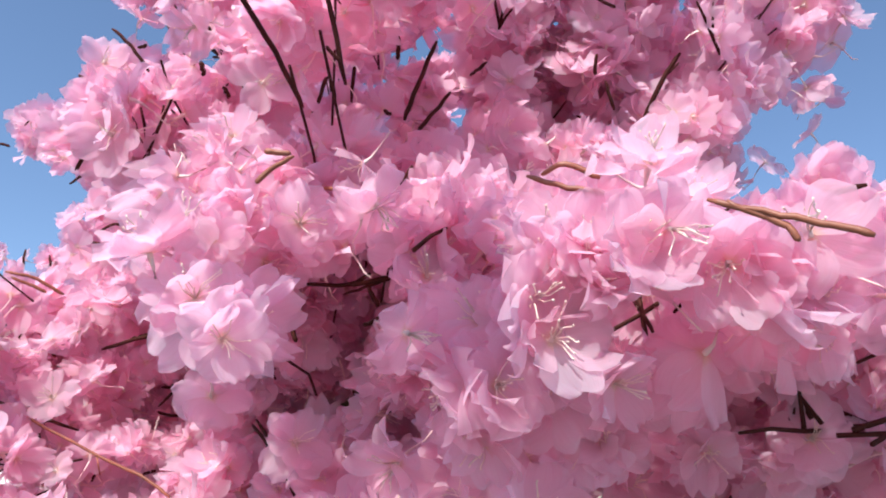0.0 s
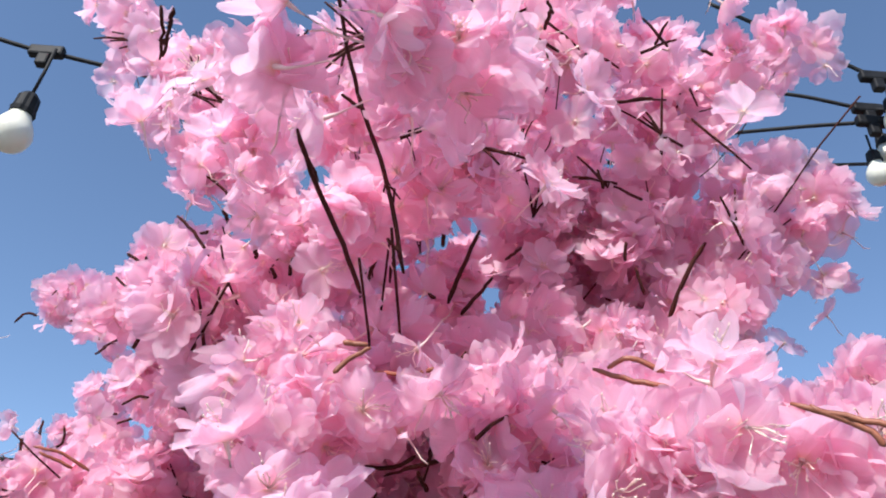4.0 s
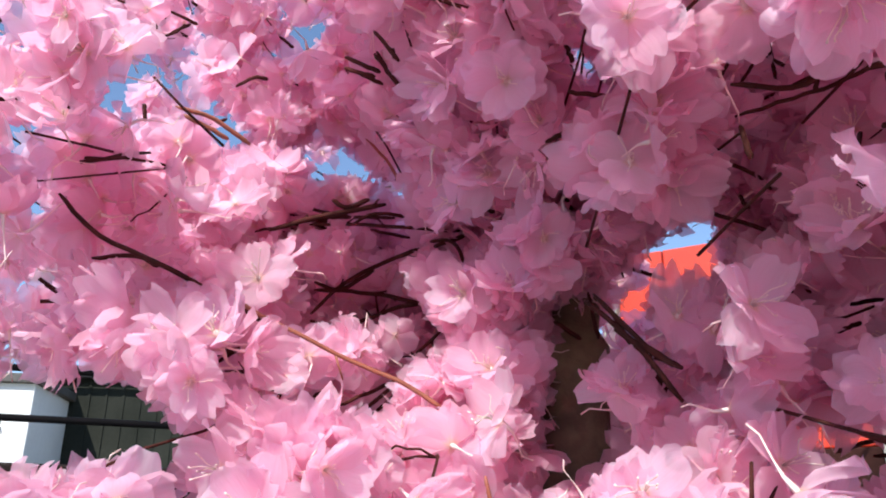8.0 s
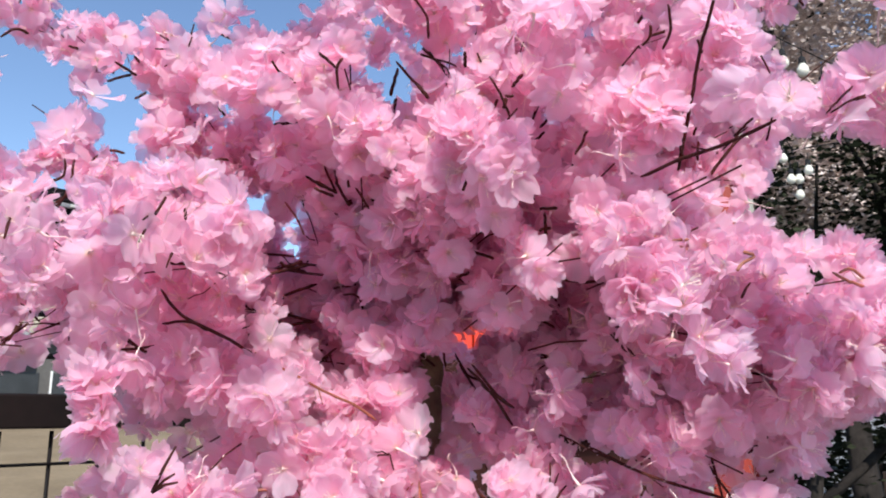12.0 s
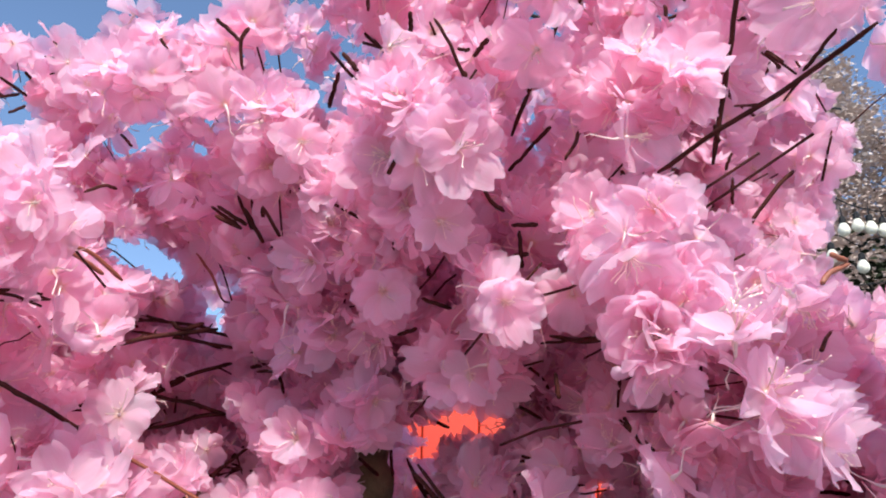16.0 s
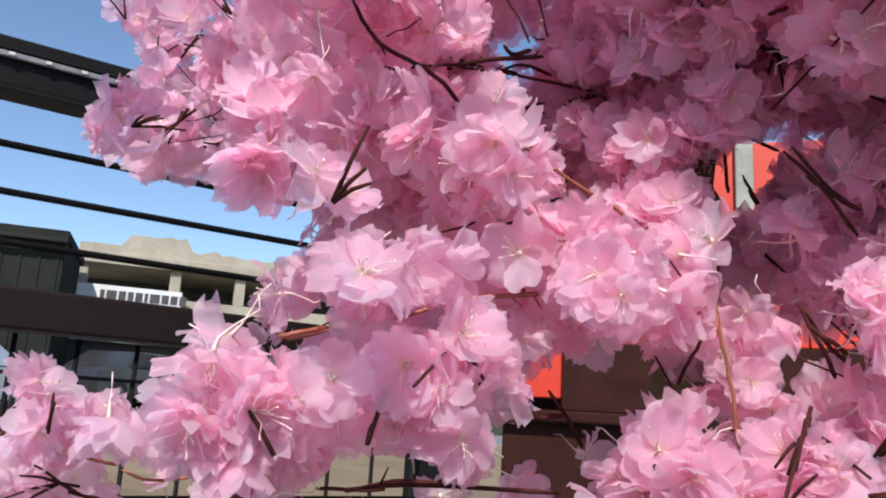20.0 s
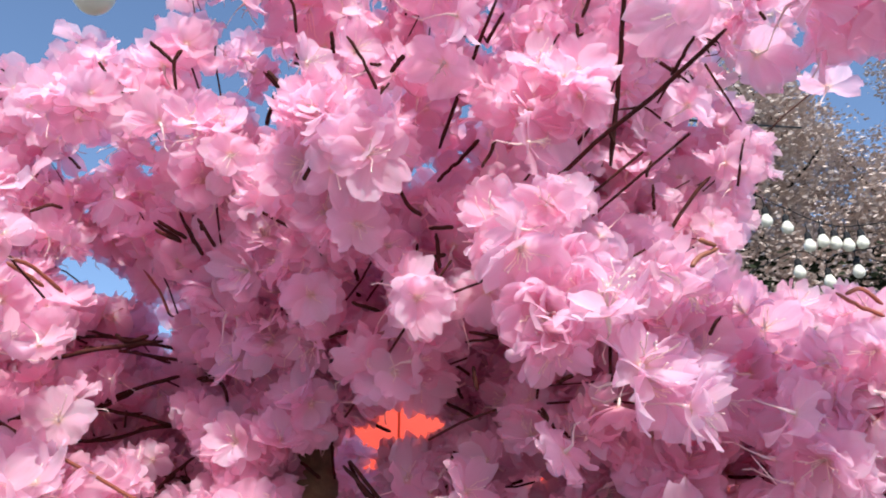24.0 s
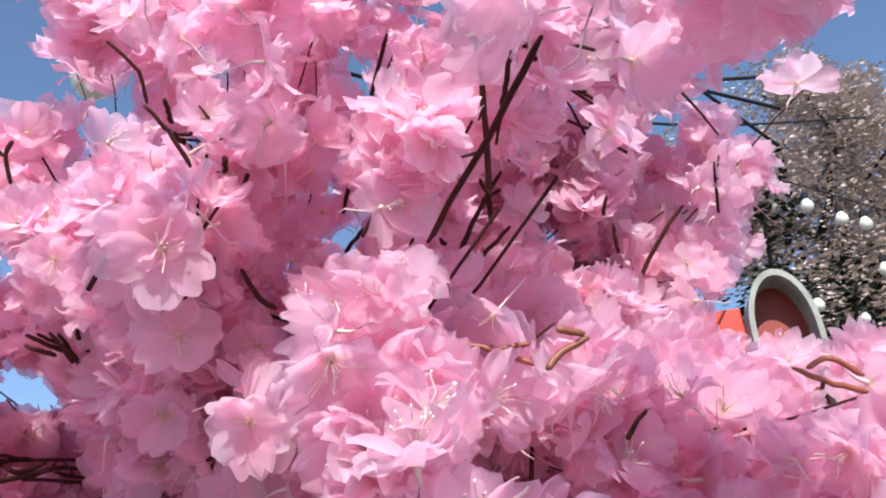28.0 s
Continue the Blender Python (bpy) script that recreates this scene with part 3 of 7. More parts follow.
gap((-0.341, 0.002, 1.487), (-0.055, 0.479, 1.513), 0.0079, 0.006)
gap((-0.341, 0.002, 1.487), (-0.055, 0.480, 1.457), 0.0062, 0.006)
gap((-0.025, 0.101, 1.436), (-0.030, 0.362, 1.587), 0.0030, 0.006)
gap((-0.025, 0.101, 1.436), (-0.024, 0.431, 1.560), 0.0049, 0.006)
gap((-0.091, 0.084, 1.415), (-0.045, 0.490, 1.525), 0.010, 0.006)
gap((-0.091, 0.084, 1.415), (-0.047, 0.490, 1.480), 0.010, 0.006)
gap((-0.154, 0.160, 1.440), (-0.045, 0.490, 1.525), 0.010, 0.006)
gap((-0.154, 0.160, 1.440), (-0.047, 0.490, 1.480), 0.010, 0.006)
gap((-0.222, 0.083, 1.458), (-0.045, 0.490, 1.525), 0.010, 0.006)
gap((-0.222, 0.083, 1.458), (-0.047, 0.490, 1.480), 0.010, 0.006)
twig([(-0.247, 0.423, 1.550), (-0.234, 0.429, 1.538), (-0.208, 0.427, 1.526), (-0.174, 0.467, 1.517)], 0.0010, twig_dark, (-0.332, 0.033, 1.483))
twig([(-0.240, 0.446, 1.535), (-0.225, 0.447, 1.537), (-0.216, 0.443, 1.532)], 0.0010, twig_dark, (-0.332, 0.033, 1.483))
twig([(-0.146, 0.531, 1.587), (-0.133, 0.522, 1.591), (-0.111, 0.531, 1.593)], 0.0010, twig_dark, (-0.332, 0.033, 1.483))
twig([(-0.017, 0.353, 1.468), (-0.004, 0.324, 1.454), (0.028, 0.294, 1.441)], 0.0010, twig_dark, (-0.332, 0.033, 1.483))
twig([(-0.045, 0.339, 1.561), (-0.026, 0.339, 1.562), (-0.017, 0.333, 1.565)], 0.0010, twig_dark, (-0.332, 0.033, 1.483))
twig([(-0.046, 0.325, 1.632), (-0.040, 0.318, 1.649)], 0.0010, twig_dark, (-0.332, 0.033, 1.483))
twig([(-0.124, 0.397, 1.698), (-0.115, 0.393, 1.687), (-0.104, 0.389, 1.679)], 0.0010, twig_dark, (-0.332, 0.033, 1.483))
twig([(-0.230, 0.451, 1.595), (-0.231, 0.450, 1.602)], 0.0010, twig_dark, (-0.332, 0.033, 1.483))
twig([(-0.278, 0.565, 1.655), (-0.278, 0.568, 1.639)], 0.0010, twig_dark, (-0.332, 0.033, 1.483))
twig([(-0.040, 0.426, 1.455), (-0.034, 0.417, 1.438), (-0.025, 0.415, 1.431)], 0.0010, twig_dark, (-0.295, 0.158, 1.398))
twig([(-0.166, 0.535, 1.588), (-0.139, 0.526, 1.586), (-0.090, 0.521, 1.584)], 0.0010, twig_dark, (-0.295, 0.158, 1.398))
twig([(-0.092, 0.426, 1.438), (-0.093, 0.441, 1.420)], 0.0010, twig_dark, (-0.295, 0.158, 1.398))
twig([(-0.170, 0.439, 1.401), (-0.145, 0.441, 1.404)], 0.0010, twig_dark, (-0.295, 0.158, 1.398))
twig([(-0.225, 0.465, 1.372), (-0.195, 0.454, 1.375), (-0.148, 0.438, 1.375)], 0.0010, twig_dark, (-0.295, 0.158, 1.398))
twig([(-0.104, 0.404, 1.458), (-0.099, 0.406, 1.440), (-0.091, 0.409, 1.415), (-0.086, 0.412, 1.394)], 0.0009, twig_tan, (-0.295, 0.158, 1.398))
twig([(-0.263, 0.412, 1.422), (-0.257, 0.409, 1.424), (-0.247, 0.416, 1.427)], 0.0009, twig_tan, (-0.295, 0.158, 1.398))
gap((-0.018, -0.004, 1.452), (0.017, 0.436, 1.744), 0.003, 0.0125)
gap((-0.026, -0.010, 1.455), (0.017, 0.435, 1.744), 0.003, 0.0125)
gap((-0.038, 0.006, 1.450), (0.016, 0.436, 1.744), 0.003, 0.0125)
gap((-0.018, -0.008, 1.455), (-0.032, 0.247, 1.568), 0.003, 0.0125)
gap((-0.026, -0.010, 1.455), (-0.033, 0.247, 1.568), 0.003, 0.0125)
gap((-0.038, 0.006, 1.450), (-0.034, 0.247, 1.567), 0.003, 0.0125)
gap((-0.018, -0.004, 1.452), (-0.137, 0.532, 1.595), 0.003, 0.0125)
gap((-0.026, -0.015, 1.454), (-0.137, 0.532, 1.595), 0.003, 0.0125)
gap((-0.027, 0.002, 1.452), (-0.137, 0.532, 1.595), 0.003, 0.0125)
gap((-0.303, 0.095, 1.460), (-0.138, 0.525, 1.592), 0.003, 0.0125)
gap((-0.323, 0.045, 1.485), (-0.138, 0.524, 1.593), 0.003, 0.0125)
gap((-0.341, 0.002, 1.487), (-0.138, 0.524, 1.594), 0.003, 0.0125)
gap((-0.290, 0.086, 1.470), (-0.027, 0.379, 1.542), 0.003, 0.0125)
gap((-0.332, 0.033, 1.483), (-0.027, 0.379, 1.543), 0.003, 0.0125)
gap((-0.341, 0.002, 1.487), (-0.026, 0.379, 1.543), 0.003, 0.0125)
gap((-0.290, 0.086, 1.470), (-0.050, 0.416, 1.597), 0.003, 0.0125)
gap((-0.332, 0.033, 1.483), (-0.050, 0.416, 1.598), 0.003, 0.0125)
gap((-0.341, 0.002, 1.487), (-0.050, 0.416, 1.598), 0.003, 0.0125)
gap((-0.290, 0.086, 1.470), (-0.163, 0.547, 1.669), 0.003, 0.0125)
gap((-0.332, 0.033, 1.483), (-0.164, 0.547, 1.670), 0.003, 0.0125)
gap((-0.341, 0.002, 1.487), (-0.164, 0.547, 1.670), 0.003, 0.0125)
gap((-0.303, 0.095, 1.460), (-0.130, 0.552, 1.626), 0.003, 0.0125)
gap((-0.323, 0.045, 1.485), (-0.130, 0.552, 1.628), 0.003, 0.0125)
gap((-0.341, 0.002, 1.487), (-0.130, 0.551, 1.628), 0.003, 0.0125)
gap((-0.303, 0.095, 1.460), (-0.139, 0.433, 1.616), 0.003, 0.0125)
gap((-0.323, 0.045, 1.485), (-0.139, 0.432, 1.618), 0.003, 0.0125)
gap((-0.341, 0.002, 1.487), (-0.139, 0.432, 1.618), 0.003, 0.0125)
gap((-0.302, 0.038, 1.467), (-0.101, 0.627, 1.619), 0.003, 0.0125)
gap((-0.249, 0.113, 1.471), (-0.100, 0.627, 1.618), 0.003, 0.0125)
gap((-0.228, 0.106, 1.472), (-0.100, 0.627, 1.618), 0.003, 0.0125)
gap((-0.274, 0.079, 1.467), (-0.176, 0.535, 1.692), 0.003, 0.0125)
gap((-0.235, 0.107, 1.474), (-0.175, 0.535, 1.692), 0.003, 0.0125)
gap((-0.238, 0.089, 1.450), (-0.175, 0.536, 1.691), 0.003, 0.0125)
gap((-0.251, 0.101, 1.422), (-0.138, 0.414, 1.488), 0.003, 0.0125)
gap((-0.304, 0.152, 1.399), (-0.142, 0.417, 1.486), 0.003, 0.0125)
gap((-0.233, 0.149, 1.422), (-0.138, 0.415, 1.487), 0.003, 0.0125)
gap((-0.222, 0.083, 1.458), (0.098, 0.350, 1.666), 0.003, 0.0125)
gap((-0.190, 0.074, 1.499), (0.098, 0.349, 1.667), 0.003, 0.0125)
gap((-0.143, 0.093, 1.502), (0.099, 0.349, 1.667), 0.003, 0.0125)
gap((-0.190, 0.074, 1.499), (0.001, 0.310, 1.718), 0.003, 0.0125)
gap((-0.194, 0.075, 1.470), (-0.087, 0.320, 1.595), 0.003, 0.0125)
gap((-0.180, 0.082, 1.499), (-0.087, 0.319, 1.596), 0.003, 0.0125)
gap((-0.143, 0.093, 1.502), (-0.085, 0.319, 1.596), 0.003, 0.0125)
gap((-0.222, 0.083, 1.458), (-0.132, 0.439, 1.617), 0.003, 0.0125)
gap((-0.191, 0.074, 1.482), (-0.131, 0.439, 1.618), 0.003, 0.0125)
gap((-0.152, 0.101, 1.501), (-0.129, 0.438, 1.619), 0.003, 0.0125)
gap((-0.247, 0.138, 1.459), (-0.054, 0.467, 1.518), 0.003, 0.0125)
gap((-0.323, 0.045, 1.485), (-0.055, 0.467, 1.520), 0.003, 0.0125)
gap((-0.341, 0.002, 1.487), (-0.055, 0.467, 1.520), 0.003, 0.0125)
gap((-0.264, 0.148, 1.398), (-0.104, 0.411, 1.414), 0.003, 0.0125)
gap((-0.304, 0.152, 1.399), (-0.106, 0.412, 1.415), 0.003, 0.0125)
gap((-0.257, 0.155, 1.407), (-0.104, 0.411, 1.415), 0.003, 0.0125)
gap((-0.222, 0.083, 1.458), (0.063, 0.348, 1.673), 0.003, 0.0125)
gap((-0.190, 0.074, 1.499), (0.063, 0.347, 1.674), 0.003, 0.0125)
gap((-0.143, 0.093, 1.502), (0.064, 0.347, 1.673), 0.003, 0.0125)
gap((-0.018, -0.004, 1.452), (0.071, 0.319, 1.632), 0.003, 0.0125)
gap((-0.026, -0.010, 1.455), (0.071, 0.319, 1.632), 0.003, 0.0125)
gap((-0.038, 0.006, 1.450), (0.070, 0.320, 1.632), 0.003, 0.0125)
gap((-0.018, -0.004, 1.452), (0.019, 0.256, 1.540), 0.003, 0.0125)
gap((-0.026, -0.010, 1.455), (0.018, 0.256, 1.540), 0.003, 0.0125)
gap((-0.038, 0.006, 1.450), (0.017, 0.257, 1.539), 0.003, 0.0125)
gap((-0.299, 0.075, 1.478), (-0.082, 0.249, 1.541), 0.003, 0.0125)
gap((-0.332, 0.033, 1.483), (-0.082, 0.248, 1.542), 0.003, 0.0125)
gap((-0.341, 0.002, 1.487), (-0.081, 0.247, 1.542), 0.003, 0.0125)
gap((-0.299, 0.075, 1.478), (0.022, 0.295, 1.615), 0.003, 0.0125)
gap((-0.332, 0.033, 1.483), (0.022, 0.294, 1.616), 0.003, 0.0125)
gap((-0.341, 0.002, 1.487), (0.023, 0.294, 1.616), 0.003, 0.0125)
gap((-0.299, 0.075, 1.478), (-0.011, 0.336, 1.442), 0.003, 0.0125)
gap((-0.332, 0.033, 1.483), (-0.010, 0.335, 1.442), 0.003, 0.0125)
gap((-0.336, 0.017, 1.484), (-0.010, 0.335, 1.442), 0.003, 0.0125)
gap((-0.060, 0.092, 1.418), (-0.021, 0.369, 1.563), 0.003, 0.0125)
gap((-0.060, 0.092, 1.418), (-0.187, 0.419, 1.657), 0.003, 0.0125)
gap((-0.091, 0.084, 1.415), (-0.221, 0.419, 1.543), 0.003, 0.0125)
gap((-0.323, 0.045, 1.485), (-0.232, 0.417, 1.547), 0.003, 0.0125)
gap((-0.341, 0.002, 1.487), (-0.233, 0.418, 1.547), 0.003, 0.0125)
gap((-0.060, 0.092, 1.418), (-0.039, 0.245, 1.556), 0.003, 0.0125)
gap((-0.060, 0.092, 1.418), (-0.020, 0.370, 1.563), 0.003, 0.0125)
gap((-0.060, 0.092, 1.418), (0.070, 0.378, 1.693), 0.003, 0.0125)
gap((-0.120, 0.133, 1.416), (-0.143, 0.522, 1.590), 0.003, 0.0125)
gap((-0.290, 0.086, 1.470), (-0.150, 0.522, 1.593), 0.003, 0.0125)
gap((-0.336, 0.017, 1.484), (-0.151, 0.522, 1.594), 0.003, 0.0125)
gap((-0.060, 0.092, 1.418), (-0.172, 0.372, 1.690), 0.003, 0.0125)
gap((-0.249, 0.113, 1.471), (-0.243, 0.551, 1.717), 0.003, 0.0125)
gap((-0.274, 0.079, 1.467), (-0.177, 0.534, 1.692), 0.003, 0.0125)
gap((-0.235, 0.107, 1.474), (-0.175, 0.534, 1.691), 0.003, 0.0125)
gap((-0.238, 0.089, 1.450), (-0.175, 0.534, 1.691), 0.003, 0.0125)
gap((-0.235, 0.107, 1.474), (-0.103, 0.609, 1.645), 0.003, 0.0125)
gap((-0.304, 0.152, 1.399), (-0.106, 0.611, 1.643), 0.003, 0.0125)
gap((-0.222, 0.083, 1.458), (-0.103, 0.609, 1.645), 0.003, 0.0125)
gap((-0.222, 0.083, 1.458), (0.123, 0.355, 1.696), 0.003, 0.0125)
gap((-0.190, 0.074, 1.499), (0.123, 0.354, 1.697), 0.003, 0.0125)
gap((-0.143, 0.093, 1.502), (0.124, 0.353, 1.696), 0.003, 0.0125)
gap((-0.239, 0.080, 1.452), (-0.060, 0.331, 1.626), 0.003, 0.0125)
gap((-0.191, 0.074, 1.482), (-0.058, 0.330, 1.627), 0.003, 0.0125)
gap((-0.152, 0.101, 1.501), (-0.057, 0.329, 1.626), 0.003, 0.0125)
gap((-0.222, 0.083, 1.458), (-0.132, 0.438, 1.616), 0.003, 0.0125)
gap((-0.190, 0.074, 1.499), (-0.130, 0.437, 1.618), 0.003, 0.0125)
gap((-0.143, 0.093, 1.502), (-0.128, 0.437, 1.618), 0.003, 0.0125)
gap((-0.180, 0.082, 1.499), (0.127, 0.301, 1.572), 0.003, 0.0125)
gap((-0.222, 0.083, 1.458), (-0.015, 0.242, 1.540), 0.003, 0.0125)
gap((-0.194, 0.075, 1.470), (-0.014, 0.241, 1.540), 0.003, 0.0125)
gap((-0.191, 0.074, 1.482), (-0.014, 0.240, 1.541), 0.003, 0.0125)
gap((-0.222, 0.083, 1.458), (0.130, 0.337, 1.711), 0.003, 0.0125)
gap((-0.194, 0.075, 1.470), (0.130, 0.337, 1.711), 0.003, 0.0125)
gap((-0.190, 0.074, 1.499), (0.130, 0.336, 1.712), 0.003, 0.0125)
gap((-0.274, 0.079, 1.467), (-0.214, 0.512, 1.686), 0.003, 0.0125)
gap((-0.235, 0.107, 1.474), (-0.212, 0.512, 1.686), 0.003, 0.0125)
gap((-0.228, 0.106, 1.472), (-0.212, 0.512, 1.686), 0.003, 0.0125)
gap((-0.264, 0.148, 1.398), (-0.073, 0.396, 1.496), 0.003, 0.0125)
gap((-0.264, 0.148, 1.398), (-0.157, 0.418, 1.430), 0.003, 0.0125)
gap((-0.304, 0.152, 1.399), (-0.159, 0.419, 1.430), 0.003, 0.0125)
gap((-0.257, 0.155, 1.407), (-0.157, 0.417, 1.431), 0.003, 0.0125)
gap((-0.239, 0.080, 1.452), (0.079, 0.295, 1.598), 0.003, 0.0125)
gap((-0.206, 0.076, 1.466), (0.080, 0.294, 1.598), 0.003, 0.0125)
gap((-0.191, 0.074, 1.482), (0.080, 0.294, 1.599), 0.003, 0.0125)
gap((-0.180, 0.082, 1.499), (0.070, 0.290, 1.602), 0.003, 0.0125)
twig([(-0.057, 0.203, 1.691), (-0.052, 0.220, 1.676), (-0.045, 0.235, 1.659), (-0.035, 0.251, 1.640), (-0.026, 0.269, 1.611)], 0.0010, twig_dark, (-0.026, -0.010, 1.455))
twig([(-0.053, 0.230, 1.661), (-0.045, 0.234, 1.658)], 0.0008, twig_dark, (-0.026, -0.010, 1.455))
twig([(-0.033, 0.261, 1.621), (-0.028, 0.264, 1.617)], 0.0008, twig_dark, (-0.026, -0.010, 1.455))
twig([(0.005, 0.308, 1.661), (-0.002, 0.318, 1.646), (-0.007, 0.325, 1.632)], 0.0011, twig_dark, (-0.026, -0.010, 1.455))
twig([(-0.011, 0.308, 1.662), (-0.011, 0.313, 1.654)], 0.0011, twig_dark, (-0.026, -0.010, 1.455))
twig([(0.012, 0.318, 1.643), (-0.001, 0.327, 1.628)], 0.0010, twig_dark, (-0.026, -0.010, 1.455))
twig([(-0.016, 0.324, 1.636), (-0.013, 0.325, 1.634)], 0.0010, twig_dark, (-0.026, -0.010, 1.455))
twig([(0.116, 0.329, 1.678), (0.109, 0.338, 1.667), (0.101, 0.353, 1.647)], 0.0013, twig_dark, (-0.026, -0.010, 1.455))
twig([(0.080, 0.339, 1.682), (0.080, 0.344, 1.674)], 0.0010, twig_dark, (-0.026, -0.010, 1.455))
twig([(0.064, 0.322, 1.713), (0.068, 0.327, 1.705)], 0.0010, twig_dark, (-0.026, -0.010, 1.455))
twig([(0.085, 0.344, 1.671), (0.090, 0.350, 1.659)], 0.0010, twig_dark, (-0.026, -0.010, 1.455))
twig([(0.105, 0.273, 1.750), (0.111, 0.274, 1.748)], 0.0010, twig_dark, (-0.026, -0.010, 1.455))
twig([(0.032, 0.271, 1.775), (0.036, 0.275, 1.770)], 0.0010, twig_dark, (-0.026, -0.010, 1.455))
twig([(0.022, 0.355, 1.677), (0.030, 0.350, 1.682)], 0.0010, twig_dark, (-0.026, -0.010, 1.455))
twig([(0.031, 0.225, 1.556), (0.042, 0.223, 1.552), (0.051, 0.221, 1.550)], 0.0009, twig_tan, (-0.026, -0.010, 1.455))
twig([(0.035, 0.224, 1.556), (0.041, 0.221, 1.558), (0.050, 0.220, 1.554)], 0.0009, twig_tan, (-0.026, -0.010, 1.455))
twig([(0.060, 0.174, 1.526), (0.072, 0.169, 1.521), (0.080, 0.166, 1.518), (0.086, 0.163, 1.515)], 0.0008, twig_tan, (-0.026, -0.010, 1.455))
twig([(0.063, 0.172, 1.525), (0.072, 0.170, 1.520), (0.075, 0.169, 1.516)], 0.0008, twig_tan, (-0.026, -0.010, 1.455))
twig([(0.116, 0.267, 1.565), (0.127, 0.258, 1.570), (0.141, 0.249, 1.572)], 0.0010, twig_dark, (-0.026, -0.010, 1.455))
twig([(-0.032, 0.223, 1.557), (-0.038, 0.225, 1.554), (-0.042, 0.226, 1.550)], 0.0009, twig_tan, (-0.026, -0.010, 1.455))
twig([(-0.033, 0.223, 1.558), (-0.040, 0.223, 1.558)], 0.0009, twig_tan, (-0.026, -0.010, 1.455))
twig([(-0.182, 0.494, 1.568), (-0.163, 0.498, 1.577), (-0.130, 0.503, 1.588)], 0.0013, twig_dark, (-0.026, -0.010, 1.455))
twig([(-0.155, 0.497, 1.586), (-0.148, 0.500, 1.584), (-0.138, 0.501, 1.589)], 0.0013, twig_dark, (-0.026, -0.010, 1.455))
twig([(-0.205, 0.507, 1.647), (-0.197, 0.507, 1.653), (-0.190, 0.509, 1.654)], 0.0010, twig_dark, (-0.026, -0.010, 1.455))
twig([(-0.233, 0.517, 1.579), (-0.230, 0.520, 1.571)], 0.0010, twig_dark, (-0.026, -0.010, 1.455))
twig([(-0.227, 0.520, 1.578), (-0.221, 0.524, 1.569)], 0.0010, twig_dark, (-0.026, -0.010, 1.455))
twig([(-0.117, 0.332, 1.680), (-0.113, 0.338, 1.674)], 0.0011, twig_dark, (-0.026, -0.010, 1.455))
twig([(-0.093, 0.350, 1.660), (-0.090, 0.353, 1.656)], 0.0011, twig_dark, (-0.026, -0.010, 1.455))
twig([(-0.083, 0.349, 1.666), (-0.084, 0.353, 1.658)], 0.0011, twig_dark, (-0.026, -0.010, 1.455))
twig([(-0.022, 0.315, 1.553), (-0.008, 0.314, 1.557)], 0.0010, twig_dark, (-0.026, -0.010, 1.455))
twig([(-0.017, 0.319, 1.539), (-0.009, 0.318, 1.543)], 0.0010, twig_dark, (-0.026, -0.010, 1.455))
twig([(-0.016, 0.315, 1.553), (-0.012, 0.317, 1.546)], 0.0010, twig_dark, (-0.026, -0.010, 1.455))
twig([(-0.215, 0.432, 1.592), (-0.201, 0.438, 1.591), (-0.188, 0.445, 1.585)], 0.0010, twig_tan, (-0.026, -0.010, 1.455))
twig([(-0.212, 0.434, 1.590), (-0.196, 0.442, 1.585)], 0.0010, twig_tan, (-0.026, -0.010, 1.455))
twig([(-0.163, 0.556, 1.544), (-0.154, 0.557, 1.542), (-0.137, 0.556, 1.545), (-0.120, 0.553, 1.552), (-0.107, 0.551, 1.554)], 0.0012, twig_dark, (-0.154, 0.160, 1.440))
twig([(-0.163, 0.555, 1.547), (-0.148, 0.551, 1.562), (-0.127, 0.546, 1.574), (-0.109, 0.542, 1.581)], 0.0012, twig_dark, (-0.154, 0.160, 1.440))
twig([(-0.162, 0.551, 1.563), (-0.149, 0.552, 1.560), (-0.132, 0.548, 1.570)], 0.0012, twig_dark, (-0.154, 0.160, 1.440))
twig([(-0.162, 0.552, 1.559), (-0.143, 0.552, 1.559), (-0.123, 0.551, 1.557), (-0.106, 0.551, 1.554)], 0.0012, twig_dark, (-0.154, 0.160, 1.440))
twig([(-0.195, 0.560, 1.592), (-0.169, 0.559, 1.599), (-0.145, 0.558, 1.603), (-0.121, 0.556, 1.603)], 0.0010, twig_dark, (-0.154, 0.160, 1.440))
twig([(-0.168, 0.556, 1.606), (-0.157, 0.557, 1.604), (-0.145, 0.558, 1.603)], 0.0010, twig_dark, (-0.154, 0.160, 1.440))
twig([(-0.134, 0.560, 1.597), (-0.111, 0.559, 1.593)], 0.0010, twig_dark, (-0.154, 0.160, 1.440))
twig([(-0.195, 0.430, 1.521), (-0.170, 0.435, 1.510), (-0.145, 0.438, 1.499), (-0.129, 0.439, 1.493), (-0.112, 0.438, 1.483)], 0.0009, twig_tan, (-0.154, 0.160, 1.440))
twig([(-0.100, 0.524, 1.533), (-0.111, 0.528, 1.523), (-0.119, 0.531, 1.511), (-0.136, 0.535, 1.495)], 0.0010, twig_dark, (-0.154, 0.160, 1.440))
twig([(-0.147, 0.535, 1.498), (-0.134, 0.534, 1.504), (-0.121, 0.532, 1.510)], 0.0010, twig_dark, (-0.154, 0.160, 1.440))
twig([(-0.159, 0.534, 1.502), (-0.151, 0.534, 1.505)], 0.0010, twig_dark, (-0.154, 0.160, 1.440))
twig([(-0.030, 0.364, 1.566), (-0.016, 0.354, 1.568), (-0.007, 0.346, 1.569), (0.002, 0.337, 1.572)], 0.0008, twig_dark, (-0.154, 0.160, 1.440))
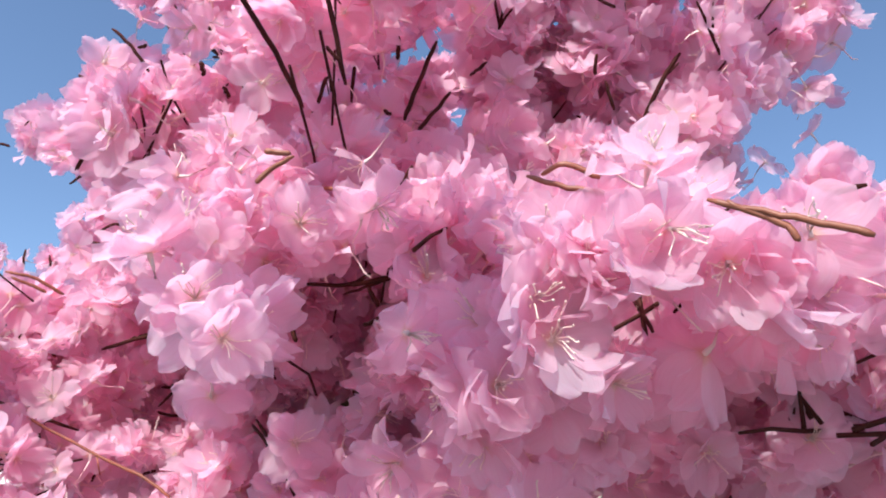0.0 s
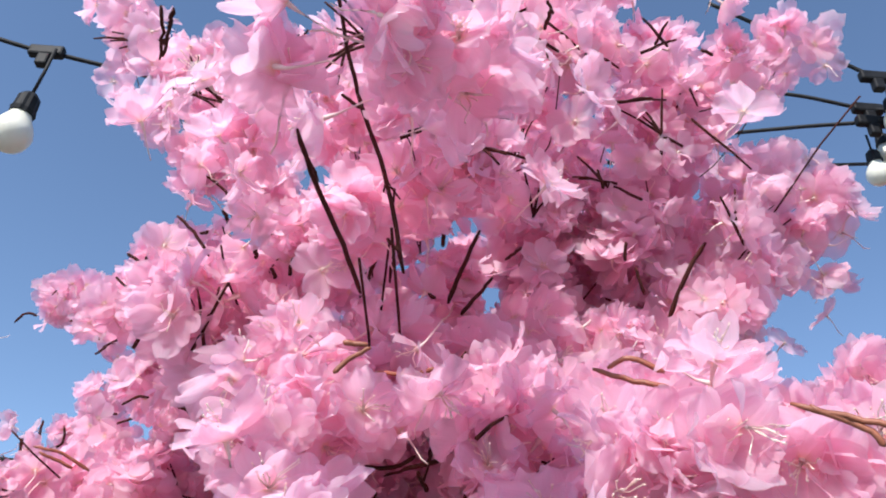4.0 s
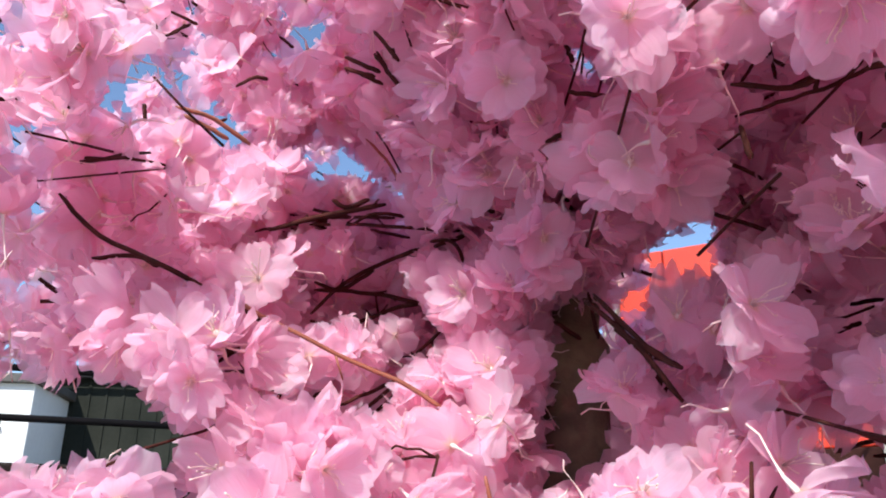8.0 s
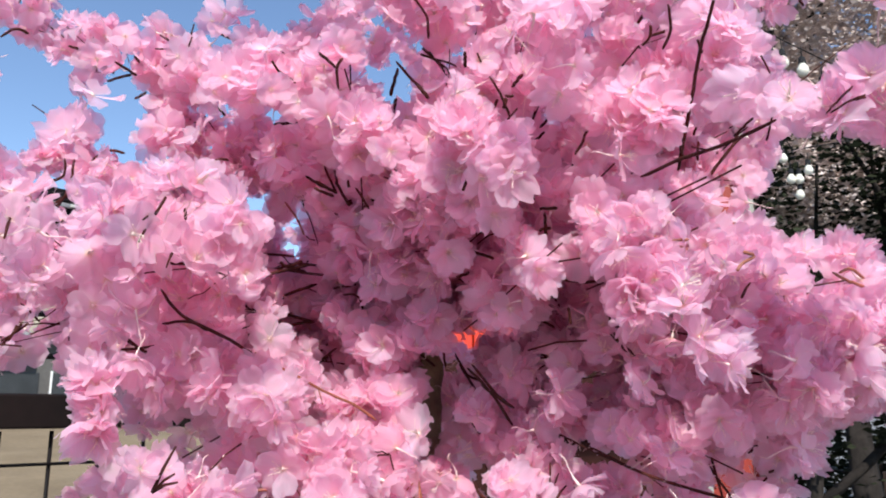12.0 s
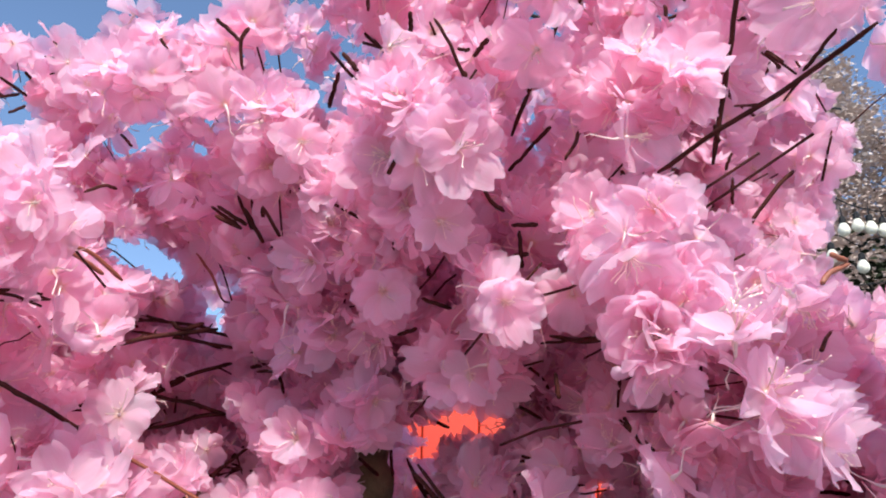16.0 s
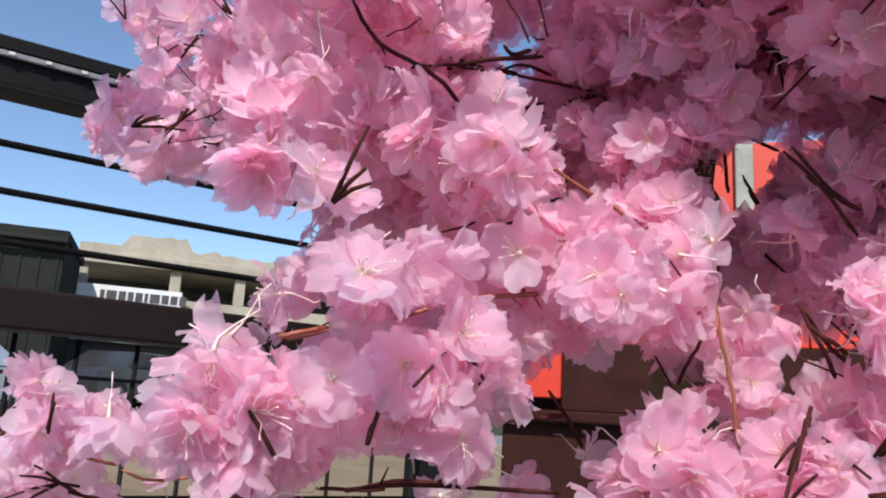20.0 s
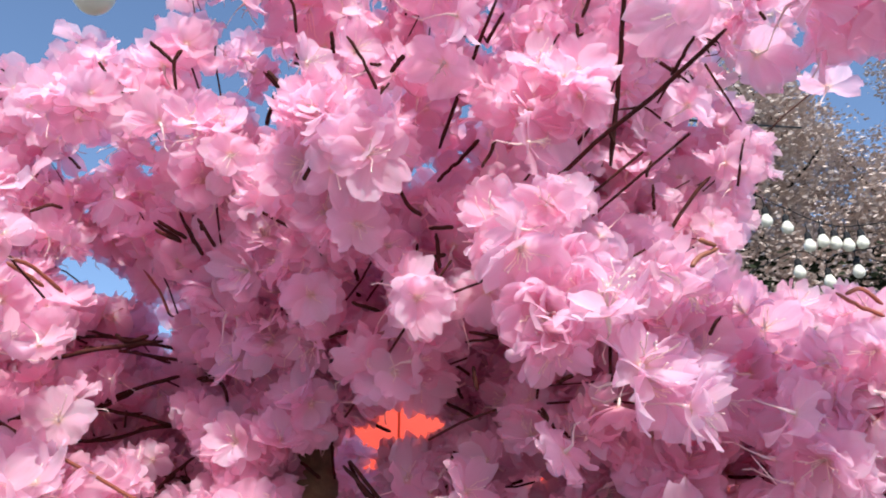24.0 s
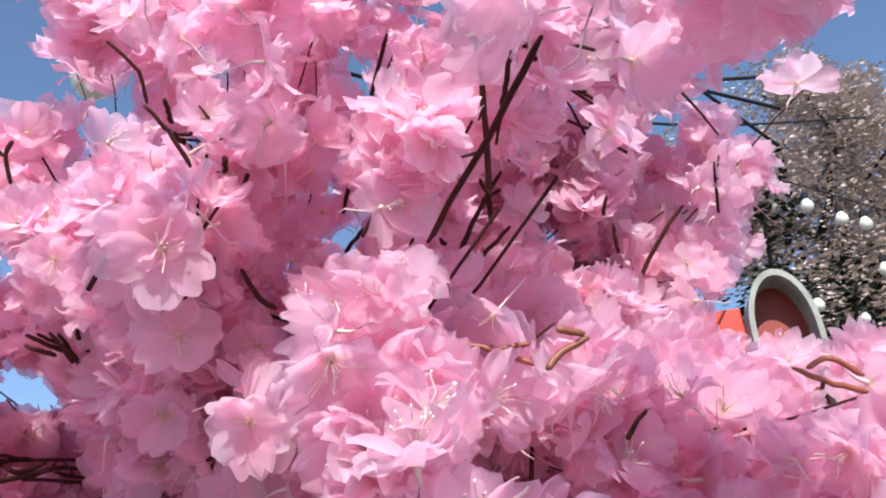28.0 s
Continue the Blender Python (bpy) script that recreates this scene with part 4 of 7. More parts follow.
twig([(-0.011, 0.346, 1.574), (-0.011, 0.350, 1.569)], 0.0008, twig_dark, (-0.154, 0.160, 1.440))
twig([(-0.029, 0.477, 1.555), (-0.008, 0.471, 1.547)], 0.0010, twig_dark, (-0.154, 0.160, 1.440))
twig([(-0.110, 0.494, 1.567), (-0.100, 0.492, 1.567), (-0.094, 0.495, 1.558)], 0.0010, twig_dark, (-0.154, 0.160, 1.440))
twig([(-0.020, 0.405, 1.551), (-0.013, 0.402, 1.547), (-0.003, 0.398, 1.542)], 0.0009, twig_dark, (-0.154, 0.160, 1.440))
twig([(-0.016, 0.395, 1.566), (-0.008, 0.393, 1.561), (-0.003, 0.392, 1.555)], 0.0009, twig_dark, (-0.154, 0.160, 1.440))
twig([(-0.012, 0.398, 1.555), (-0.009, 0.398, 1.550)], 0.0009, twig_dark, (-0.154, 0.160, 1.440))
twig([(-0.036, 0.466, 1.528), (-0.026, 0.466, 1.514), (-0.015, 0.463, 1.509)], 0.0010, twig_dark, (-0.154, 0.160, 1.440))
twig([(-0.032, 0.467, 1.521), (-0.022, 0.466, 1.507), (-0.014, 0.465, 1.495)], 0.0010, twig_dark, (-0.154, 0.160, 1.440))
twig([(-0.059, 0.475, 1.527), (-0.048, 0.473, 1.519)], 0.0010, twig_dark, (-0.154, 0.160, 1.440))
twig([(-0.046, 0.467, 1.538), (-0.041, 0.471, 1.519)], 0.0010, twig_dark, (-0.154, 0.160, 1.440))
twig([(-0.097, 0.455, 1.619), (-0.097, 0.460, 1.611)], 0.0010, twig_dark, (-0.154, 0.160, 1.440))
twig([(-0.054, 0.446, 1.615), (-0.043, 0.444, 1.612)], 0.0010, twig_dark, (-0.154, 0.160, 1.440))
twig([(-0.058, 0.438, 1.630), (-0.055, 0.440, 1.625)], 0.0010, twig_dark, (-0.154, 0.160, 1.440))
twig([(-0.054, 0.465, 1.580), (-0.051, 0.466, 1.575)], 0.0010, twig_dark, (-0.154, 0.160, 1.440))
twig([(-0.088, 0.475, 1.577), (-0.084, 0.475, 1.575)], 0.0010, twig_dark, (-0.154, 0.160, 1.440))
twig([(0.045, 0.437, 1.517), (0.052, 0.431, 1.520)], 0.0010, twig_dark, (-0.154, 0.160, 1.440))
twig([(0.049, 0.432, 1.527), (0.058, 0.424, 1.528)], 0.0010, twig_dark, (-0.154, 0.160, 1.440))
twig([(0.043, 0.447, 1.472), (0.051, 0.441, 1.475), (0.057, 0.437, 1.476)], 0.0010, twig_dark, (-0.154, 0.160, 1.440))
twig([(-0.150, 0.471, 1.640), (-0.135, 0.474, 1.635)], 0.0010, twig_dark, (-0.154, 0.160, 1.440))
twig([(-0.139, 0.466, 1.647), (-0.132, 0.471, 1.639), (-0.126, 0.474, 1.633)], 0.0010, twig_dark, (-0.154, 0.160, 1.440))
twig([(-0.132, 0.466, 1.647), (-0.127, 0.471, 1.638)], 0.0010, twig_dark, (-0.154, 0.160, 1.440))
twig([(-0.190, 0.546, 1.705), (-0.182, 0.550, 1.701)], 0.0010, twig_dark, (-0.154, 0.160, 1.440))
twig([(-0.247, 0.542, 1.697), (-0.240, 0.540, 1.703)], 0.0010, twig_dark, (-0.154, 0.160, 1.440))
twig([(-0.230, 0.570, 1.657), (-0.217, 0.569, 1.663)], 0.0010, twig_dark, (-0.154, 0.160, 1.440))
twig([(-0.234, 0.595, 1.598), (-0.223, 0.599, 1.593)], 0.0010, twig_dark, (-0.154, 0.160, 1.440))
twig([(-0.286, 0.588, 1.582), (-0.270, 0.591, 1.586)], 0.0010, twig_dark, (-0.154, 0.160, 1.440))
twig([(-0.286, 0.591, 1.572), (-0.280, 0.592, 1.575)], 0.0010, twig_dark, (-0.154, 0.160, 1.440))
twig([(-0.164, 0.392, 1.669), (-0.168, 0.387, 1.679), (-0.166, 0.383, 1.684)], 0.0010, twig_dark, (-0.302, 0.038, 1.467))
twig([(-0.168, 0.387, 1.679), (-0.179, 0.387, 1.686)], 0.0010, twig_dark, (-0.302, 0.038, 1.467))
twig([(-0.147, 0.546, 1.700), (-0.129, 0.538, 1.704)], 0.0013, twig_dark, (-0.302, 0.038, 1.467))
twig([(-0.126, 0.532, 1.714), (-0.116, 0.530, 1.712)], 0.0013, twig_dark, (-0.302, 0.038, 1.467))
twig([(-0.058, 0.507, 1.705), (-0.047, 0.505, 1.697)], 0.0013, twig_dark, (-0.302, 0.038, 1.467))
twig([(-0.257, 0.573, 1.734), (-0.241, 0.575, 1.728)], 0.0011, twig_dark, (-0.302, 0.038, 1.467))
twig([(-0.260, 0.580, 1.721), (-0.245, 0.575, 1.728)], 0.0011, twig_dark, (-0.302, 0.038, 1.467))
twig([(-0.288, 0.573, 1.738), (-0.274, 0.573, 1.737)], 0.0011, twig_dark, (-0.302, 0.038, 1.467))
twig([(-0.245, 0.569, 1.740), (-0.238, 0.571, 1.734)], 0.0011, twig_dark, (-0.302, 0.038, 1.467))
twig([(-0.196, 0.548, 1.764), (-0.166, 0.545, 1.757)], 0.0011, twig_dark, (-0.302, 0.038, 1.467))
twig([(-0.329, 0.574, 1.734), (-0.321, 0.571, 1.741), (-0.313, 0.572, 1.740)], 0.0011, twig_dark, (-0.302, 0.038, 1.467))
twig([(-0.262, 0.602, 1.667), (-0.253, 0.598, 1.675), (-0.241, 0.597, 1.675)], 0.0011, twig_dark, (-0.302, 0.038, 1.467))
twig([(-0.280, 0.604, 1.666), (-0.279, 0.608, 1.654), (-0.290, 0.610, 1.648)], 0.0011, twig_dark, (-0.302, 0.038, 1.467))
twig([(-0.095, 0.327, 1.650), (-0.096, 0.324, 1.655)], 0.0012, twig_dark, (-0.302, 0.038, 1.467))
twig([(-0.095, 0.320, 1.660), (-0.092, 0.314, 1.666)], 0.0012, twig_dark, (-0.302, 0.038, 1.467))
twig([(-0.138, 0.347, 1.661), (-0.131, 0.347, 1.655)], 0.0012, twig_dark, (-0.302, 0.038, 1.467))
twig([(-0.003, 0.313, 1.703), (-0.001, 0.305, 1.709), (-0.003, 0.303, 1.715)], 0.0010, twig_dark, (-0.302, 0.038, 1.467))
twig([(-0.001, 0.305, 1.709), (0.005, 0.297, 1.711)], 0.0010, twig_dark, (-0.302, 0.038, 1.467))
twig([(-0.108, 0.339, 1.771), (-0.104, 0.347, 1.761)], 0.0010, twig_dark, (-0.302, 0.038, 1.467))
twig([(-0.103, 0.349, 1.758), (-0.100, 0.363, 1.740)], 0.0010, twig_dark, (-0.302, 0.038, 1.467))
twig([(-0.003, 0.273, 1.743), (0.006, 0.271, 1.735)], 0.0010, twig_dark, (-0.302, 0.038, 1.467))
twig([(0.026, 0.250, 1.728), (0.028, 0.242, 1.732)], 0.0010, twig_dark, (-0.302, 0.038, 1.467))
twig([(-0.029, 0.297, 1.748), (-0.027, 0.300, 1.743)], 0.0010, twig_dark, (-0.302, 0.038, 1.467))
twig([(-0.135, 0.576, 1.495), (-0.112, 0.568, 1.515), (-0.091, 0.559, 1.539)], 0.0011, twig_dark, (-0.238, 0.089, 1.450))
twig([(-0.144, 0.539, 1.646), (-0.128, 0.542, 1.631), (-0.119, 0.545, 1.618)], 0.0009, twig_tan, (-0.238, 0.089, 1.450))
twig([(-0.153, 0.447, 1.630), (-0.138, 0.447, 1.624)], 0.0011, twig_dark, (-0.238, 0.089, 1.450))
twig([(-0.141, 0.444, 1.631), (-0.129, 0.447, 1.617)], 0.0011, twig_dark, (-0.238, 0.089, 1.450))
twig([(-0.153, 0.449, 1.626), (-0.140, 0.448, 1.622)], 0.0011, twig_dark, (-0.238, 0.089, 1.450))
twig([(-0.134, 0.441, 1.632), (-0.132, 0.442, 1.628)], 0.0011, twig_dark, (-0.238, 0.089, 1.450))
twig([(-0.088, 0.326, 1.614), (-0.082, 0.328, 1.606), (-0.076, 0.326, 1.601)], 0.0010, twig_dark, (-0.238, 0.089, 1.450))
twig([(-0.072, 0.327, 1.597), (-0.064, 0.321, 1.597)], 0.0010, twig_dark, (-0.238, 0.089, 1.450))
twig([(-0.069, 0.326, 1.595), (-0.065, 0.330, 1.582)], 0.0010, twig_dark, (-0.238, 0.089, 1.450))
twig([(-0.069, 0.331, 1.586), (-0.064, 0.327, 1.587)], 0.0010, twig_dark, (-0.238, 0.089, 1.450))
twig([(-0.047, 0.334, 1.545), (-0.044, 0.336, 1.536)], 0.0010, twig_dark, (-0.238, 0.089, 1.450))
twig([(-0.109, 0.422, 1.707), (-0.108, 0.433, 1.692)], 0.0013, twig_dark, (-0.238, 0.089, 1.450))
twig([(-0.104, 0.432, 1.691), (-0.104, 0.438, 1.682)], 0.0013, twig_dark, (-0.238, 0.089, 1.450))
twig([(-0.015, 0.393, 1.676), (-0.008, 0.379, 1.688)], 0.0013, twig_dark, (-0.238, 0.089, 1.450))
twig([(-0.080, 0.377, 1.597), (-0.077, 0.379, 1.591)], 0.0010, twig_dark, (-0.238, 0.089, 1.450))
twig([(-0.084, 0.392, 1.567), (-0.077, 0.388, 1.570)], 0.0010, twig_dark, (-0.238, 0.089, 1.450))
twig([(-0.078, 0.383, 1.582), (-0.066, 0.378, 1.578)], 0.0010, twig_dark, (-0.238, 0.089, 1.450))
twig([(-0.070, 0.401, 1.514), (-0.058, 0.396, 1.501), (-0.044, 0.391, 1.480)], 0.0010, twig_dark, (-0.238, 0.089, 1.450))
twig([(-0.068, 0.399, 1.516), (-0.053, 0.394, 1.498), (-0.044, 0.389, 1.490)], 0.0010, twig_dark, (-0.238, 0.089, 1.450))
twig([(-0.062, 0.398, 1.504), (-0.046, 0.391, 1.491)], 0.0010, twig_dark, (-0.238, 0.089, 1.450))
twig([(0.078, 0.363, 1.491), (0.085, 0.355, 1.481), (0.090, 0.350, 1.478)], 0.0010, twig_dark, (-0.238, 0.089, 1.450))
twig([(0.032, 0.411, 1.467), (0.044, 0.400, 1.466), (0.053, 0.392, 1.458)], 0.0010, twig_dark, (-0.238, 0.089, 1.450))
twig([(0.102, 0.336, 1.462), (0.112, 0.319, 1.479)], 0.0010, twig_dark, (-0.238, 0.089, 1.450))
twig([(0.098, 0.334, 1.513), (0.107, 0.321, 1.511)], 0.0010, twig_dark, (-0.238, 0.089, 1.450))
twig([(-0.104, 0.524, 1.576), (-0.090, 0.515, 1.579)], 0.0013, twig_dark, (-0.295, 0.158, 1.398))
twig([(-0.212, 0.443, 1.437), (-0.192, 0.436, 1.445), (-0.163, 0.422, 1.448)], 0.0010, twig_tan, (-0.295, 0.158, 1.398))
twig([(-0.262, 0.454, 1.430), (-0.253, 0.454, 1.426), (-0.240, 0.451, 1.430)], 0.0010, twig_tan, (-0.295, 0.158, 1.398))
twig([(-0.185, 0.431, 1.454), (-0.171, 0.426, 1.449)], 0.0010, twig_tan, (-0.295, 0.158, 1.398))
twig([(-0.071, 0.395, 1.450), (-0.064, 0.391, 1.433), (-0.061, 0.389, 1.423)], 0.0010, twig_dark, (-0.295, 0.158, 1.398))
twig([(-0.069, 0.394, 1.443), (-0.059, 0.385, 1.432)], 0.0010, twig_dark, (-0.295, 0.158, 1.398))
twig([(-0.213, 0.517, 1.366), (-0.192, 0.512, 1.372), (-0.170, 0.505, 1.372)], 0.0011, twig_dark, (-0.295, 0.158, 1.398))
twig([(-0.226, 0.520, 1.367), (-0.196, 0.513, 1.368)], 0.0011, twig_dark, (-0.295, 0.158, 1.398))
twig([(-0.145, 0.496, 1.401), (-0.124, 0.486, 1.405)], 0.0011, twig_dark, (-0.295, 0.158, 1.398))
twig([(-0.129, 0.488, 1.416), (-0.120, 0.483, 1.402), (-0.115, 0.481, 1.391)], 0.0011, twig_dark, (-0.295, 0.158, 1.398))
twig([(-0.328, 0.606, 1.371), (-0.312, 0.606, 1.368)], 0.0010, twig_tan, (-0.295, 0.158, 1.398))
twig([(-0.310, 0.606, 1.366), (-0.294, 0.606, 1.361), (-0.274, 0.606, 1.364)], 0.0010, twig_tan, (-0.295, 0.158, 1.398))
twig([(-0.032, 0.327, 1.734), (-0.033, 0.343, 1.715), (-0.034, 0.356, 1.700), (-0.036, 0.375, 1.671)], 0.0011, twig_dark, (-0.190, 0.074, 1.499))
twig([(-0.027, 0.328, 1.729), (-0.030, 0.340, 1.717)], 0.0011, twig_dark, (-0.190, 0.074, 1.499))
twig([(-0.027, 0.374, 1.665), (-0.033, 0.382, 1.656)], 0.0011, twig_dark, (-0.190, 0.074, 1.499))
twig([(-0.083, 0.153, 1.592), (-0.082, 0.148, 1.596), (-0.082, 0.143, 1.599)], 0.0005, twig_dark, (-0.190, 0.074, 1.499))
twig([(-0.082, 0.152, 1.592), (-0.080, 0.146, 1.595), (-0.078, 0.141, 1.596)], 0.0005, twig_dark, (-0.190, 0.074, 1.499))
twig([(-0.080, 0.146, 1.595), (-0.078, 0.141, 1.595)], 0.0005, twig_dark, (-0.190, 0.074, 1.499))
twig([(-0.046, 0.252, 1.692), (-0.039, 0.257, 1.682), (-0.038, 0.264, 1.674)], 0.0009, twig_dark, (-0.190, 0.074, 1.499))
twig([(-0.125, 0.299, 1.651), (-0.117, 0.301, 1.645), (-0.109, 0.304, 1.635)], 0.0008, twig_dark, (-0.190, 0.074, 1.499))
twig([(-0.114, 0.301, 1.644), (-0.110, 0.299, 1.644)], 0.0008, twig_dark, (-0.190, 0.074, 1.499))
twig([(-0.139, 0.354, 1.718), (-0.126, 0.358, 1.710), (-0.121, 0.364, 1.700)], 0.0009, twig_dark, (-0.190, 0.074, 1.499))
twig([(-0.143, 0.410, 1.618), (-0.133, 0.412, 1.607)], 0.0009, twig_dark, (-0.190, 0.074, 1.499))
twig([(-0.045, 0.381, 1.618), (-0.043, 0.384, 1.609), (-0.037, 0.386, 1.594)], 0.0009, twig_dark, (-0.190, 0.074, 1.499))
twig([(-0.065, 0.387, 1.625), (-0.055, 0.384, 1.622)], 0.0009, twig_dark, (-0.190, 0.074, 1.499))
twig([(0.080, 0.386, 1.678), (0.089, 0.383, 1.670)], 0.0011, twig_dark, (-0.190, 0.074, 1.499))
twig([(-0.034, 0.291, 1.581), (-0.024, 0.285, 1.578), (-0.011, 0.277, 1.571)], 0.0009, twig_tan, (-0.190, 0.074, 1.499))
twig([(-0.022, 0.284, 1.577), (-0.013, 0.276, 1.577)], 0.0009, twig_tan, (-0.190, 0.074, 1.499))
twig([(-0.057, 0.190, 1.607), (-0.053, 0.215, 1.606), (-0.047, 0.248, 1.608), (-0.042, 0.280, 1.608)], 0.0010, twig_dark, (-0.190, 0.074, 1.499))
twig([(-0.058, 0.200, 1.611), (-0.053, 0.214, 1.608)], 0.0007, twig_dark, (-0.190, 0.074, 1.499))
branch((0.134, 0.297, 1.501), [(0.148, 0.291, 1.515), (0.156, 0.283, 1.529), (0.153, 0.291, 1.497), (0.129, 0.303, 1.505), (0.138, 0.300, 1.492), (0.115, 0.311, 1.488), (0.098, 0.303, 1.485)])
branch((0.073, 0.336, 1.479), [(0.106, 0.294, 1.460), (0.094, 0.312, 1.466), (0.082, 0.330, 1.461), (0.075, 0.336, 1.484), (0.065, 0.345, 1.506), (0.051, 0.362, 1.496), (0.042, 0.373, 1.478)])
branch((0.014, 0.368, 1.525), [(0.032, 0.379, 1.505), (0.015, 0.380, 1.511), (0.021, 0.386, 1.519), (0.025, 0.366, 1.520), (0.004, 0.393, 1.499), (-0.040, 0.427, 1.531), (0.040, 0.242, 1.591)])
branch((-0.059, 0.448, 1.632), [(0.033, 0.245, 1.604), (0.040, 0.227, 1.616), (-0.113, 0.583, 1.656), (-0.106, 0.590, 1.635), (-0.150, 0.594, 1.648)])
branch((0.083, 0.300, 1.565), [(0.079, 0.306, 1.570), (0.071, 0.316, 1.558), (0.092, 0.295, 1.560), (0.059, 0.324, 1.568), (0.090, 0.301, 1.543), (0.100, 0.284, 1.567), (0.092, 0.277, 1.591)])
branch((0.121, 0.275, 1.565), [(0.104, 0.284, 1.550), (0.106, 0.284, 1.538), (0.111, 0.253, 1.581), (0.118, 0.246, 1.571), (0.155, 0.301, 1.544), (0.154, 0.296, 1.569), (0.100, 0.260, 1.601)])
branch((0.079, 0.242, 1.573), [(0.155, 0.288, 1.586), (0.151, 0.283, 1.607), (0.115, 0.239, 1.594), (0.031, 0.222, 1.565), (0.039, 0.207, 1.569), (0.040, 0.215, 1.539), (0.022, 0.242, 1.552)])
branch((0.009, 0.221, 1.558), [(0.030, 0.234, 1.532), (0.023, 0.246, 1.518), (0.032, 0.234, 1.507), (0.042, 0.216, 1.517), (-0.025, 0.224, 1.589), (-0.013, 0.189, 1.619), (-0.024, 0.204, 1.622)])
branch((-0.042, 0.173, 1.617), [(-0.036, 0.162, 1.591), (-0.039, 0.156, 1.607), (-0.049, 0.154, 1.632), (-0.041, 0.220, 1.637)])
branch((-0.103, 0.404, 1.454), [(-0.106, 0.435, 1.472), (-0.066, 0.412, 1.458), (-0.147, 0.406, 1.460), (-0.079, 0.385, 1.481), (-0.093, 0.436, 1.415), (-0.156, 0.390, 1.452), (-0.074, 0.368, 1.442)])
branch((-0.223, 0.417, 1.455), [(-0.209, 0.422, 1.456), (-0.220, 0.425, 1.456), (-0.210, 0.410, 1.453), (-0.196, 0.418, 1.495), (-0.262, 0.424, 1.435), (-0.199, 0.394, 1.404), (-0.267, 0.425, 1.487)])
branch((-0.198, 0.392, 1.618), [(-0.217, 0.375, 1.573), (-0.243, 0.398, 1.584), (-0.228, 0.445, 1.550), (-0.193, 0.443, 1.669), (-0.136, 0.333, 1.650), (-0.172, 0.362, 1.684)])
branch((-0.120, 0.468, 1.587), [(-0.140, 0.501, 1.631), (-0.111, 0.453, 1.566), (-0.108, 0.449, 1.564)])
branch((-0.279, 0.390, 1.403), [(-0.279, 0.390, 1.403)])
branch((-0.041, 0.380, 1.415), [(-0.087, 0.403, 1.389), (0.004, 0.357, 1.440)])
branch((-0.063, 0.239, 1.586), [(-0.075, 0.164, 1.577), (-0.055, 0.149, 1.577), (-0.065, 0.261, 1.613), (-0.056, 0.269, 1.580), (-0.067, 0.269, 1.545), (-0.057, 0.271, 1.620), (-0.063, 0.289, 1.590)])
branch((-0.013, 0.309, 1.582), [(-0.076, 0.298, 1.584), (-0.050, 0.288, 1.627), (0.007, 0.279, 1.540), (0.021, 0.283, 1.546), (-0.018, 0.395, 1.573), (0.038, 0.314, 1.622)])
branch((0.076, 0.356, 1.662), [(0.076, 0.368, 1.682), (0.076, 0.344, 1.641)])
branch((0.192, 0.294, 1.749), [(0.192, 0.294, 1.749)])
branch((-0.170, 0.388, 1.705), [(-0.175, 0.382, 1.709), (-0.178, 0.394, 1.703), (-0.158, 0.389, 1.704)])
branch((0.042, 0.221, 1.483), [(0.048, 0.178, 1.518), (0.035, 0.265, 1.448)])
branch((-0.019, 0.462, 1.550), [(-0.014, 0.433, 1.534), (-0.023, 0.492, 1.566)])
branch((-0.300, 0.667, 1.724), [(-0.300, 0.667, 1.724)])
branch((-0.041, 0.183, 1.609), [(-0.030, 0.212, 1.634), (-0.039, 0.189, 1.616), (-0.065, 0.189, 1.599), (-0.014, 0.179, 1.612), (-0.032, 0.152, 1.588), (-0.053, 0.141, 1.615)])
branch((-0.051, 0.240, 1.539), [(-0.076, 0.247, 1.545), (-0.055, 0.248, 1.518), (-0.062, 0.261, 1.566)])
branch((0.081, 0.242, 1.548), [(0.051, 0.223, 1.528), (0.078, 0.224, 1.522), (0.036, 0.259, 1.550), (0.080, 0.264, 1.579), (0.094, 0.225, 1.564), (0.115, 0.243, 1.528), (0.108, 0.219, 1.532)])
branch((-0.051, 0.245, 1.462), [(-0.013, 0.266, 1.443), (-0.042, 0.266, 1.445)])
branch((-0.033, 0.260, 1.632), [(-0.029, 0.239, 1.653), (-0.070, 0.249, 1.606), (-0.018, 0.274, 1.643), (-0.049, 0.271, 1.637)])
branch((-0.008, 0.274, 1.569), [(-0.000, 0.320, 1.576), (0.014, 0.291, 1.578), (0.005, 0.270, 1.541), (-0.012, 0.290, 1.550)])
branch((-0.020, 0.278, 1.693), [(-0.041, 0.290, 1.715), (-0.028, 0.298, 1.685), (-0.004, 0.290, 1.675), (-0.007, 0.236, 1.695)])
branch((-0.073, 0.305, 1.559), [(-0.075, 0.277, 1.583), (-0.099, 0.335, 1.595), (-0.085, 0.320, 1.561), (-0.069, 0.303, 1.576), (-0.055, 0.284, 1.550)])
branch((-0.095, 0.306, 1.641), [(-0.093, 0.288, 1.680), (-0.095, 0.279, 1.650), (-0.118, 0.337, 1.614), (-0.113, 0.307, 1.616)])
branch((0.040, 0.308, 1.780), [(-0.003, 0.321, 1.808), (0.022, 0.313, 1.796), (0.062, 0.304, 1.817), (0.002, 0.299, 1.748), (0.042, 0.295, 1.758), (0.079, 0.294, 1.768), (0.044, 0.318, 1.779), (0.068, 0.322, 1.768)])
branch((0.023, 0.312, 1.457), [(0.030, 0.313, 1.497), (0.038, 0.296, 1.466), (0.022, 0.331, 1.463), (0.063, 0.281, 1.495), (-0.018, 0.302, 1.454), (0.008, 0.340, 1.425), (0.015, 0.321, 1.400)])
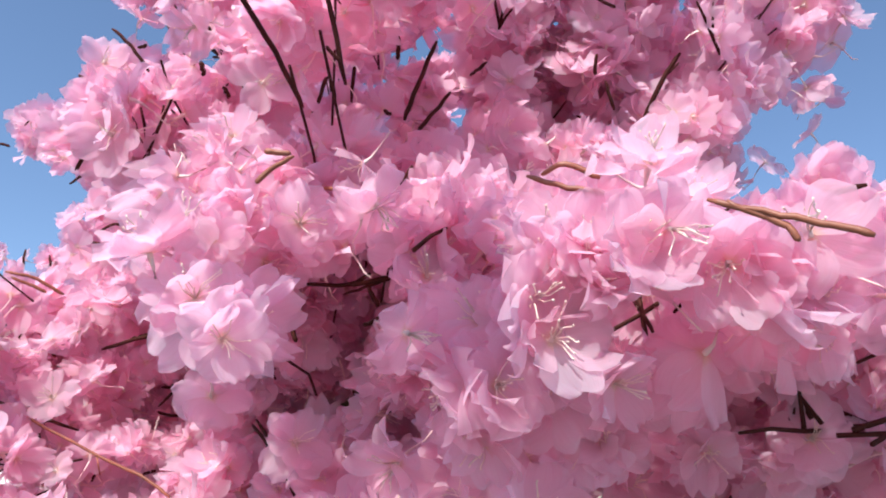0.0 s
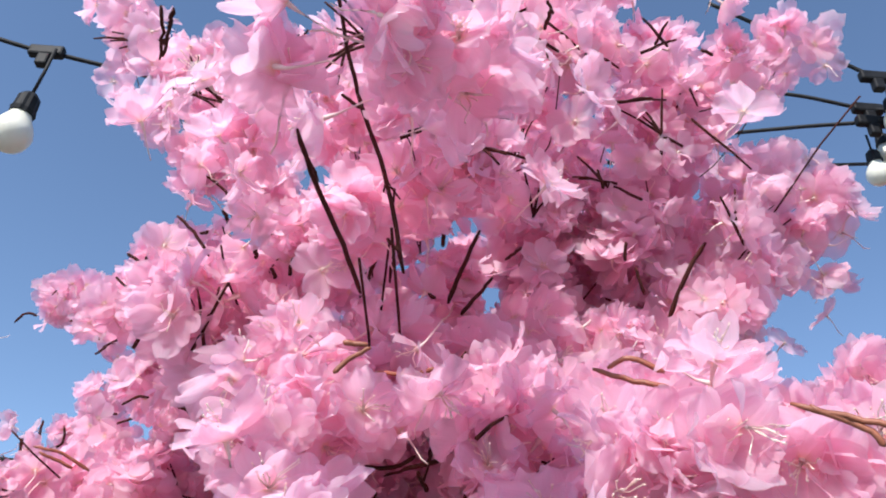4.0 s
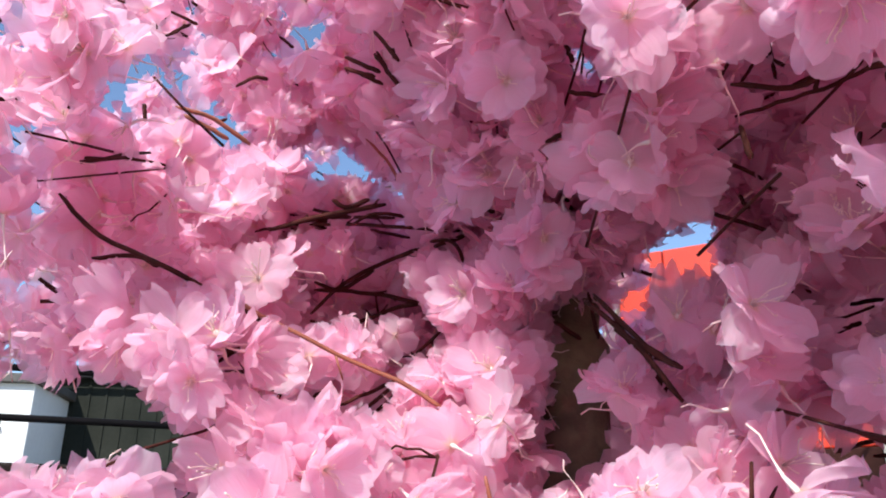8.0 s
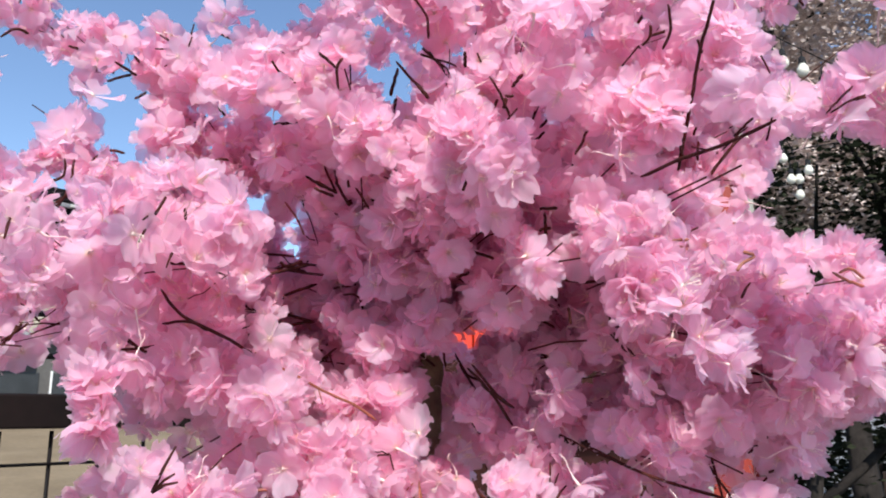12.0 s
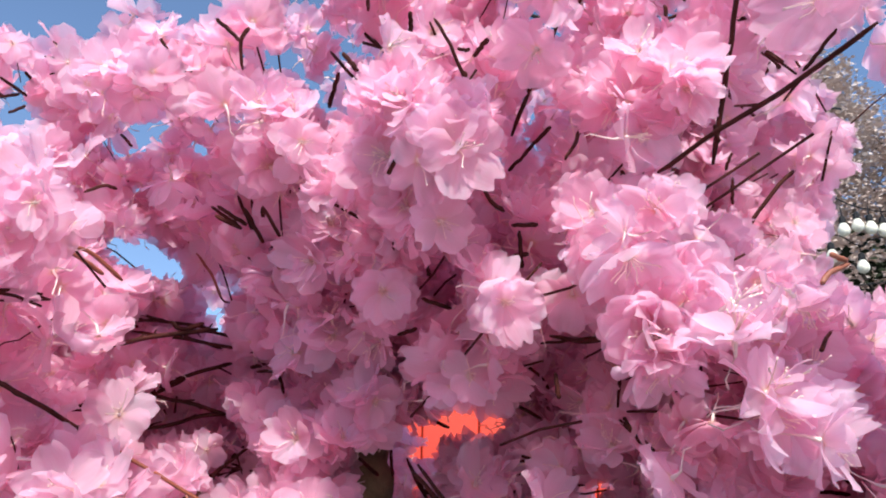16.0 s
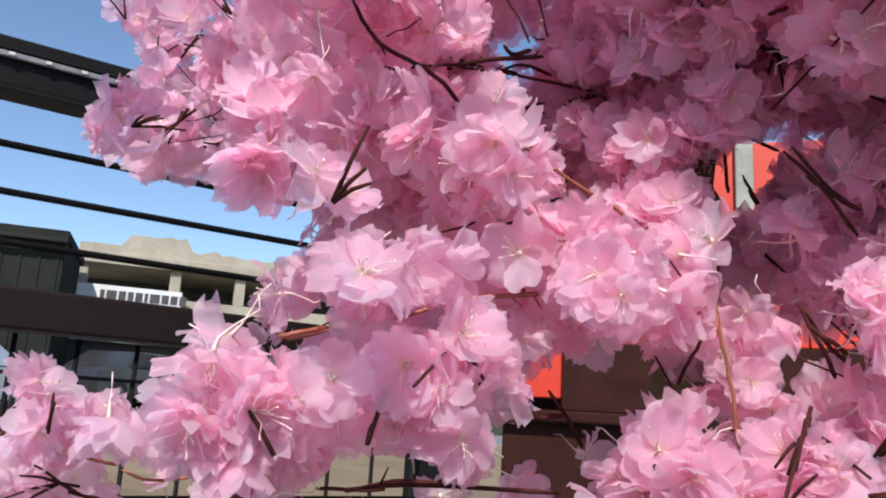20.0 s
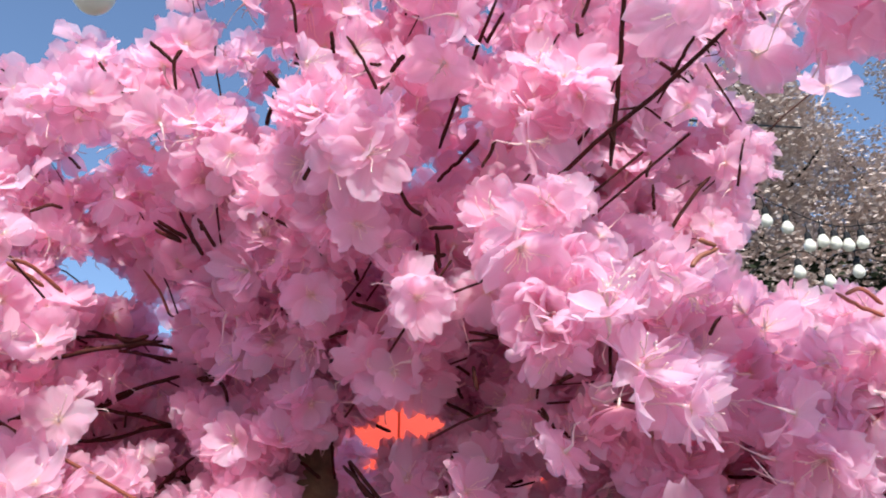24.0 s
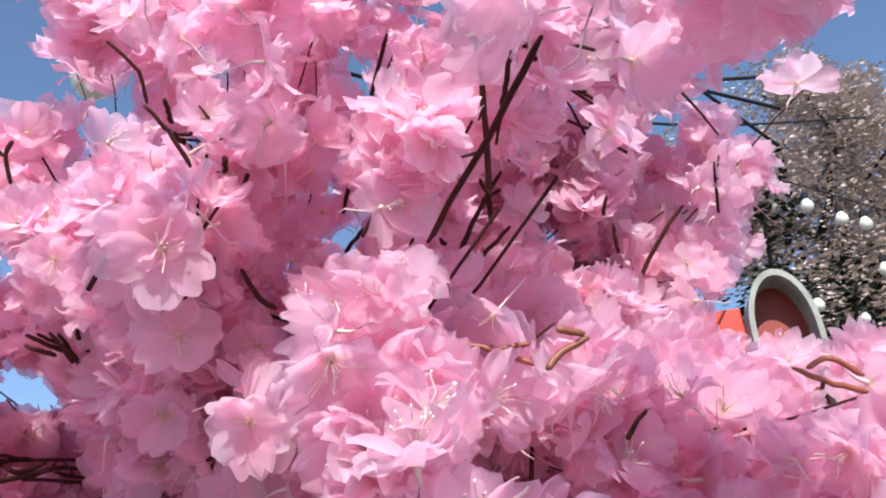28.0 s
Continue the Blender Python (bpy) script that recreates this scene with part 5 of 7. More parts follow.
branch((0.144, 0.322, 1.798), [(0.115, 0.283, 1.798), (0.098, 0.333, 1.816), (0.139, 0.324, 1.786), (0.180, 0.324, 1.813), (0.210, 0.327, 1.804), (0.118, 0.340, 1.769)])
branch((0.121, 0.322, 1.673), [(0.096, 0.342, 1.735), (0.119, 0.342, 1.695), (0.142, 0.353, 1.675), (0.128, 0.349, 1.649), (0.099, 0.253, 1.668), (0.134, 0.301, 1.685), (0.114, 0.319, 1.628)])
branch((0.121, 0.325, 1.555), [(0.148, 0.346, 1.614), (0.099, 0.291, 1.597), (0.068, 0.304, 1.606), (0.136, 0.272, 1.603), (0.114, 0.362, 1.529), (0.135, 0.341, 1.523), (0.103, 0.333, 1.497), (0.134, 0.322, 1.491), (0.155, 0.354, 1.539)])
branch((0.180, 0.350, 1.712), [(0.141, 0.340, 1.729), (0.186, 0.326, 1.739), (0.182, 0.353, 1.738), (0.214, 0.367, 1.711), (0.179, 0.359, 1.695), (0.180, 0.357, 1.662)])
branch((-0.064, 0.355, 1.754), [(-0.072, 0.391, 1.797), (-0.067, 0.360, 1.805), (-0.084, 0.307, 1.730), (-0.053, 0.308, 1.767), (-0.052, 0.377, 1.713), (-0.062, 0.397, 1.740), (-0.057, 0.348, 1.728)])
branch((-0.046, 0.357, 1.558), [(-0.066, 0.389, 1.553), (0.005, 0.334, 1.555), (-0.071, 0.349, 1.564), (0.003, 0.366, 1.557)])
branch((0.050, 0.364, 1.675), [(0.047, 0.365, 1.712), (0.037, 0.368, 1.674), (0.039, 0.365, 1.643), (0.083, 0.364, 1.706), (0.061, 0.328, 1.622), (0.053, 0.396, 1.679), (0.063, 0.372, 1.668)])
branch((-0.099, 0.367, 1.672), [(-0.115, 0.371, 1.643), (-0.118, 0.357, 1.720), (-0.103, 0.369, 1.700), (-0.116, 0.393, 1.668), (-0.067, 0.342, 1.660), (-0.084, 0.366, 1.678), (-0.090, 0.368, 1.635)])
branch((-0.187, 0.374, 1.827), [(-0.227, 0.390, 1.869), (-0.202, 0.382, 1.840), (-0.151, 0.358, 1.812), (-0.167, 0.366, 1.786)])
branch((-0.030, 0.392, 1.422), [(-0.035, 0.420, 1.472), (-0.048, 0.386, 1.454), (-0.020, 0.423, 1.439), (-0.063, 0.401, 1.409), (-0.055, 0.382, 1.388), (0.002, 0.368, 1.422), (-0.001, 0.355, 1.394), (-0.019, 0.397, 1.400)])
branch((-0.106, 0.414, 1.419), [(-0.129, 0.439, 1.433), (-0.098, 0.425, 1.451), (-0.074, 0.414, 1.462), (-0.104, 0.415, 1.410), (-0.112, 0.401, 1.388), (-0.086, 0.391, 1.392), (-0.139, 0.409, 1.394)])
branch((-0.252, 0.415, 1.564), [(-0.275, 0.396, 1.575), (-0.250, 0.393, 1.601), (-0.235, 0.416, 1.589), (-0.206, 0.432, 1.576), (-0.274, 0.415, 1.539), (-0.258, 0.417, 1.518), (-0.241, 0.415, 1.550), (-0.212, 0.429, 1.540), (-0.316, 0.422, 1.584)])
branch((-0.136, 0.422, 1.649), [(-0.156, 0.448, 1.684), (-0.160, 0.396, 1.644), (-0.136, 0.389, 1.631), (-0.109, 0.412, 1.628), (-0.127, 0.426, 1.660), (-0.131, 0.459, 1.646)])
branch((-0.244, 0.425, 1.431), [(-0.210, 0.419, 1.455), (-0.259, 0.417, 1.441), (-0.289, 0.410, 1.419), (-0.274, 0.400, 1.397), (-0.252, 0.399, 1.413), (-0.217, 0.397, 1.417), (-0.181, 0.448, 1.378), (-0.208, 0.457, 1.381), (-0.254, 0.430, 1.377), (-0.260, 0.390, 1.448), (-0.274, 0.475, 1.486), (-0.252, 0.492, 1.471), (-0.244, 0.461, 1.492)])
branch((-0.173, 0.425, 1.501), [(-0.194, 0.406, 1.516), (-0.216, 0.443, 1.517), (-0.139, 0.414, 1.465), (-0.182, 0.422, 1.494), (-0.196, 0.464, 1.519), (-0.178, 0.419, 1.467), (-0.132, 0.454, 1.518)])
branch((-0.147, 0.428, 1.736), [(-0.176, 0.488, 1.728), (-0.173, 0.447, 1.705), (-0.091, 0.412, 1.732), (-0.156, 0.402, 1.700), (-0.140, 0.363, 1.751), (-0.139, 0.380, 1.726), (-0.187, 0.448, 1.780), (-0.155, 0.444, 1.779), (-0.137, 0.445, 1.719), (-0.118, 0.449, 1.739)])
branch((-0.098, 0.442, 1.585), [(-0.113, 0.461, 1.613), (-0.108, 0.424, 1.605), (-0.101, 0.386, 1.596), (-0.073, 0.419, 1.576), (-0.097, 0.477, 1.563), (-0.069, 0.450, 1.578)])
branch((-0.050, 0.456, 1.538), [(-0.081, 0.483, 1.535), (-0.069, 0.448, 1.539), (-0.059, 0.427, 1.480), (-0.047, 0.470, 1.554), (-0.071, 0.522, 1.552), (-0.061, 0.494, 1.566), (-0.017, 0.418, 1.547), (-0.003, 0.421, 1.518)])
branch((-0.088, 0.465, 1.825), [(-0.105, 0.497, 1.826), (-0.089, 0.475, 1.850), (-0.097, 0.481, 1.799), (-0.079, 0.441, 1.857), (-0.072, 0.433, 1.791)])
branch((-0.131, 0.519, 1.861), [(-0.139, 0.531, 1.848), (-0.123, 0.508, 1.873)])
branch((-0.138, 0.529, 1.613), [(-0.153, 0.508, 1.664), (-0.132, 0.489, 1.628), (-0.135, 0.523, 1.565), (-0.117, 0.505, 1.598), (-0.146, 0.544, 1.635), (-0.146, 0.561, 1.614), (-0.141, 0.552, 1.575), (-0.184, 0.526, 1.629), (-0.159, 0.520, 1.612), (-0.161, 0.517, 1.571), (-0.100, 0.542, 1.600), (-0.077, 0.552, 1.618)])
branch((-0.199, 0.532, 1.535), [(-0.253, 0.597, 1.540), (-0.239, 0.536, 1.548), (-0.222, 0.557, 1.527), (-0.197, 0.552, 1.514), (-0.244, 0.529, 1.587), (-0.224, 0.490, 1.540), (-0.198, 0.508, 1.517), (-0.172, 0.523, 1.510), (-0.118, 0.524, 1.519), (-0.138, 0.535, 1.503), (-0.185, 0.500, 1.582)])
branch((-0.315, 0.534, 1.596), [(-0.296, 0.473, 1.646), (-0.254, 0.590, 1.572), (-0.279, 0.593, 1.593), (-0.355, 0.513, 1.636), (-0.328, 0.590, 1.549), (-0.311, 0.567, 1.529), (-0.307, 0.548, 1.509), (-0.341, 0.473, 1.598), (-0.358, 0.500, 1.606), (-0.328, 0.514, 1.676), (-0.312, 0.517, 1.640)])
branch((-0.220, 0.564, 1.733), [(-0.254, 0.579, 1.761), (-0.225, 0.564, 1.758), (-0.196, 0.536, 1.754), (-0.239, 0.586, 1.731), (-0.208, 0.561, 1.721), (-0.179, 0.521, 1.716), (-0.233, 0.534, 1.806), (-0.253, 0.616, 1.694), (-0.203, 0.582, 1.680), (-0.232, 0.618, 1.653)])
branch((-0.324, 0.591, 1.378), [(-0.341, 0.560, 1.408), (-0.328, 0.607, 1.374), (-0.297, 0.573, 1.382), (-0.352, 0.617, 1.364), (-0.300, 0.600, 1.362)])
branch((-0.101, 0.608, 1.578), [(-0.089, 0.568, 1.578), (-0.162, 0.600, 1.613), (-0.122, 0.645, 1.604), (-0.098, 0.620, 1.593), (-0.074, 0.596, 1.579), (-0.129, 0.633, 1.565), (-0.102, 0.619, 1.552), (-0.074, 0.604, 1.539), (-0.053, 0.587, 1.557), (-0.121, 0.612, 1.529), (-0.081, 0.616, 1.613)])
branch((-0.306, 0.622, 1.793), [(-0.335, 0.645, 1.797), (-0.309, 0.630, 1.798), (-0.283, 0.597, 1.784), (-0.276, 0.614, 1.742), (-0.337, 0.619, 1.845), (-0.302, 0.612, 1.831), (-0.275, 0.579, 1.820), (-0.339, 0.668, 1.811), (-0.298, 0.637, 1.708)])
branch((-0.316, 0.718, 1.613), [(-0.359, 0.798, 1.617), (-0.330, 0.794, 1.593), (-0.313, 0.760, 1.621), (-0.305, 0.730, 1.647), (-0.339, 0.736, 1.669), (-0.290, 0.708, 1.581), (-0.263, 0.655, 1.538), (-0.280, 0.638, 1.668), (-0.365, 0.640, 1.586)])
branch((-0.054, 0.561, 1.549), [(-0.042, 0.591, 1.463), (-0.132, 0.637, 1.548), (0.022, 0.589, 1.510), (0.092, 0.505, 1.587), (0.114, 0.501, 1.590), (-0.066, 0.494, 1.480), (0.041, 0.662, 1.623), (-0.226, 0.522, 1.492), (-0.027, 0.618, 1.562), (-0.100, 0.453, 1.643), (-0.281, 0.544, 1.630), (-0.043, 0.613, 1.464)], 4)
branch((-0.094, 0.547, 1.613), [(-0.166, 0.558, 1.542), (-0.172, 0.640, 1.641), (-0.141, 0.406, 1.631), (0.096, 0.632, 1.604), (-0.156, 0.617, 1.535), (-0.207, 0.596, 1.628), (-0.007, 0.586, 1.740), (-0.174, 0.580, 1.654), (0.033, 0.383, 1.629), (-0.050, 0.646, 1.487), (0.043, 0.426, 1.600), (-0.226, 0.493, 1.661)], 4)
branch((-0.057, 0.534, 1.611), [(-0.195, 0.511, 1.740), (0.112, 0.544, 1.526), (-0.075, 0.514, 1.691), (0.003, 0.645, 1.573), (-0.176, 0.487, 1.707), (0.163, 0.572, 1.571), (0.081, 0.518, 1.561), (0.077, 0.473, 1.534), (-0.227, 0.587, 1.704), (-0.023, 0.434, 1.509), (-0.232, 0.573, 1.551), (-0.189, 0.548, 1.670)], 4)
branch((-0.086, 0.549, 1.594), [(0.041, 0.405, 1.550), (-0.013, 0.574, 1.763), (-0.132, 0.512, 1.478), (-0.129, 0.678, 1.603), (0.002, 0.514, 1.492), (-0.170, 0.492, 1.493), (-0.111, 0.588, 1.464), (-0.170, 0.651, 1.610), (-0.039, 0.652, 1.718), (-0.191, 0.566, 1.614), (-0.149, 0.564, 1.745), (0.029, 0.388, 1.596)], 4)
branch((-0.072, 0.548, 1.605), [(-0.262, 0.507, 1.612), (-0.093, 0.662, 1.603), (-0.204, 0.531, 1.724), (-0.208, 0.517, 1.501), (-0.090, 0.591, 1.490), (0.021, 0.589, 1.560), (-0.043, 0.517, 1.715), (0.032, 0.547, 1.749), (0.052, 0.490, 1.540), (0.054, 0.571, 1.650), (-0.059, 0.623, 1.623)], 4)
branch((-0.079, 0.517, 1.579), [(-0.205, 0.473, 1.680), (-0.064, 0.478, 1.438), (-0.172, 0.536, 1.541), (-0.184, 0.482, 1.573), (-0.060, 0.548, 1.453), (0.099, 0.583, 1.672), (-0.200, 0.446, 1.559), (-0.078, 0.547, 1.736), (0.047, 0.470, 1.633), (-0.266, 0.580, 1.577), (0.091, 0.469, 1.589), (0.050, 0.589, 1.497)], 4)
branch((-0.159, 0.573, 1.576), [(-0.218, 0.556, 1.591), (-0.185, 0.593, 1.614), (-0.106, 0.638, 1.576), (-0.104, 0.593, 1.538), (-0.228, 0.559, 1.577), (-0.227, 0.548, 1.589), (-0.136, 0.602, 1.577), (-0.131, 0.561, 1.547), (-0.120, 0.616, 1.626), (-0.164, 0.520, 1.542), (-0.167, 0.560, 1.529)], 4)
branch((-0.149, 0.568, 1.588), [(-0.187, 0.548, 1.643), (-0.152, 0.584, 1.510), (-0.155, 0.597, 1.546), (-0.187, 0.555, 1.600), (-0.129, 0.567, 1.662), (-0.148, 0.604, 1.574), (-0.191, 0.601, 1.577), (-0.094, 0.535, 1.578), (-0.136, 0.546, 1.644), (-0.139, 0.568, 1.512), (-0.180, 0.544, 1.606), (-0.092, 0.574, 1.605)], 4)
branch((-0.182, 0.586, 1.584), [(-0.173, 0.621, 1.578), (-0.209, 0.598, 1.616), (-0.213, 0.517, 1.594), (-0.174, 0.639, 1.575), (-0.217, 0.522, 1.573), (-0.121, 0.623, 1.548), (-0.151, 0.629, 1.610), (-0.189, 0.612, 1.558), (-0.230, 0.549, 1.577), (-0.176, 0.590, 1.604), (-0.207, 0.609, 1.582)], 4)
branch((0.102, 0.413, 1.710), [(0.155, 0.401, 1.741), (0.048, 0.413, 1.662), (0.080, 0.486, 1.691), (0.111, 0.363, 1.681), (0.170, 0.436, 1.756), (0.046, 0.388, 1.783), (0.166, 0.437, 1.747), (0.065, 0.365, 1.701), (0.115, 0.366, 1.747), (0.045, 0.438, 1.638), (0.067, 0.450, 1.667), (0.157, 0.411, 1.712)], 4)
branch((0.073, 0.455, 1.733), [(0.020, 0.496, 1.716), (0.036, 0.390, 1.793), (0.041, 0.482, 1.713), (0.151, 0.475, 1.698), (0.110, 0.484, 1.790), (0.063, 0.516, 1.731), (0.140, 0.464, 1.669), (0.035, 0.391, 1.717), (0.016, 0.450, 1.729), (0.052, 0.409, 1.779), (0.130, 0.410, 1.769), (0.087, 0.499, 1.694)], 4)
branch((0.085, 0.437, 1.735), [(0.069, 0.396, 1.693), (0.072, 0.373, 1.716), (0.071, 0.380, 1.713), (0.110, 0.399, 1.725), (0.108, 0.469, 1.677), (0.127, 0.438, 1.770), (0.137, 0.474, 1.776), (0.116, 0.500, 1.752), (0.041, 0.499, 1.721), (0.017, 0.486, 1.747), (0.119, 0.405, 1.724), (0.028, 0.428, 1.800)], 4)
branch((0.052, 0.386, 1.657), [(0.100, 0.388, 1.645), (0.059, 0.376, 1.603), (-0.011, 0.408, 1.649), (0.008, 0.368, 1.651), (0.067, 0.370, 1.627), (0.104, 0.367, 1.679), (-0.009, 0.411, 1.677), (0.071, 0.406, 1.697), (0.111, 0.380, 1.665), (0.052, 0.380, 1.627), (0.068, 0.407, 1.654)], 4)
branch((0.037, 0.382, 1.677), [(0.067, 0.367, 1.681), (0.016, 0.384, 1.690), (0.022, 0.359, 1.640), (0.010, 0.363, 1.660), (-0.010, 0.383, 1.702), (0.000, 0.366, 1.662), (0.053, 0.415, 1.683), (0.106, 0.402, 1.663), (0.036, 0.389, 1.686), (0.043, 0.375, 1.709), (0.091, 0.401, 1.647)], 4)
branch((-0.087, 0.368, 1.572), [(-0.044, 0.368, 1.601), (-0.064, 0.371, 1.549), (-0.035, 0.376, 1.613), (-0.096, 0.384, 1.619), (-0.072, 0.382, 1.603)], 4)
branch((-0.086, 0.359, 1.576), [(-0.089, 0.369, 1.614), (-0.095, 0.392, 1.584), (-0.089, 0.401, 1.562), (-0.034, 0.383, 1.570), (-0.107, 0.364, 1.615), (-0.111, 0.335, 1.613), (-0.022, 0.337, 1.599)], 4)
branch((-0.165, 0.616, 1.650), [(-0.176, 0.604, 1.693), (-0.173, 0.571, 1.651), (-0.163, 0.676, 1.629), (-0.124, 0.636, 1.603), (-0.202, 0.629, 1.638), (-0.148, 0.612, 1.632), (-0.127, 0.677, 1.638), (-0.212, 0.570, 1.620), (-0.140, 0.575, 1.693), (-0.140, 0.602, 1.639), (-0.203, 0.668, 1.695), (-0.167, 0.575, 1.667)], 4)
branch((-0.183, 0.609, 1.657), [(-0.227, 0.602, 1.657), (-0.232, 0.591, 1.651), (-0.146, 0.588, 1.663), (-0.231, 0.603, 1.620), (-0.157, 0.565, 1.681), (-0.173, 0.646, 1.615), (-0.182, 0.691, 1.644), (-0.221, 0.583, 1.704), (-0.128, 0.583, 1.665), (-0.171, 0.684, 1.683), (-0.215, 0.575, 1.683)], 4)
branch((0.078, 0.496, 1.639), [(0.061, 0.511, 1.578), (0.146, 0.487, 1.664), (0.178, 0.494, 1.576), (0.072, 0.448, 1.687), (0.076, 0.522, 1.707), (0.052, 0.494, 1.577), (0.036, 0.475, 1.671), (0.035, 0.530, 1.659), (0.020, 0.506, 1.625), (0.077, 0.472, 1.600), (0.117, 0.490, 1.682), (0.068, 0.521, 1.647)], 4)
branch((0.088, 0.500, 1.608), [(0.037, 0.503, 1.552), (0.118, 0.540, 1.636), (0.040, 0.499, 1.607), (0.084, 0.430, 1.600), (0.042, 0.509, 1.680), (0.068, 0.549, 1.589), (0.144, 0.455, 1.587), (0.096, 0.524, 1.705), (0.114, 0.456, 1.629), (0.092, 0.496, 1.563), (0.162, 0.496, 1.587), (0.057, 0.542, 1.555)], 4)
branch((-0.062, 0.627, 1.480), [(0.054, 0.622, 1.528), (-0.159, 0.631, 1.509), (-0.191, 0.640, 1.491), (-0.175, 0.595, 1.526), (-0.022, 0.667, 1.479), (-0.128, 0.623, 1.454), (0.049, 0.635, 1.448), (-0.113, 0.611, 1.420), (-0.100, 0.611, 1.421), (-0.031, 0.645, 1.497), (0.066, 0.626, 1.458), (0.010, 0.614, 1.532)], 4)
branch((-0.052, 0.620, 1.510), [(-0.143, 0.593, 1.530), (-0.010, 0.588, 1.537), (0.063, 0.644, 1.473), (0.019, 0.645, 1.532), (-0.160, 0.601, 1.523), (-0.061, 0.651, 1.497), (0.047, 0.637, 1.553), (-0.164, 0.614, 1.548), (0.079, 0.609, 1.542), (-0.055, 0.606, 1.445), (-0.199, 0.636, 1.495), (-0.044, 0.615, 1.444)], 4)


# ---- ground ----
GROUND = surface("grey_paving_ground", (0.13, 0.125, 0.12), (0.22, 0.21, 0.20), 0.7, 0.9, 0, 0.3, 30, 0.01)
bm = bmesh.new()
bmesh.ops.create_grid(bm, x_segments=40, y_segments=40, size=600)
ground = new("ground", bpy.data.meshes.new("ground"))
bm.to_mesh(ground.data)
bm.free()
ground.data.materials.append(GROUND)
tagged(ground, "grey worn paving and asphalt reaching to the hills", "ground", kind="structure")


# ---- string lights over the yard ----
def bulb_thing(place, size=0.064, lean=(0.0, 0.0), group="string light bulbs", drop=0.0):
    """A hanging festoon lamp: black socket, frosted pear-shaped bulb, its tip down."""
    x, y, z = place
    ob = thing("string_light_bulb", place, "frosted white plastic bulb in a black socket on a cable", "string light", group)
    r = size / 2
    bm = bmesh.new()
    prof = [(0.0, -1.0), (0.32, -0.95), (0.62, -0.78), (0.85, -0.5), (0.98, -0.15), (1.0, 0.1), (0.93, 0.4), (0.78, 0.72), (0.62, 1.0), (0.54, 1.2), (0.5, 1.32)]
    ring = []
    for pr, pz in prof:
        ring.append([bm.verts.new((pr * r * math.cos(w), pr * r * math.sin(w), pz * r)) for w in [2 * math.pi * k / 20 for k in range(20)]] if pr else [bm.verts.new((0, 0, pz * r))])
    for a, b in zip(ring, ring[1:]):
        for k in range(20):
            q = (k + 1) % 20
            bm.faces.new((a[0], b[q], b[k]) if len(a) == 1 else (a[k], a[q], b[q], b[k]))
    for fc in bm.faces:
        fc.smooth = True
    part("bulb", bm, BULB, ob)
    bm = bmesh.new()
    rings = [[bm.verts.new((pr * r * (1 if k % 2 else 0.93) * math.cos(math.pi * k / 12), pr * r * (1 if k % 2 else 0.93) * math.sin(math.pi * k / 12), pz * r)) for k in range(24)] for pr, pz in ((0.62, 1.25), (0.66, 1.5), (0.6, 1.54), (0.55, 2.3), (0.3, 2.6))]
    for a, b in zip(rings, rings[1:]):
        for k in range(24):
            bm.faces.new((a[k], a[(k + 1) % 24], b[(k + 1) % 24], b[k]))
    bm.faces.new(rings[0][::-1])
    bm.faces.new(rings[-1])
    part("socket", bm, BLACK_RUBBER, ob)
    top = max(drop, 4.4 * r)
    tube("lead", [(0, 0, 2.5 * r), (0.03 * r, 0, (2.5 * r + top) / 2), (0, 0, top)], [0.1 * r] * 3, BLACK_RUBBER, ob, 6)
    ob.rotation_euler = (lean[0], lean[1], 0)
    return ob


def cable_thing(points, r=0.004):
    line = curve_points(points, 8)
    ob = tube("string_light_cable", line, [r] * len(line), BLACK_RUBBER)
    return tagged(ob, "black rubber cable of a festoon light string", "cable", "string light cables")


def clip_on(place):
    bm = bmesh.new()
    box(bm, (-0.03, -0.008, -0.012), (0.03, 0.008, 0.01), 0.004)
    box(bm, (-0.010, -0.008, -0.035), (0.010, 0.008, -0.01), 0.003)
    ob = new("cable_joint", bpy.data.meshes.new("cable_joint"))
    bm.to_mesh(ob.data)
    bm.free()
    ob.data.materials.append(BLACK_RUBBER)
    ob.location = place
    return tagged(ob, "black moulded joint where a lamp leaves the cable", "cable joint", "cable joints")


LAMP_L, LAMP_M = (-0.69, 1.003, 2.282), (-0.165, 1.106, 2.275)
bulb_thing(LAMP_L, 0.064, (0.08, 0.10), drop=0.185)
bulb_thing(LAMP_M, 0.062, drop=0.172)
cable_thing([(-3.4, 0.45, 2.95), (-1.6, 0.82, 2.60), (-0.80, 0.980, 2.481), (-0.693, 1.001, 2.471), (-0.545, 1.031, 2.464), (-0.29, 1.082, 2.453), (-0.165, 1.106, 2.452), (0.012, 1.142, 2.442), (0.066, 1.153, 2.443), (0.6, 1.26, 2.55), (1.4, 1.42, 2.80), (2.6, 1.65, 3.3)])
clip_on((-0.693, 1.001, 2.471))
clip_on((-0.165, 1.106, 2.452))
for p, h in [((0.833, 1.049, 2.503), 0.077), ((0.820, 1.123, 2.435), 0.089), ((0.859, 1.135, 2.491), 0.075)]:
    bulb_thing(p, 0.045, drop=h)
cable_thing([(0.510, 1.021, 2.763), (0.733, 1.024, 2.630), (0.795, 1.016, 2.580), (0.908, 1.007, 2.513), (1.130, 1.003, 2.392)])
cable_thing([(0.523, 1.174, 2.694), (0.696, 1.119, 2.626), (0.811, 1.084, 2.566), (0.933, 1.040, 2.525), (1.148, 0.986, 2.481)])
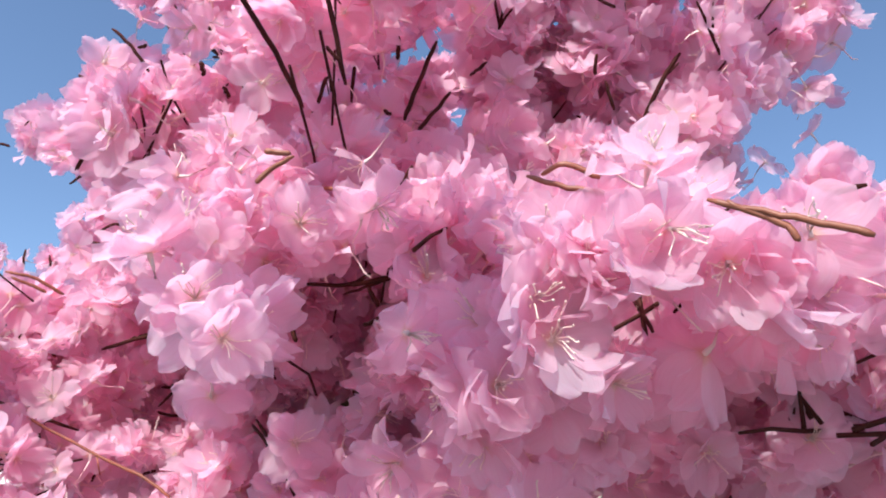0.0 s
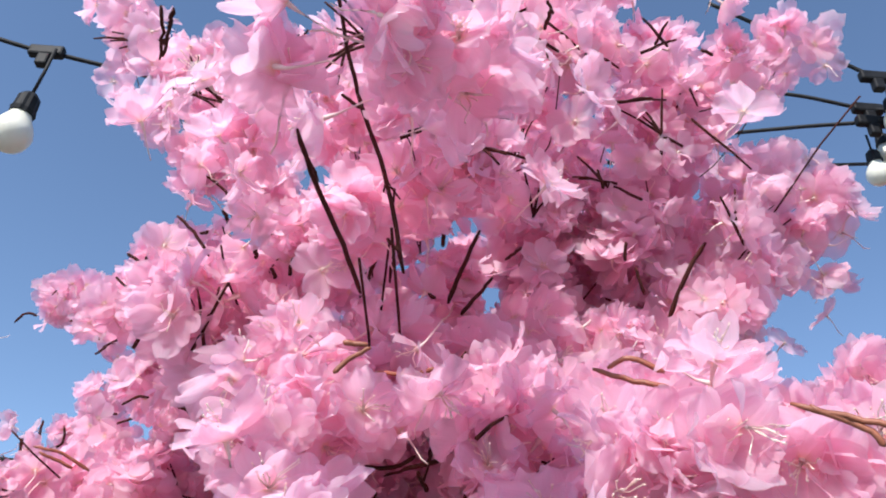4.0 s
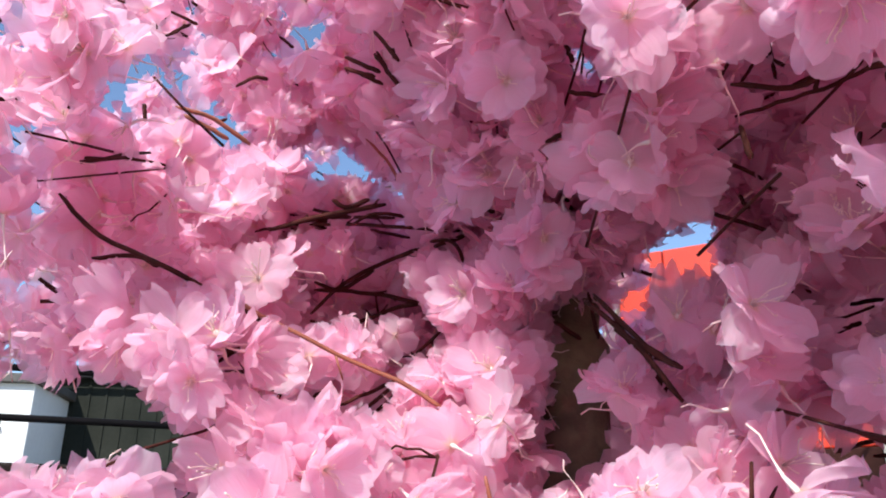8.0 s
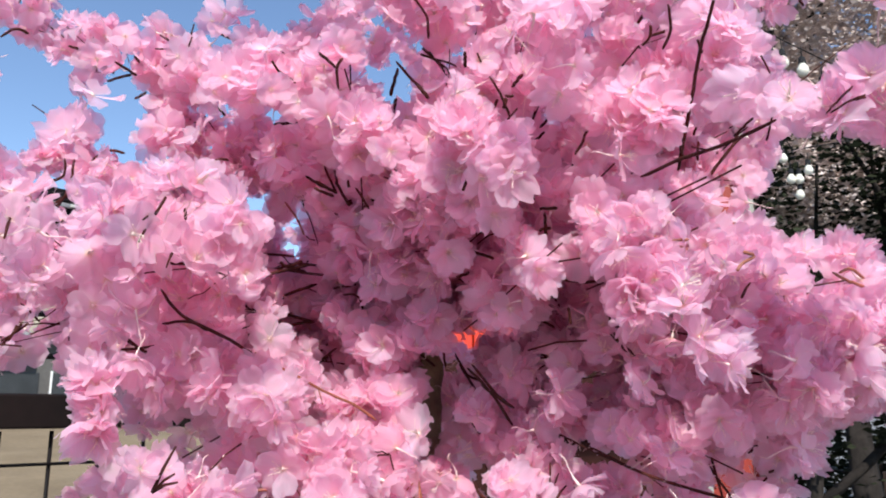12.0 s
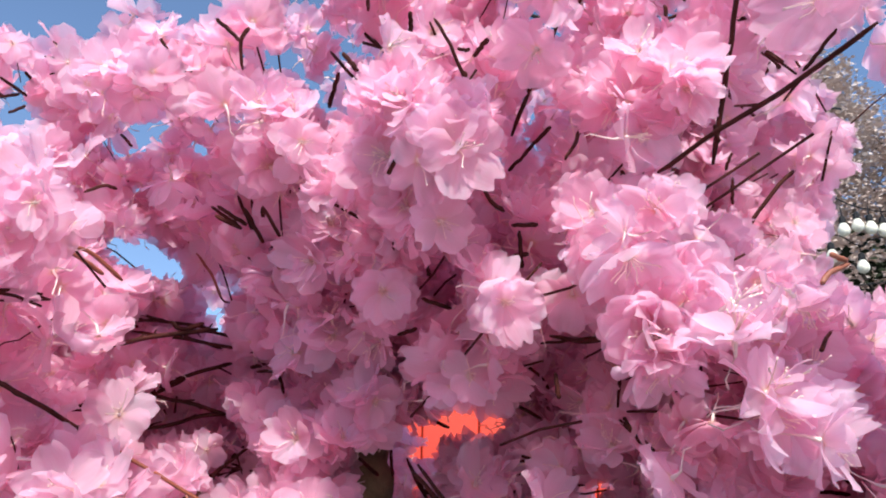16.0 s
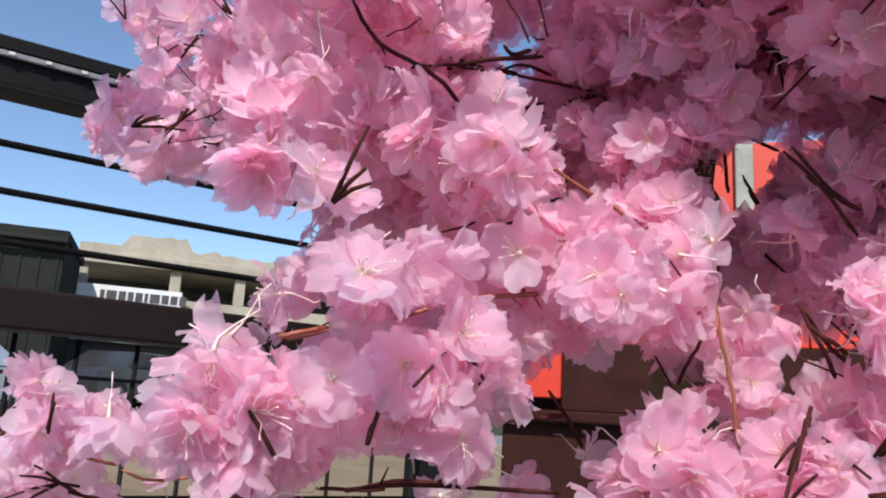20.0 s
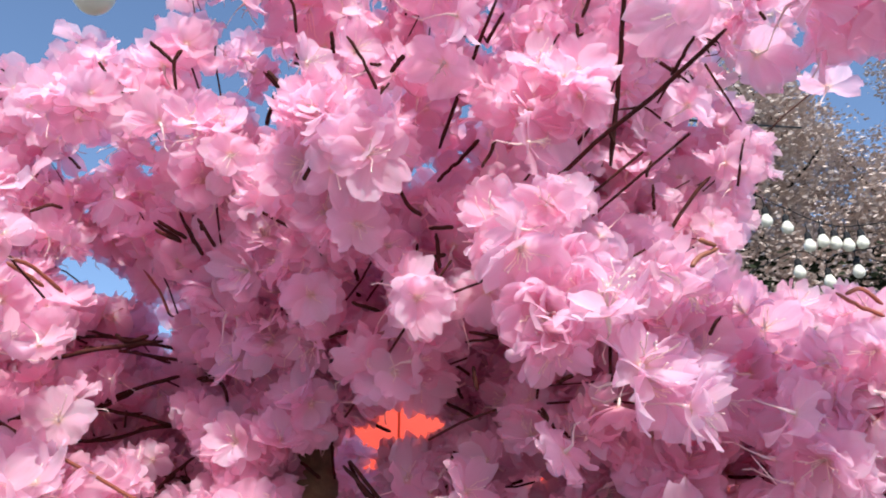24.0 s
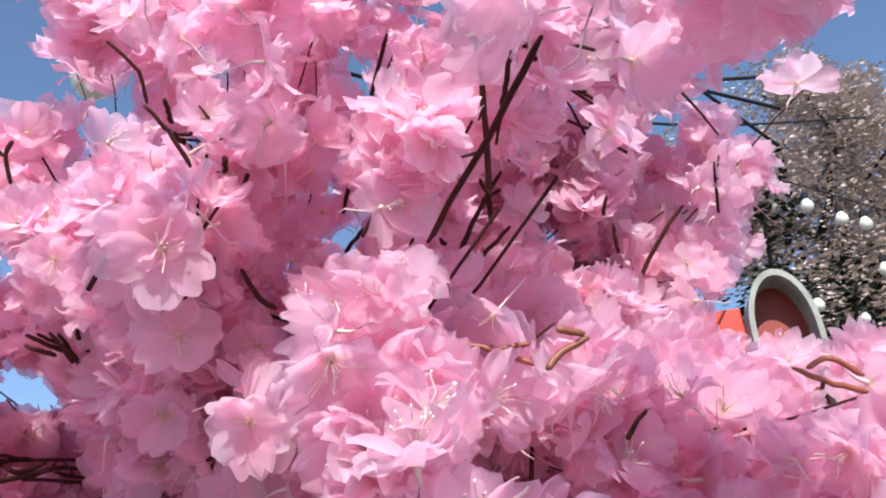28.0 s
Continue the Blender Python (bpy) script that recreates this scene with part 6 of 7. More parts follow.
cable_thing([(0.529, 1.217, 2.588), (0.703, 1.133, 2.554), (0.804, 1.075, 2.524), (0.915, 1.019, 2.512), (1.103, 0.919, 2.505)])
for p in ((0.795, 1.016, 2.580), (0.804, 1.075, 2.524), (0.811, 1.084, 2.566)):
    clip_on(p)
far_string = [(2.70, 2.09, 3.15), (2.83, 2.04, 3.08), (2.92, 2.00, 3.05), (3.02, 1.97, 2.97), (3.07, 1.93, 2.99), (3.12, 1.90, 2.98), (3.17, 1.87, 2.97), (3.22, 1.83, 2.98), (3.01, 2.04, 2.86), (3.14, 1.98, 2.82), (3.24, 1.89, 2.86), (2.65, 2.29, 2.85), (2.79, 2.25, 2.75)]
for p in far_string:
    bulb_thing(p, 0.055, group="far string light bulbs")
for p in [(2.81, 2.07, 2.62), (2.86, 2.07, 2.53), (2.89, 2.05, 2.53), (2.92, 2.02, 2.57), (2.90, 2.06, 2.46)]:
    bulb_thing(p, 0.040, group="low string light bulbs")
cable_thing([(2.6, 2.2, 2.80), (2.81, 2.07, 2.73), (2.88, 2.055, 2.64), (2.92, 2.02, 2.68), (4.1, 1.6, 2.95)], 0.003)
cable_thing([(2.5, 2.17, 3.33), (2.70, 2.09, 3.26), (2.92, 2.00, 3.16), (3.12, 1.92, 3.09), (3.3, 1.8, 3.09), (4.2, 1.4, 3.3)], 0.003)
cable_thing([(2.45, 2.4, 3.04), (2.65, 2.29, 2.96), (2.79, 2.25, 2.86), (3.01, 2.04, 2.97), (3.14, 1.98, 2.93), (3.24, 1.89, 2.97), (4.2, 1.5, 3.2)], 0.003)


# ---- the steel screen fence ----
FENCE_AT = Vector((-0.25, 1.1375, 0))
fence = thing("screen_fence", FENCE_AT, "black steel screen fence with cables, brown rail, mesh", "fence")
fence.rotation_euler = (0, 0, radians(14))


def fence_part(name, lo, hi, mat, bevel=0.004, label="", parent=None):
    return part(name, box(bmesh.new(), lo, hi, bevel), mat, parent or fence, label)


S0, S1 = -2.9, 0.34
beam = fence_part("top_beam", (S0, -0.02, 1.722), (S1, 0.03, 1.779), STEEL_BLACK, 0.003)
fence_part("light_strip", (S0, -0.0275, 1.752), (S1, -0.0225, 1.7585), LED_STRIP, 0.0015, "clear plastic light strip along the beam", beam)
fence_part("beam_lip", (S0, -0.030, 1.7155), (S1, 0.012, 1.7205), STEEL_BLACK, 0.001, parent=beam)
fence_part("strip_rail", (S0, -0.0265, 1.7605), (S1, -0.0215, 1.7635), STEEL_BLACK, 0.001, parent=beam)
for i in range(90):
    led_x = S0 + 0.02 + i * (S1 - S0 - 0.04) / 89
    fence_part("led_chip", (led_x - 0.003, -0.0305, 1.7535), (led_x + 0.003, -0.0280, 1.757), SIGN_PALE, 0.0, parent=beam)
for z in (1.666, 1.614, 1.560):
    tube("cable_rail", [(S0, 0, z), (-0.8, 0, z - 0.002), (S1, 0, z)], [0.0042] * 3, STEEL_BLACK, fence, 8)
fence_part("rail", (S0, -0.022, 1.468), (S1, 0.03, 1.511), RAIL_BROWN, 0.003, "dark brown painted timber rail")
for x in (S0, -1.28, S1):
    fence_part("post", (x - 0.02, 0.032, 0.0), (x + 0.02, 0.07, 1.72), STEEL_BLACK)
k = S0 + 0.03
while k < S1:
    tube("mesh_wire", [(k, 0, 0.05), (k, 0, 1.465)], [0.0028, 0.0028], STEEL_BLACK, fence, 5)
    k += 0.062
for z in np.arange(0.06, 1.46, 0.062):
    tube("mesh_wire", [(S0, -0.0045, z), (S1, -0.0045, z)], [0.0022, 0.0022], STEEL_BLACK, fence, 5)


# ---- the orange booth ----
ORANGE = surface("orange_red_painted_panel", (0.46, 0.020, 0.004), (0.58, 0.034, 0.008), 3, 0.5, 0, 0.1, 60)
# red darkened in its base colour for the shade inside the arch
RED_SHADED = surface("shaded_red_painted_panel", (0.20, 0.016, 0.008), (0.28, 0.026, 0.012), 3, 0.55, 0, 0.1, 60)
GREY_FRAME = surface("weathered_grey_timber", (0.20, 0.20, 0.17), (0.36, 0.35, 0.30), 12, 0.75, 0, 0.3, 120)
# brown timber, darkened in colour to stand for shade on the booth's lower part
SHADED_WOOD = surface("shaded_brown_timber", (0.017, 0.005, 0.004), (0.040, 0.012, 0.009), 9, 0.8, 0, 0.3, 90, gloss=0.12)
booth = thing("booth", (1.30, 2.20, 0.0), "orange-red painted garden booth with grey posts and dark counter", "booth")
booth.rotation_euler = (0, 0, radians(-38))
W0, W1 = -0.66, 0.643


def booth_part(name, lo, hi, mat, bevel=0.006, label="", parent=None):
    return part(name, box(bmesh.new(), lo, hi, bevel), mat, parent or booth, label)


for i in range(7):
    x0 = W0 + i * (W1 - W0) / 7
    booth_part("panel_board", (x0 + 0.002, 0, 1.50 if i == 0 else 1.68), (x0 + (W1 - W0) / 7 - 0.002, 0.03, 2.44 if i == 6 else 2.34), ORANGE, 0.004, "orange-red painted upright board")
booth_part("counter_back", (W0 + 0.19, -0.02, 1.462), (W1, 0.028, 1.677), SHADED_WOOD, 0.004, "brown board above the ledge, shade put into its colour")
booth_part("counter", (W0, -0.03, 0.0), (W1, 0.25, 1.42), SHADED_WOOD, 0.01, "brown timber counter front, shade put into its colour")
booth_part("counter_top", (W0 - 0.04, -0.08, 1.423), (W1 + 0.04, 0.32, 1.46), SHADED_WOOD, 0.008, "brown timber ledge, shade put into its colour")
for x in (W0 - 0.02, 0.07):
    booth_part("post", (x, -0.045, 1.462), (x + 0.055, -0.003, 2.38), GREY_FRAME, 0.006, "grey weathered timber post")
booth_part("back_wall", (W0, 0.30, 1.462), (W1, 0.33, 2.38), SHADED_WOOD)
# arched bay at the end
bm = bmesh.new()
outer, inner = [], []
for i in range(17):
    w = math.pi * i / 16
    outer.append((0.75 - 0.105 * math.cos(w), 2.33 + 0.20 * math.sin(w)))
    inner.append((0.75 - 0.088 * math.cos(w), 2.33 + 0.178 * math.sin(w)))
outer = [(outer[0][0], 1.1)] + outer + [(outer[-1][0], 1.1)]
inner = [(inner[0][0], 1.1)] + inner + [(inner[-1][0], 1.1)]
vo = [[bm.verts.new((x, y, z)) for x, z in ln] for y in (-0.07, 0.06) for ln in (outer, inner)]
for i in range(len(outer) - 1):
    bm.faces.new((vo[0][i], vo[0][i + 1], vo[1][i + 1], vo[1][i]))
    bm.faces.new((vo[2][i], vo[3][i], vo[3][i + 1], vo[2][i + 1]))
    bm.faces.new((vo[0][i], vo[2][i], vo[2][i + 1], vo[0][i + 1]))
    bm.faces.new((vo[1][i], vo[1][i + 1], vo[3][i + 1], vo[3][i]))
bmesh.ops.recalc_face_normals(bm, faces=bm.faces)
part("arch_frame", bm, GREY_FRAME, booth, "grey arched timber frame")
# the panel in the arch, its shade carried by the darker red
bm = bmesh.new()
fr = [bm.verts.new((x, 0.04, z)) for x, z in inner]
bk = [bm.verts.new((x, 0.058, z)) for x, z in inner]
bm.faces.new(fr)
bm.faces.new(bk[::-1])
for i in range(len(fr) - 1):
    bm.faces.new((fr[i], bk[i], bk[i + 1], fr[i + 1]))
bmesh.ops.recalc_face_normals(bm, faces=bm.faces)
part("arch_panel", bm, RED_SHADED, booth, "red panel set back in the arch, its shade put into the colour")
booth_part("arch_base", (0.645, -0.04, 0.0), (0.855, 0.16, 1.10), SHADED_WOOD)


# ---- yard, cars, hedge ----
SAND = surface("brown_sandy_yard", (0.13, 0.092, 0.050), (0.24, 0.18, 0.105), 0.8, 0.95, 0, 0.4, 14, 0.01)
bm = bmesh.new()
rows_ = []
for j in range(25):
    y = 5.0 + 22.0 * j / 24
    rise = 0.015 + 1.30 * min(1.0, max(0.0, (y - 6.0) / 15.0))
    rows_.append([bm.verts.new((-16 + 23 * i / 24, y, rise + (0.05 * noise.noise(Vector((i * 0.7, j * 0.7, 3))) if j else -0.02))) for i in range(25)])
for j in range(24):
    for i in range(24):
        bm.faces.new((rows_[j][i], rows_[j][i + 1], rows_[j + 1][i + 1], rows_[j + 1][i]))
edge = [[bm.verts.new((v.co.x, v.co.y, -0.2)) for v in line] for line in (rows_[0], rows_[-1])]
for line, low in zip((rows_[0], rows_[-1]), edge):
    for i in range(24):
        bm.faces.new((line[i], line[i + 1], low[i + 1], low[i]))
bmesh.ops.recalc_face_normals(bm, faces=bm.faces)
yard = new("yard", bpy.data.meshes.new("yard"))
bm.to_mesh(yard.data)
bm.free()
yard.data.materials.append(SAND)
tagged(yard, "brown sandy yard rising gently behind the fence", "ground", kind="structure")

TYRE = surface("tyre_rubber", (0.015, 0.015, 0.016), (0.03, 0.03, 0.03), 20, 0.8)
GLASS_DARK = surface("dark_car_glass", (0.02, 0.025, 0.03), (0.05, 0.06, 0.07), 3, 0.08, 0, 0.0)
CHROME = surface("alloy_rim", (0.10, 0.10, 0.11), (0.18, 0.18, 0.19), 20, 0.4, 0.6)


def car_thing(place, turn, paint, words):
    ob = thing("car", place, words, "car", "parked cars")
    ob.rotation_euler = (0, 0, radians(turn))
    side = [(-2.15, 0.35), (-2.2, 0.62), (-2.1, 0.86), (-1.2, 0.95), (-0.55, 1.38), (0.75, 1.42), (1.45, 0.98), (2.1, 0.90), (2.2, 0.6), (2.15, 0.35)]
    bm = bmesh.new()
    secs = []
    for y, k in [(-0.86, 0.97), (-0.80, 1.0), (0.80, 1.0), (0.86, 0.97)]:
        secs.append([bm.verts.new((x * k, y * (0.82 if z > 1.1 else 1.0), z if z < 1 else 1 + (z - 1) * k)) for x, z in side])
    for a, b in zip(secs, secs[1:]):
        for i in range(len(side)):
            q = (i + 1) % len(side)
            bm.faces.new((a[i], a[q], b[q], b[i]))
    bm.faces.new(secs[0][::-1])
    bm.faces.new(secs[-1])
    bmesh.ops.recalc_face_normals(bm, faces=bm.faces)
    part("body", bm, paint, ob)
    for y in (-0.8, 0.8):
        s = 1 if y > 0 else -1
        for x0, x1 in ((-0.95, -0.08), (0.0, 0.98)):
            bm = bmesh.new()
            q = [bm.verts.new(c) for c in ((x0, y * 1.075, 0.98), (x1, y * 1.075, 0.98), (min(x1, 0.66), y * 0.86, 1.33), (max(x0, -0.48), y * 0.86, 1.33))]
            bm.faces.new(q if s < 0 else q[::-1])
            bmesh.ops.solidify(bm, geom=bm.faces[:], thickness=0.02)
            part("side_window", bm, GLASS_DARK, ob)
    for x in (-1.35, 1.35):
        for y in (-0.80, 0.80):
            bm = bmesh.new()
            bmesh.ops.create_cone(bm, cap_ends=True, segments=20, radius1=0.32, radius2=0.32, depth=0.2, matrix=Matrix.Translation((x, y, 0.32)) @ Matrix.Rotation(radians(90), 4, "X"))
            wheel = part("wheel", bm, TYRE, ob)
            bm = bmesh.new()
            bmesh.ops.create_cone(bm, cap_ends=True, segments=14, radius1=0.19, radius2=0.17, depth=0.03, matrix=Matrix.Translation((x, y + math.copysign(0.11, y), 0.32)) @ Matrix.Rotation(radians(90), 4, "X"))
            part("rim", bm, CHROME, wheel)
    return ob


PAINT_GREY = surface("dark_grey_car_paint", (0.03, 0.03, 0.035), (0.06, 0.06, 0.065), 2, 0.2, 0.3, 0.0)
PAINT_WHITE = surface("pale_blue_car_paint", (0.42, 0.47, 0.52), (0.55, 0.6, 0.64), 2, 0.2, 0.2, 0.0)
car_thing((-1.3, 22.0, 1.30), 58, PAINT_GREY, "dark grey saloon car parked on the sandy yard")
car_thing((-4.4, 17.5, 1.00), 60, PAINT_WHITE, "pale silver-blue car parked on the sandy yard")

LEAF_GREEN = surface("hedge_leaves", (0.03, 0.055, 0.018), (0.09, 0.13, 0.04), 20, 0.7, 0, 0.4, 90)


def leaf_clumps(name, centres, count, leaf, mat, parent=None, seed=1, flat=1.0):
    """Many small folded leaves about given centres (x, y, z, radius), in one mesh."""
    rg = np.random.RandomState(seed)
    V, Fc, o = [], [], 0
    base = np.array([(-0.5, 0, 0), (0, 0.28, 0.06), (0.5, 0, 0.02), (0, -0.28, 0.06)])
    for cx, cy, cz, rad in centres:
        for _ in range(count):
            d = rg.normal(size=3)
            d = d / np.linalg.norm(d) * rad * rg.uniform(0.35, 1.05) ** 0.6
            d[2] *= flat
            a, b = rg.uniform(0, 6.28), rg.uniform(-1.2, 1.2)
            ca, sa, cb, sb = math.cos(a), math.sin(a), math.cos(b), math.sin(b)
            R = np.array([[ca, -sa * cb, sa * sb], [sa, ca * cb, -ca * sb], [0, sb, cb]])
            V.append(base * leaf * rg.uniform(0.6, 1.3) @ R.T + np.array([cx, cy, cz]) + d)
            Fc.append((o, o + 1, o + 2, o + 3))
            o += 4
    ob = new(name, mesh_from(name, np.concatenate(V).tolist(), Fc, [mat]))
    ob.parent = parent
    return ob


hedge = leaf_clumps("hedge", [(-3.4 + 0.45 * i, 23.4 + 0.15 * math.sin(i * 2.1), 1.45 + 0.06 * math.sin(i * 1.7), 0.30) for i in range(16)], 160, 0.16, LEAF_GREEN, seed=5)
tagged(hedge, "low green hedge along the sandy yard", "hedge", kind="stuff")


# ---- buildings behind the yard ----
CREAM = surface("weathered_cream_render", (0.24, 0.21, 0.155), (0.42, 0.37, 0.29), 0.9, 0.9, 0, 0.3, 9, 0.01)
WHITE_WALL = surface("white_painted_wall", (0.62, 0.62, 0.60), (0.74, 0.74, 0.72), 0.7, 0.85, 0, 0.2, 12, 0.006)
GREY_WALL = surface("dark_grey_cladding", (0.055, 0.052, 0.048), (0.10, 0.095, 0.088), 0.8, 0.8, 0, 0.2, 14, 0.006)
DARK_IN = surface("dark_room_glass", (0.014, 0.015, 0.016), (0.04, 0.042, 0.045), 1.2, 0.25, 0, 0.0)
SIGN_WHITE = surface("white_sign_panel", (0.60, 0.60, 0.58), (0.70, 0.70, 0.68), 2, 0.5, 0, 0.0)
SIGN_GREY = surface("grey_sign_panel", (0.20, 0.21, 0.21), (0.28, 0.29, 0.29), 2, 0.5, 0, 0.0)
SIGN_INK = surface("dark_sign_lettering", (0.04, 0.035, 0.035), (0.07, 0.06, 0.06), 4, 0.6)
RED_SIGN = surface("red_sign_panel", (0.45, 0.03, 0.03), (0.58, 0.06, 0.05), 3, 0.5)

cafe = thing("cafe_building", (-3.1, 25.0, 0.0), "cream rendered two-storey cafe with open upper terrace and sign boards", "building")


def cafe_part(name, lo, hi, mat, bevel=0.02, label="", parent=None):
    return part(name, box(bmesh.new(), lo, hi, bevel), mat, parent or cafe, label)


cafe_part("ground_floor_wall", (0, 0.3, 0), (9.0, 6.0, 3.6), GREY_WALL)
for i in range(5):
    x0 = 0.5 + i * 1.7
    w = cafe_part("shop_window", (x0, 0.262, 0.5), (x0 + 1.35, 0.297, 2.6), DARK_IN, 0.0)
    cafe_part("window_frame", (x0 - 0.06, 0.22, 0.42), (x0, 0.296, 2.66), SIGN_WHITE, 0.0, parent=w)
cafe_part("terrace_floor", (-0.1, -0.1, 3.6), (9.1, 6.0, 3.95), CREAM)
cafe_part("parapet", (0.0, 0.0, 3.95), (9.0, 0.2, 4.55), CREAM, label="crumbling cream parapet")
for x in (0.0, 2.6, 4.5, 6.6, 8.7):
    cafe_part("column", (x, 0.0, 4.55), (x + 0.32, 0.32, 5.4), CREAM)
cafe_part("back_wall", (0.0, 3.2, 3.95), (9.0, 3.4, 5.4), GREY_WALL)
cafe_part("roof_slab", (-0.15, -0.15, 5.4), (9.1, 6.0, 5.75), CREAM)
bm = bmesh.new()
cols = 40
tops = [0.25 + 0.35 * abs(noise.noise(Vector((i * 0.33, 2, 1)))) + (0.35 if 5 < i < 14 else 0.0) + (0.3 if 26 < i < 36 else 0) for i in range(cols + 1)]
lo_ = [[bm.verts.new((9.0 * i / cols, y, 5.75)) for i in range(cols + 1)] for y in (0.0, 2.5)]
hi_ = [[bm.verts.new((9.0 * i / cols, y, 5.75 + tops[i])) for i in range(cols + 1)] for y in (0.0, 2.5)]
for i in range(cols):
    bm.faces.new((lo_[0][i], lo_[0][i + 1], hi_[0][i + 1], hi_[0][i]))
    bm.faces.new((lo_[1][i + 1], lo_[1][i], hi_[1][i], hi_[1][i + 1]))
    bm.faces.new((hi_[0][i], hi_[0][i + 1], hi_[1][i + 1], hi_[1][i]))
bmesh.ops.recalc_face_normals(bm, faces=bm.faces)
part("broken_gable", bm, CREAM, cafe, "uneven broken cream gable")
sg = cafe_part("sign_board", (0.1, -0.2, 4.22), (3.0, -0.12, 4.76), SIGN_WHITE, 0.01, "white sign board with dark bars for lettering")
x = 0.75
for w in (0.12, 0.28, 0.2, 0.16, 0.2, 0.1, 0.28, 0.2, 0.2, 0.2):
    cafe_part("lettering_bar", (x, -0.212, 4.36), (x + w, -0.203, 4.62), SIGN_INK, 0.0, parent=sg)
    x += w + 0.05
sg = cafe_part("sign_board", (0.0, -0.25, 3.12), (4.9, -0.15, 3.72), SIGN_GREY, 0.01, "grey sign board with pale bars for lettering")
x = 0.6
for w in (0.3, 0.75, 0.25, 0.3, 0.4, 0.3):
    cafe_part("lettering_bar", (x, -0.262, 3.30), (x + w, -0.253, 3.55), SIGN_WHITE, 0.0, parent=sg)
    x += w + 0.06
sg = cafe_part("red_sign", (2.5, -0.3, 1.5), (3.0, -0.2, 2.1), RED_SIGN, 0.01, "small red sign panel")

white_house = thing("white_building", (-10.0, 18.5, 0.0), "white plain-walled building with small dark windows", "building")
part("wall", box(bmesh.new(), (0, 0, 0), (3.6, 5, 4.55), 0.02), WHITE_WALL, white_house)
part("roof", box(bmesh.new(), (-0.15, -0.15, 4.553), (3.75, 5.1, 4.75), 0.02), GREY_WALL, white_house, "dark flat roof edge")
for x in (0.5, 1.6, 2.6):
    for z in (1.6, 3.6):
        win = part("window", box(bmesh.new(), (x, -0.03, z), (x + 0.42, -0.004, z + 0.24), 0.0), DARK_IN, white_house)
        part("sill", box(bmesh.new(), (x - 0.04, -0.08, z - 0.06), (x + 0.46, -0.004, z - 0.005), 0.0), GREY_WALL, win)
hall = thing("grey_hall", (-6.9, 21.0, 0.0), "dark grey-green clad hall with a flat roof edge", "building")
HALL_CLAD = surface("dark_hall_cladding", (0.013, 0.015, 0.012), (0.030, 0.032, 0.026), 0.8, 0.9, 0, 0.3, 14, 0.006, gloss=0.08)
part("wall", box(bmesh.new(), (0, 0, 0), (3.95, 3.5, 5.2), 0.02), HALL_CLAD, hall)
part("roof", box(bmesh.new(), (-0.15, -0.25, 5.204), (4.02, 3.7, 5.42), 0.02), HALL_CLAD, hall, "dark flat roof edge")
for i in range(10):
    part("wall_batten", box(bmesh.new(), (0.1 + 0.41 * i, -0.03, 0.1), (0.16 + 0.41 * i, -0.002, 5.1), 0.0), HALL_CLAD, hall)
part("gutter", box(bmesh.new(), (-0.15, -0.36, 5.10), (4.02, -0.255, 5.2), 0.02), BLACK_RUBBER, hall)

# wooded hill
HILL = surface("wooded_hill", (0.010, 0.017, 0.008), (0.034, 0.044, 0.020), 0.12, 0.95, 0, 1.0, 0.9, 1.2)
bm = bmesh.new()
nx, ny = 90, 14
grid_ = []
for j in range(ny + 1):
    row = []
    for i in range(nx + 1):
        x = -260 + 620 * i / nx
        y = 120 + 140 * j / ny
        prof = math.sin(math.pi * min(1, j / ny * 0.9)) ** 0.7
        h = (33 + 7 * noise.noise(Vector((x * 0.008, 3, 1))) + 3 * noise.noise(Vector((x * 0.05, y * 0.05, 1)))) * prof
        if x > -20:
            h *= max(0.3, 1 - (x + 20) / 140)
        row.append(bm.verts.new((x, y, max(-1, h - 1 + (1.2 * noise.noise(Vector((x * 0.3, y * 0.3, 2))) if j else 0)))))
    grid_.append(row)
for j in range(ny):
    for i in range(nx):
        bm.faces.new((grid_[j][i], grid_[j][i + 1], grid_[j + 1][i + 1], grid_[j + 1][i]))
hill = new("backdrop_hill", bpy.data.meshes.new("backdrop_hill"))
bm.to_mesh(hill.data)
bm.free()
hill.data.materials.append(HILL)
tagged(hill, "dark green wooded hill in the distance", "hill", kind="structure")


# ---- the garden trees ----
def flower_flecks():
    m = surface("white_cherry_petals", (0.34, 0.27, 0.24), (0.64, 0.53, 0.48), 3, 0.95, 0, 0.2, 30, gloss=0.03)
    return m


REAL_PETAL = flower_flecks()
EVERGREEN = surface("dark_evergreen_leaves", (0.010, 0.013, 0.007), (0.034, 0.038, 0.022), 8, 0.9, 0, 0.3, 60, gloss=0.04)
TREE_BARK = surface("cherry_bark", (0.012, 0.010, 0.009), (0.036, 0.030, 0.026), 12, 0.95, 0, 0.5, 80, 0.005, gloss=0.1)


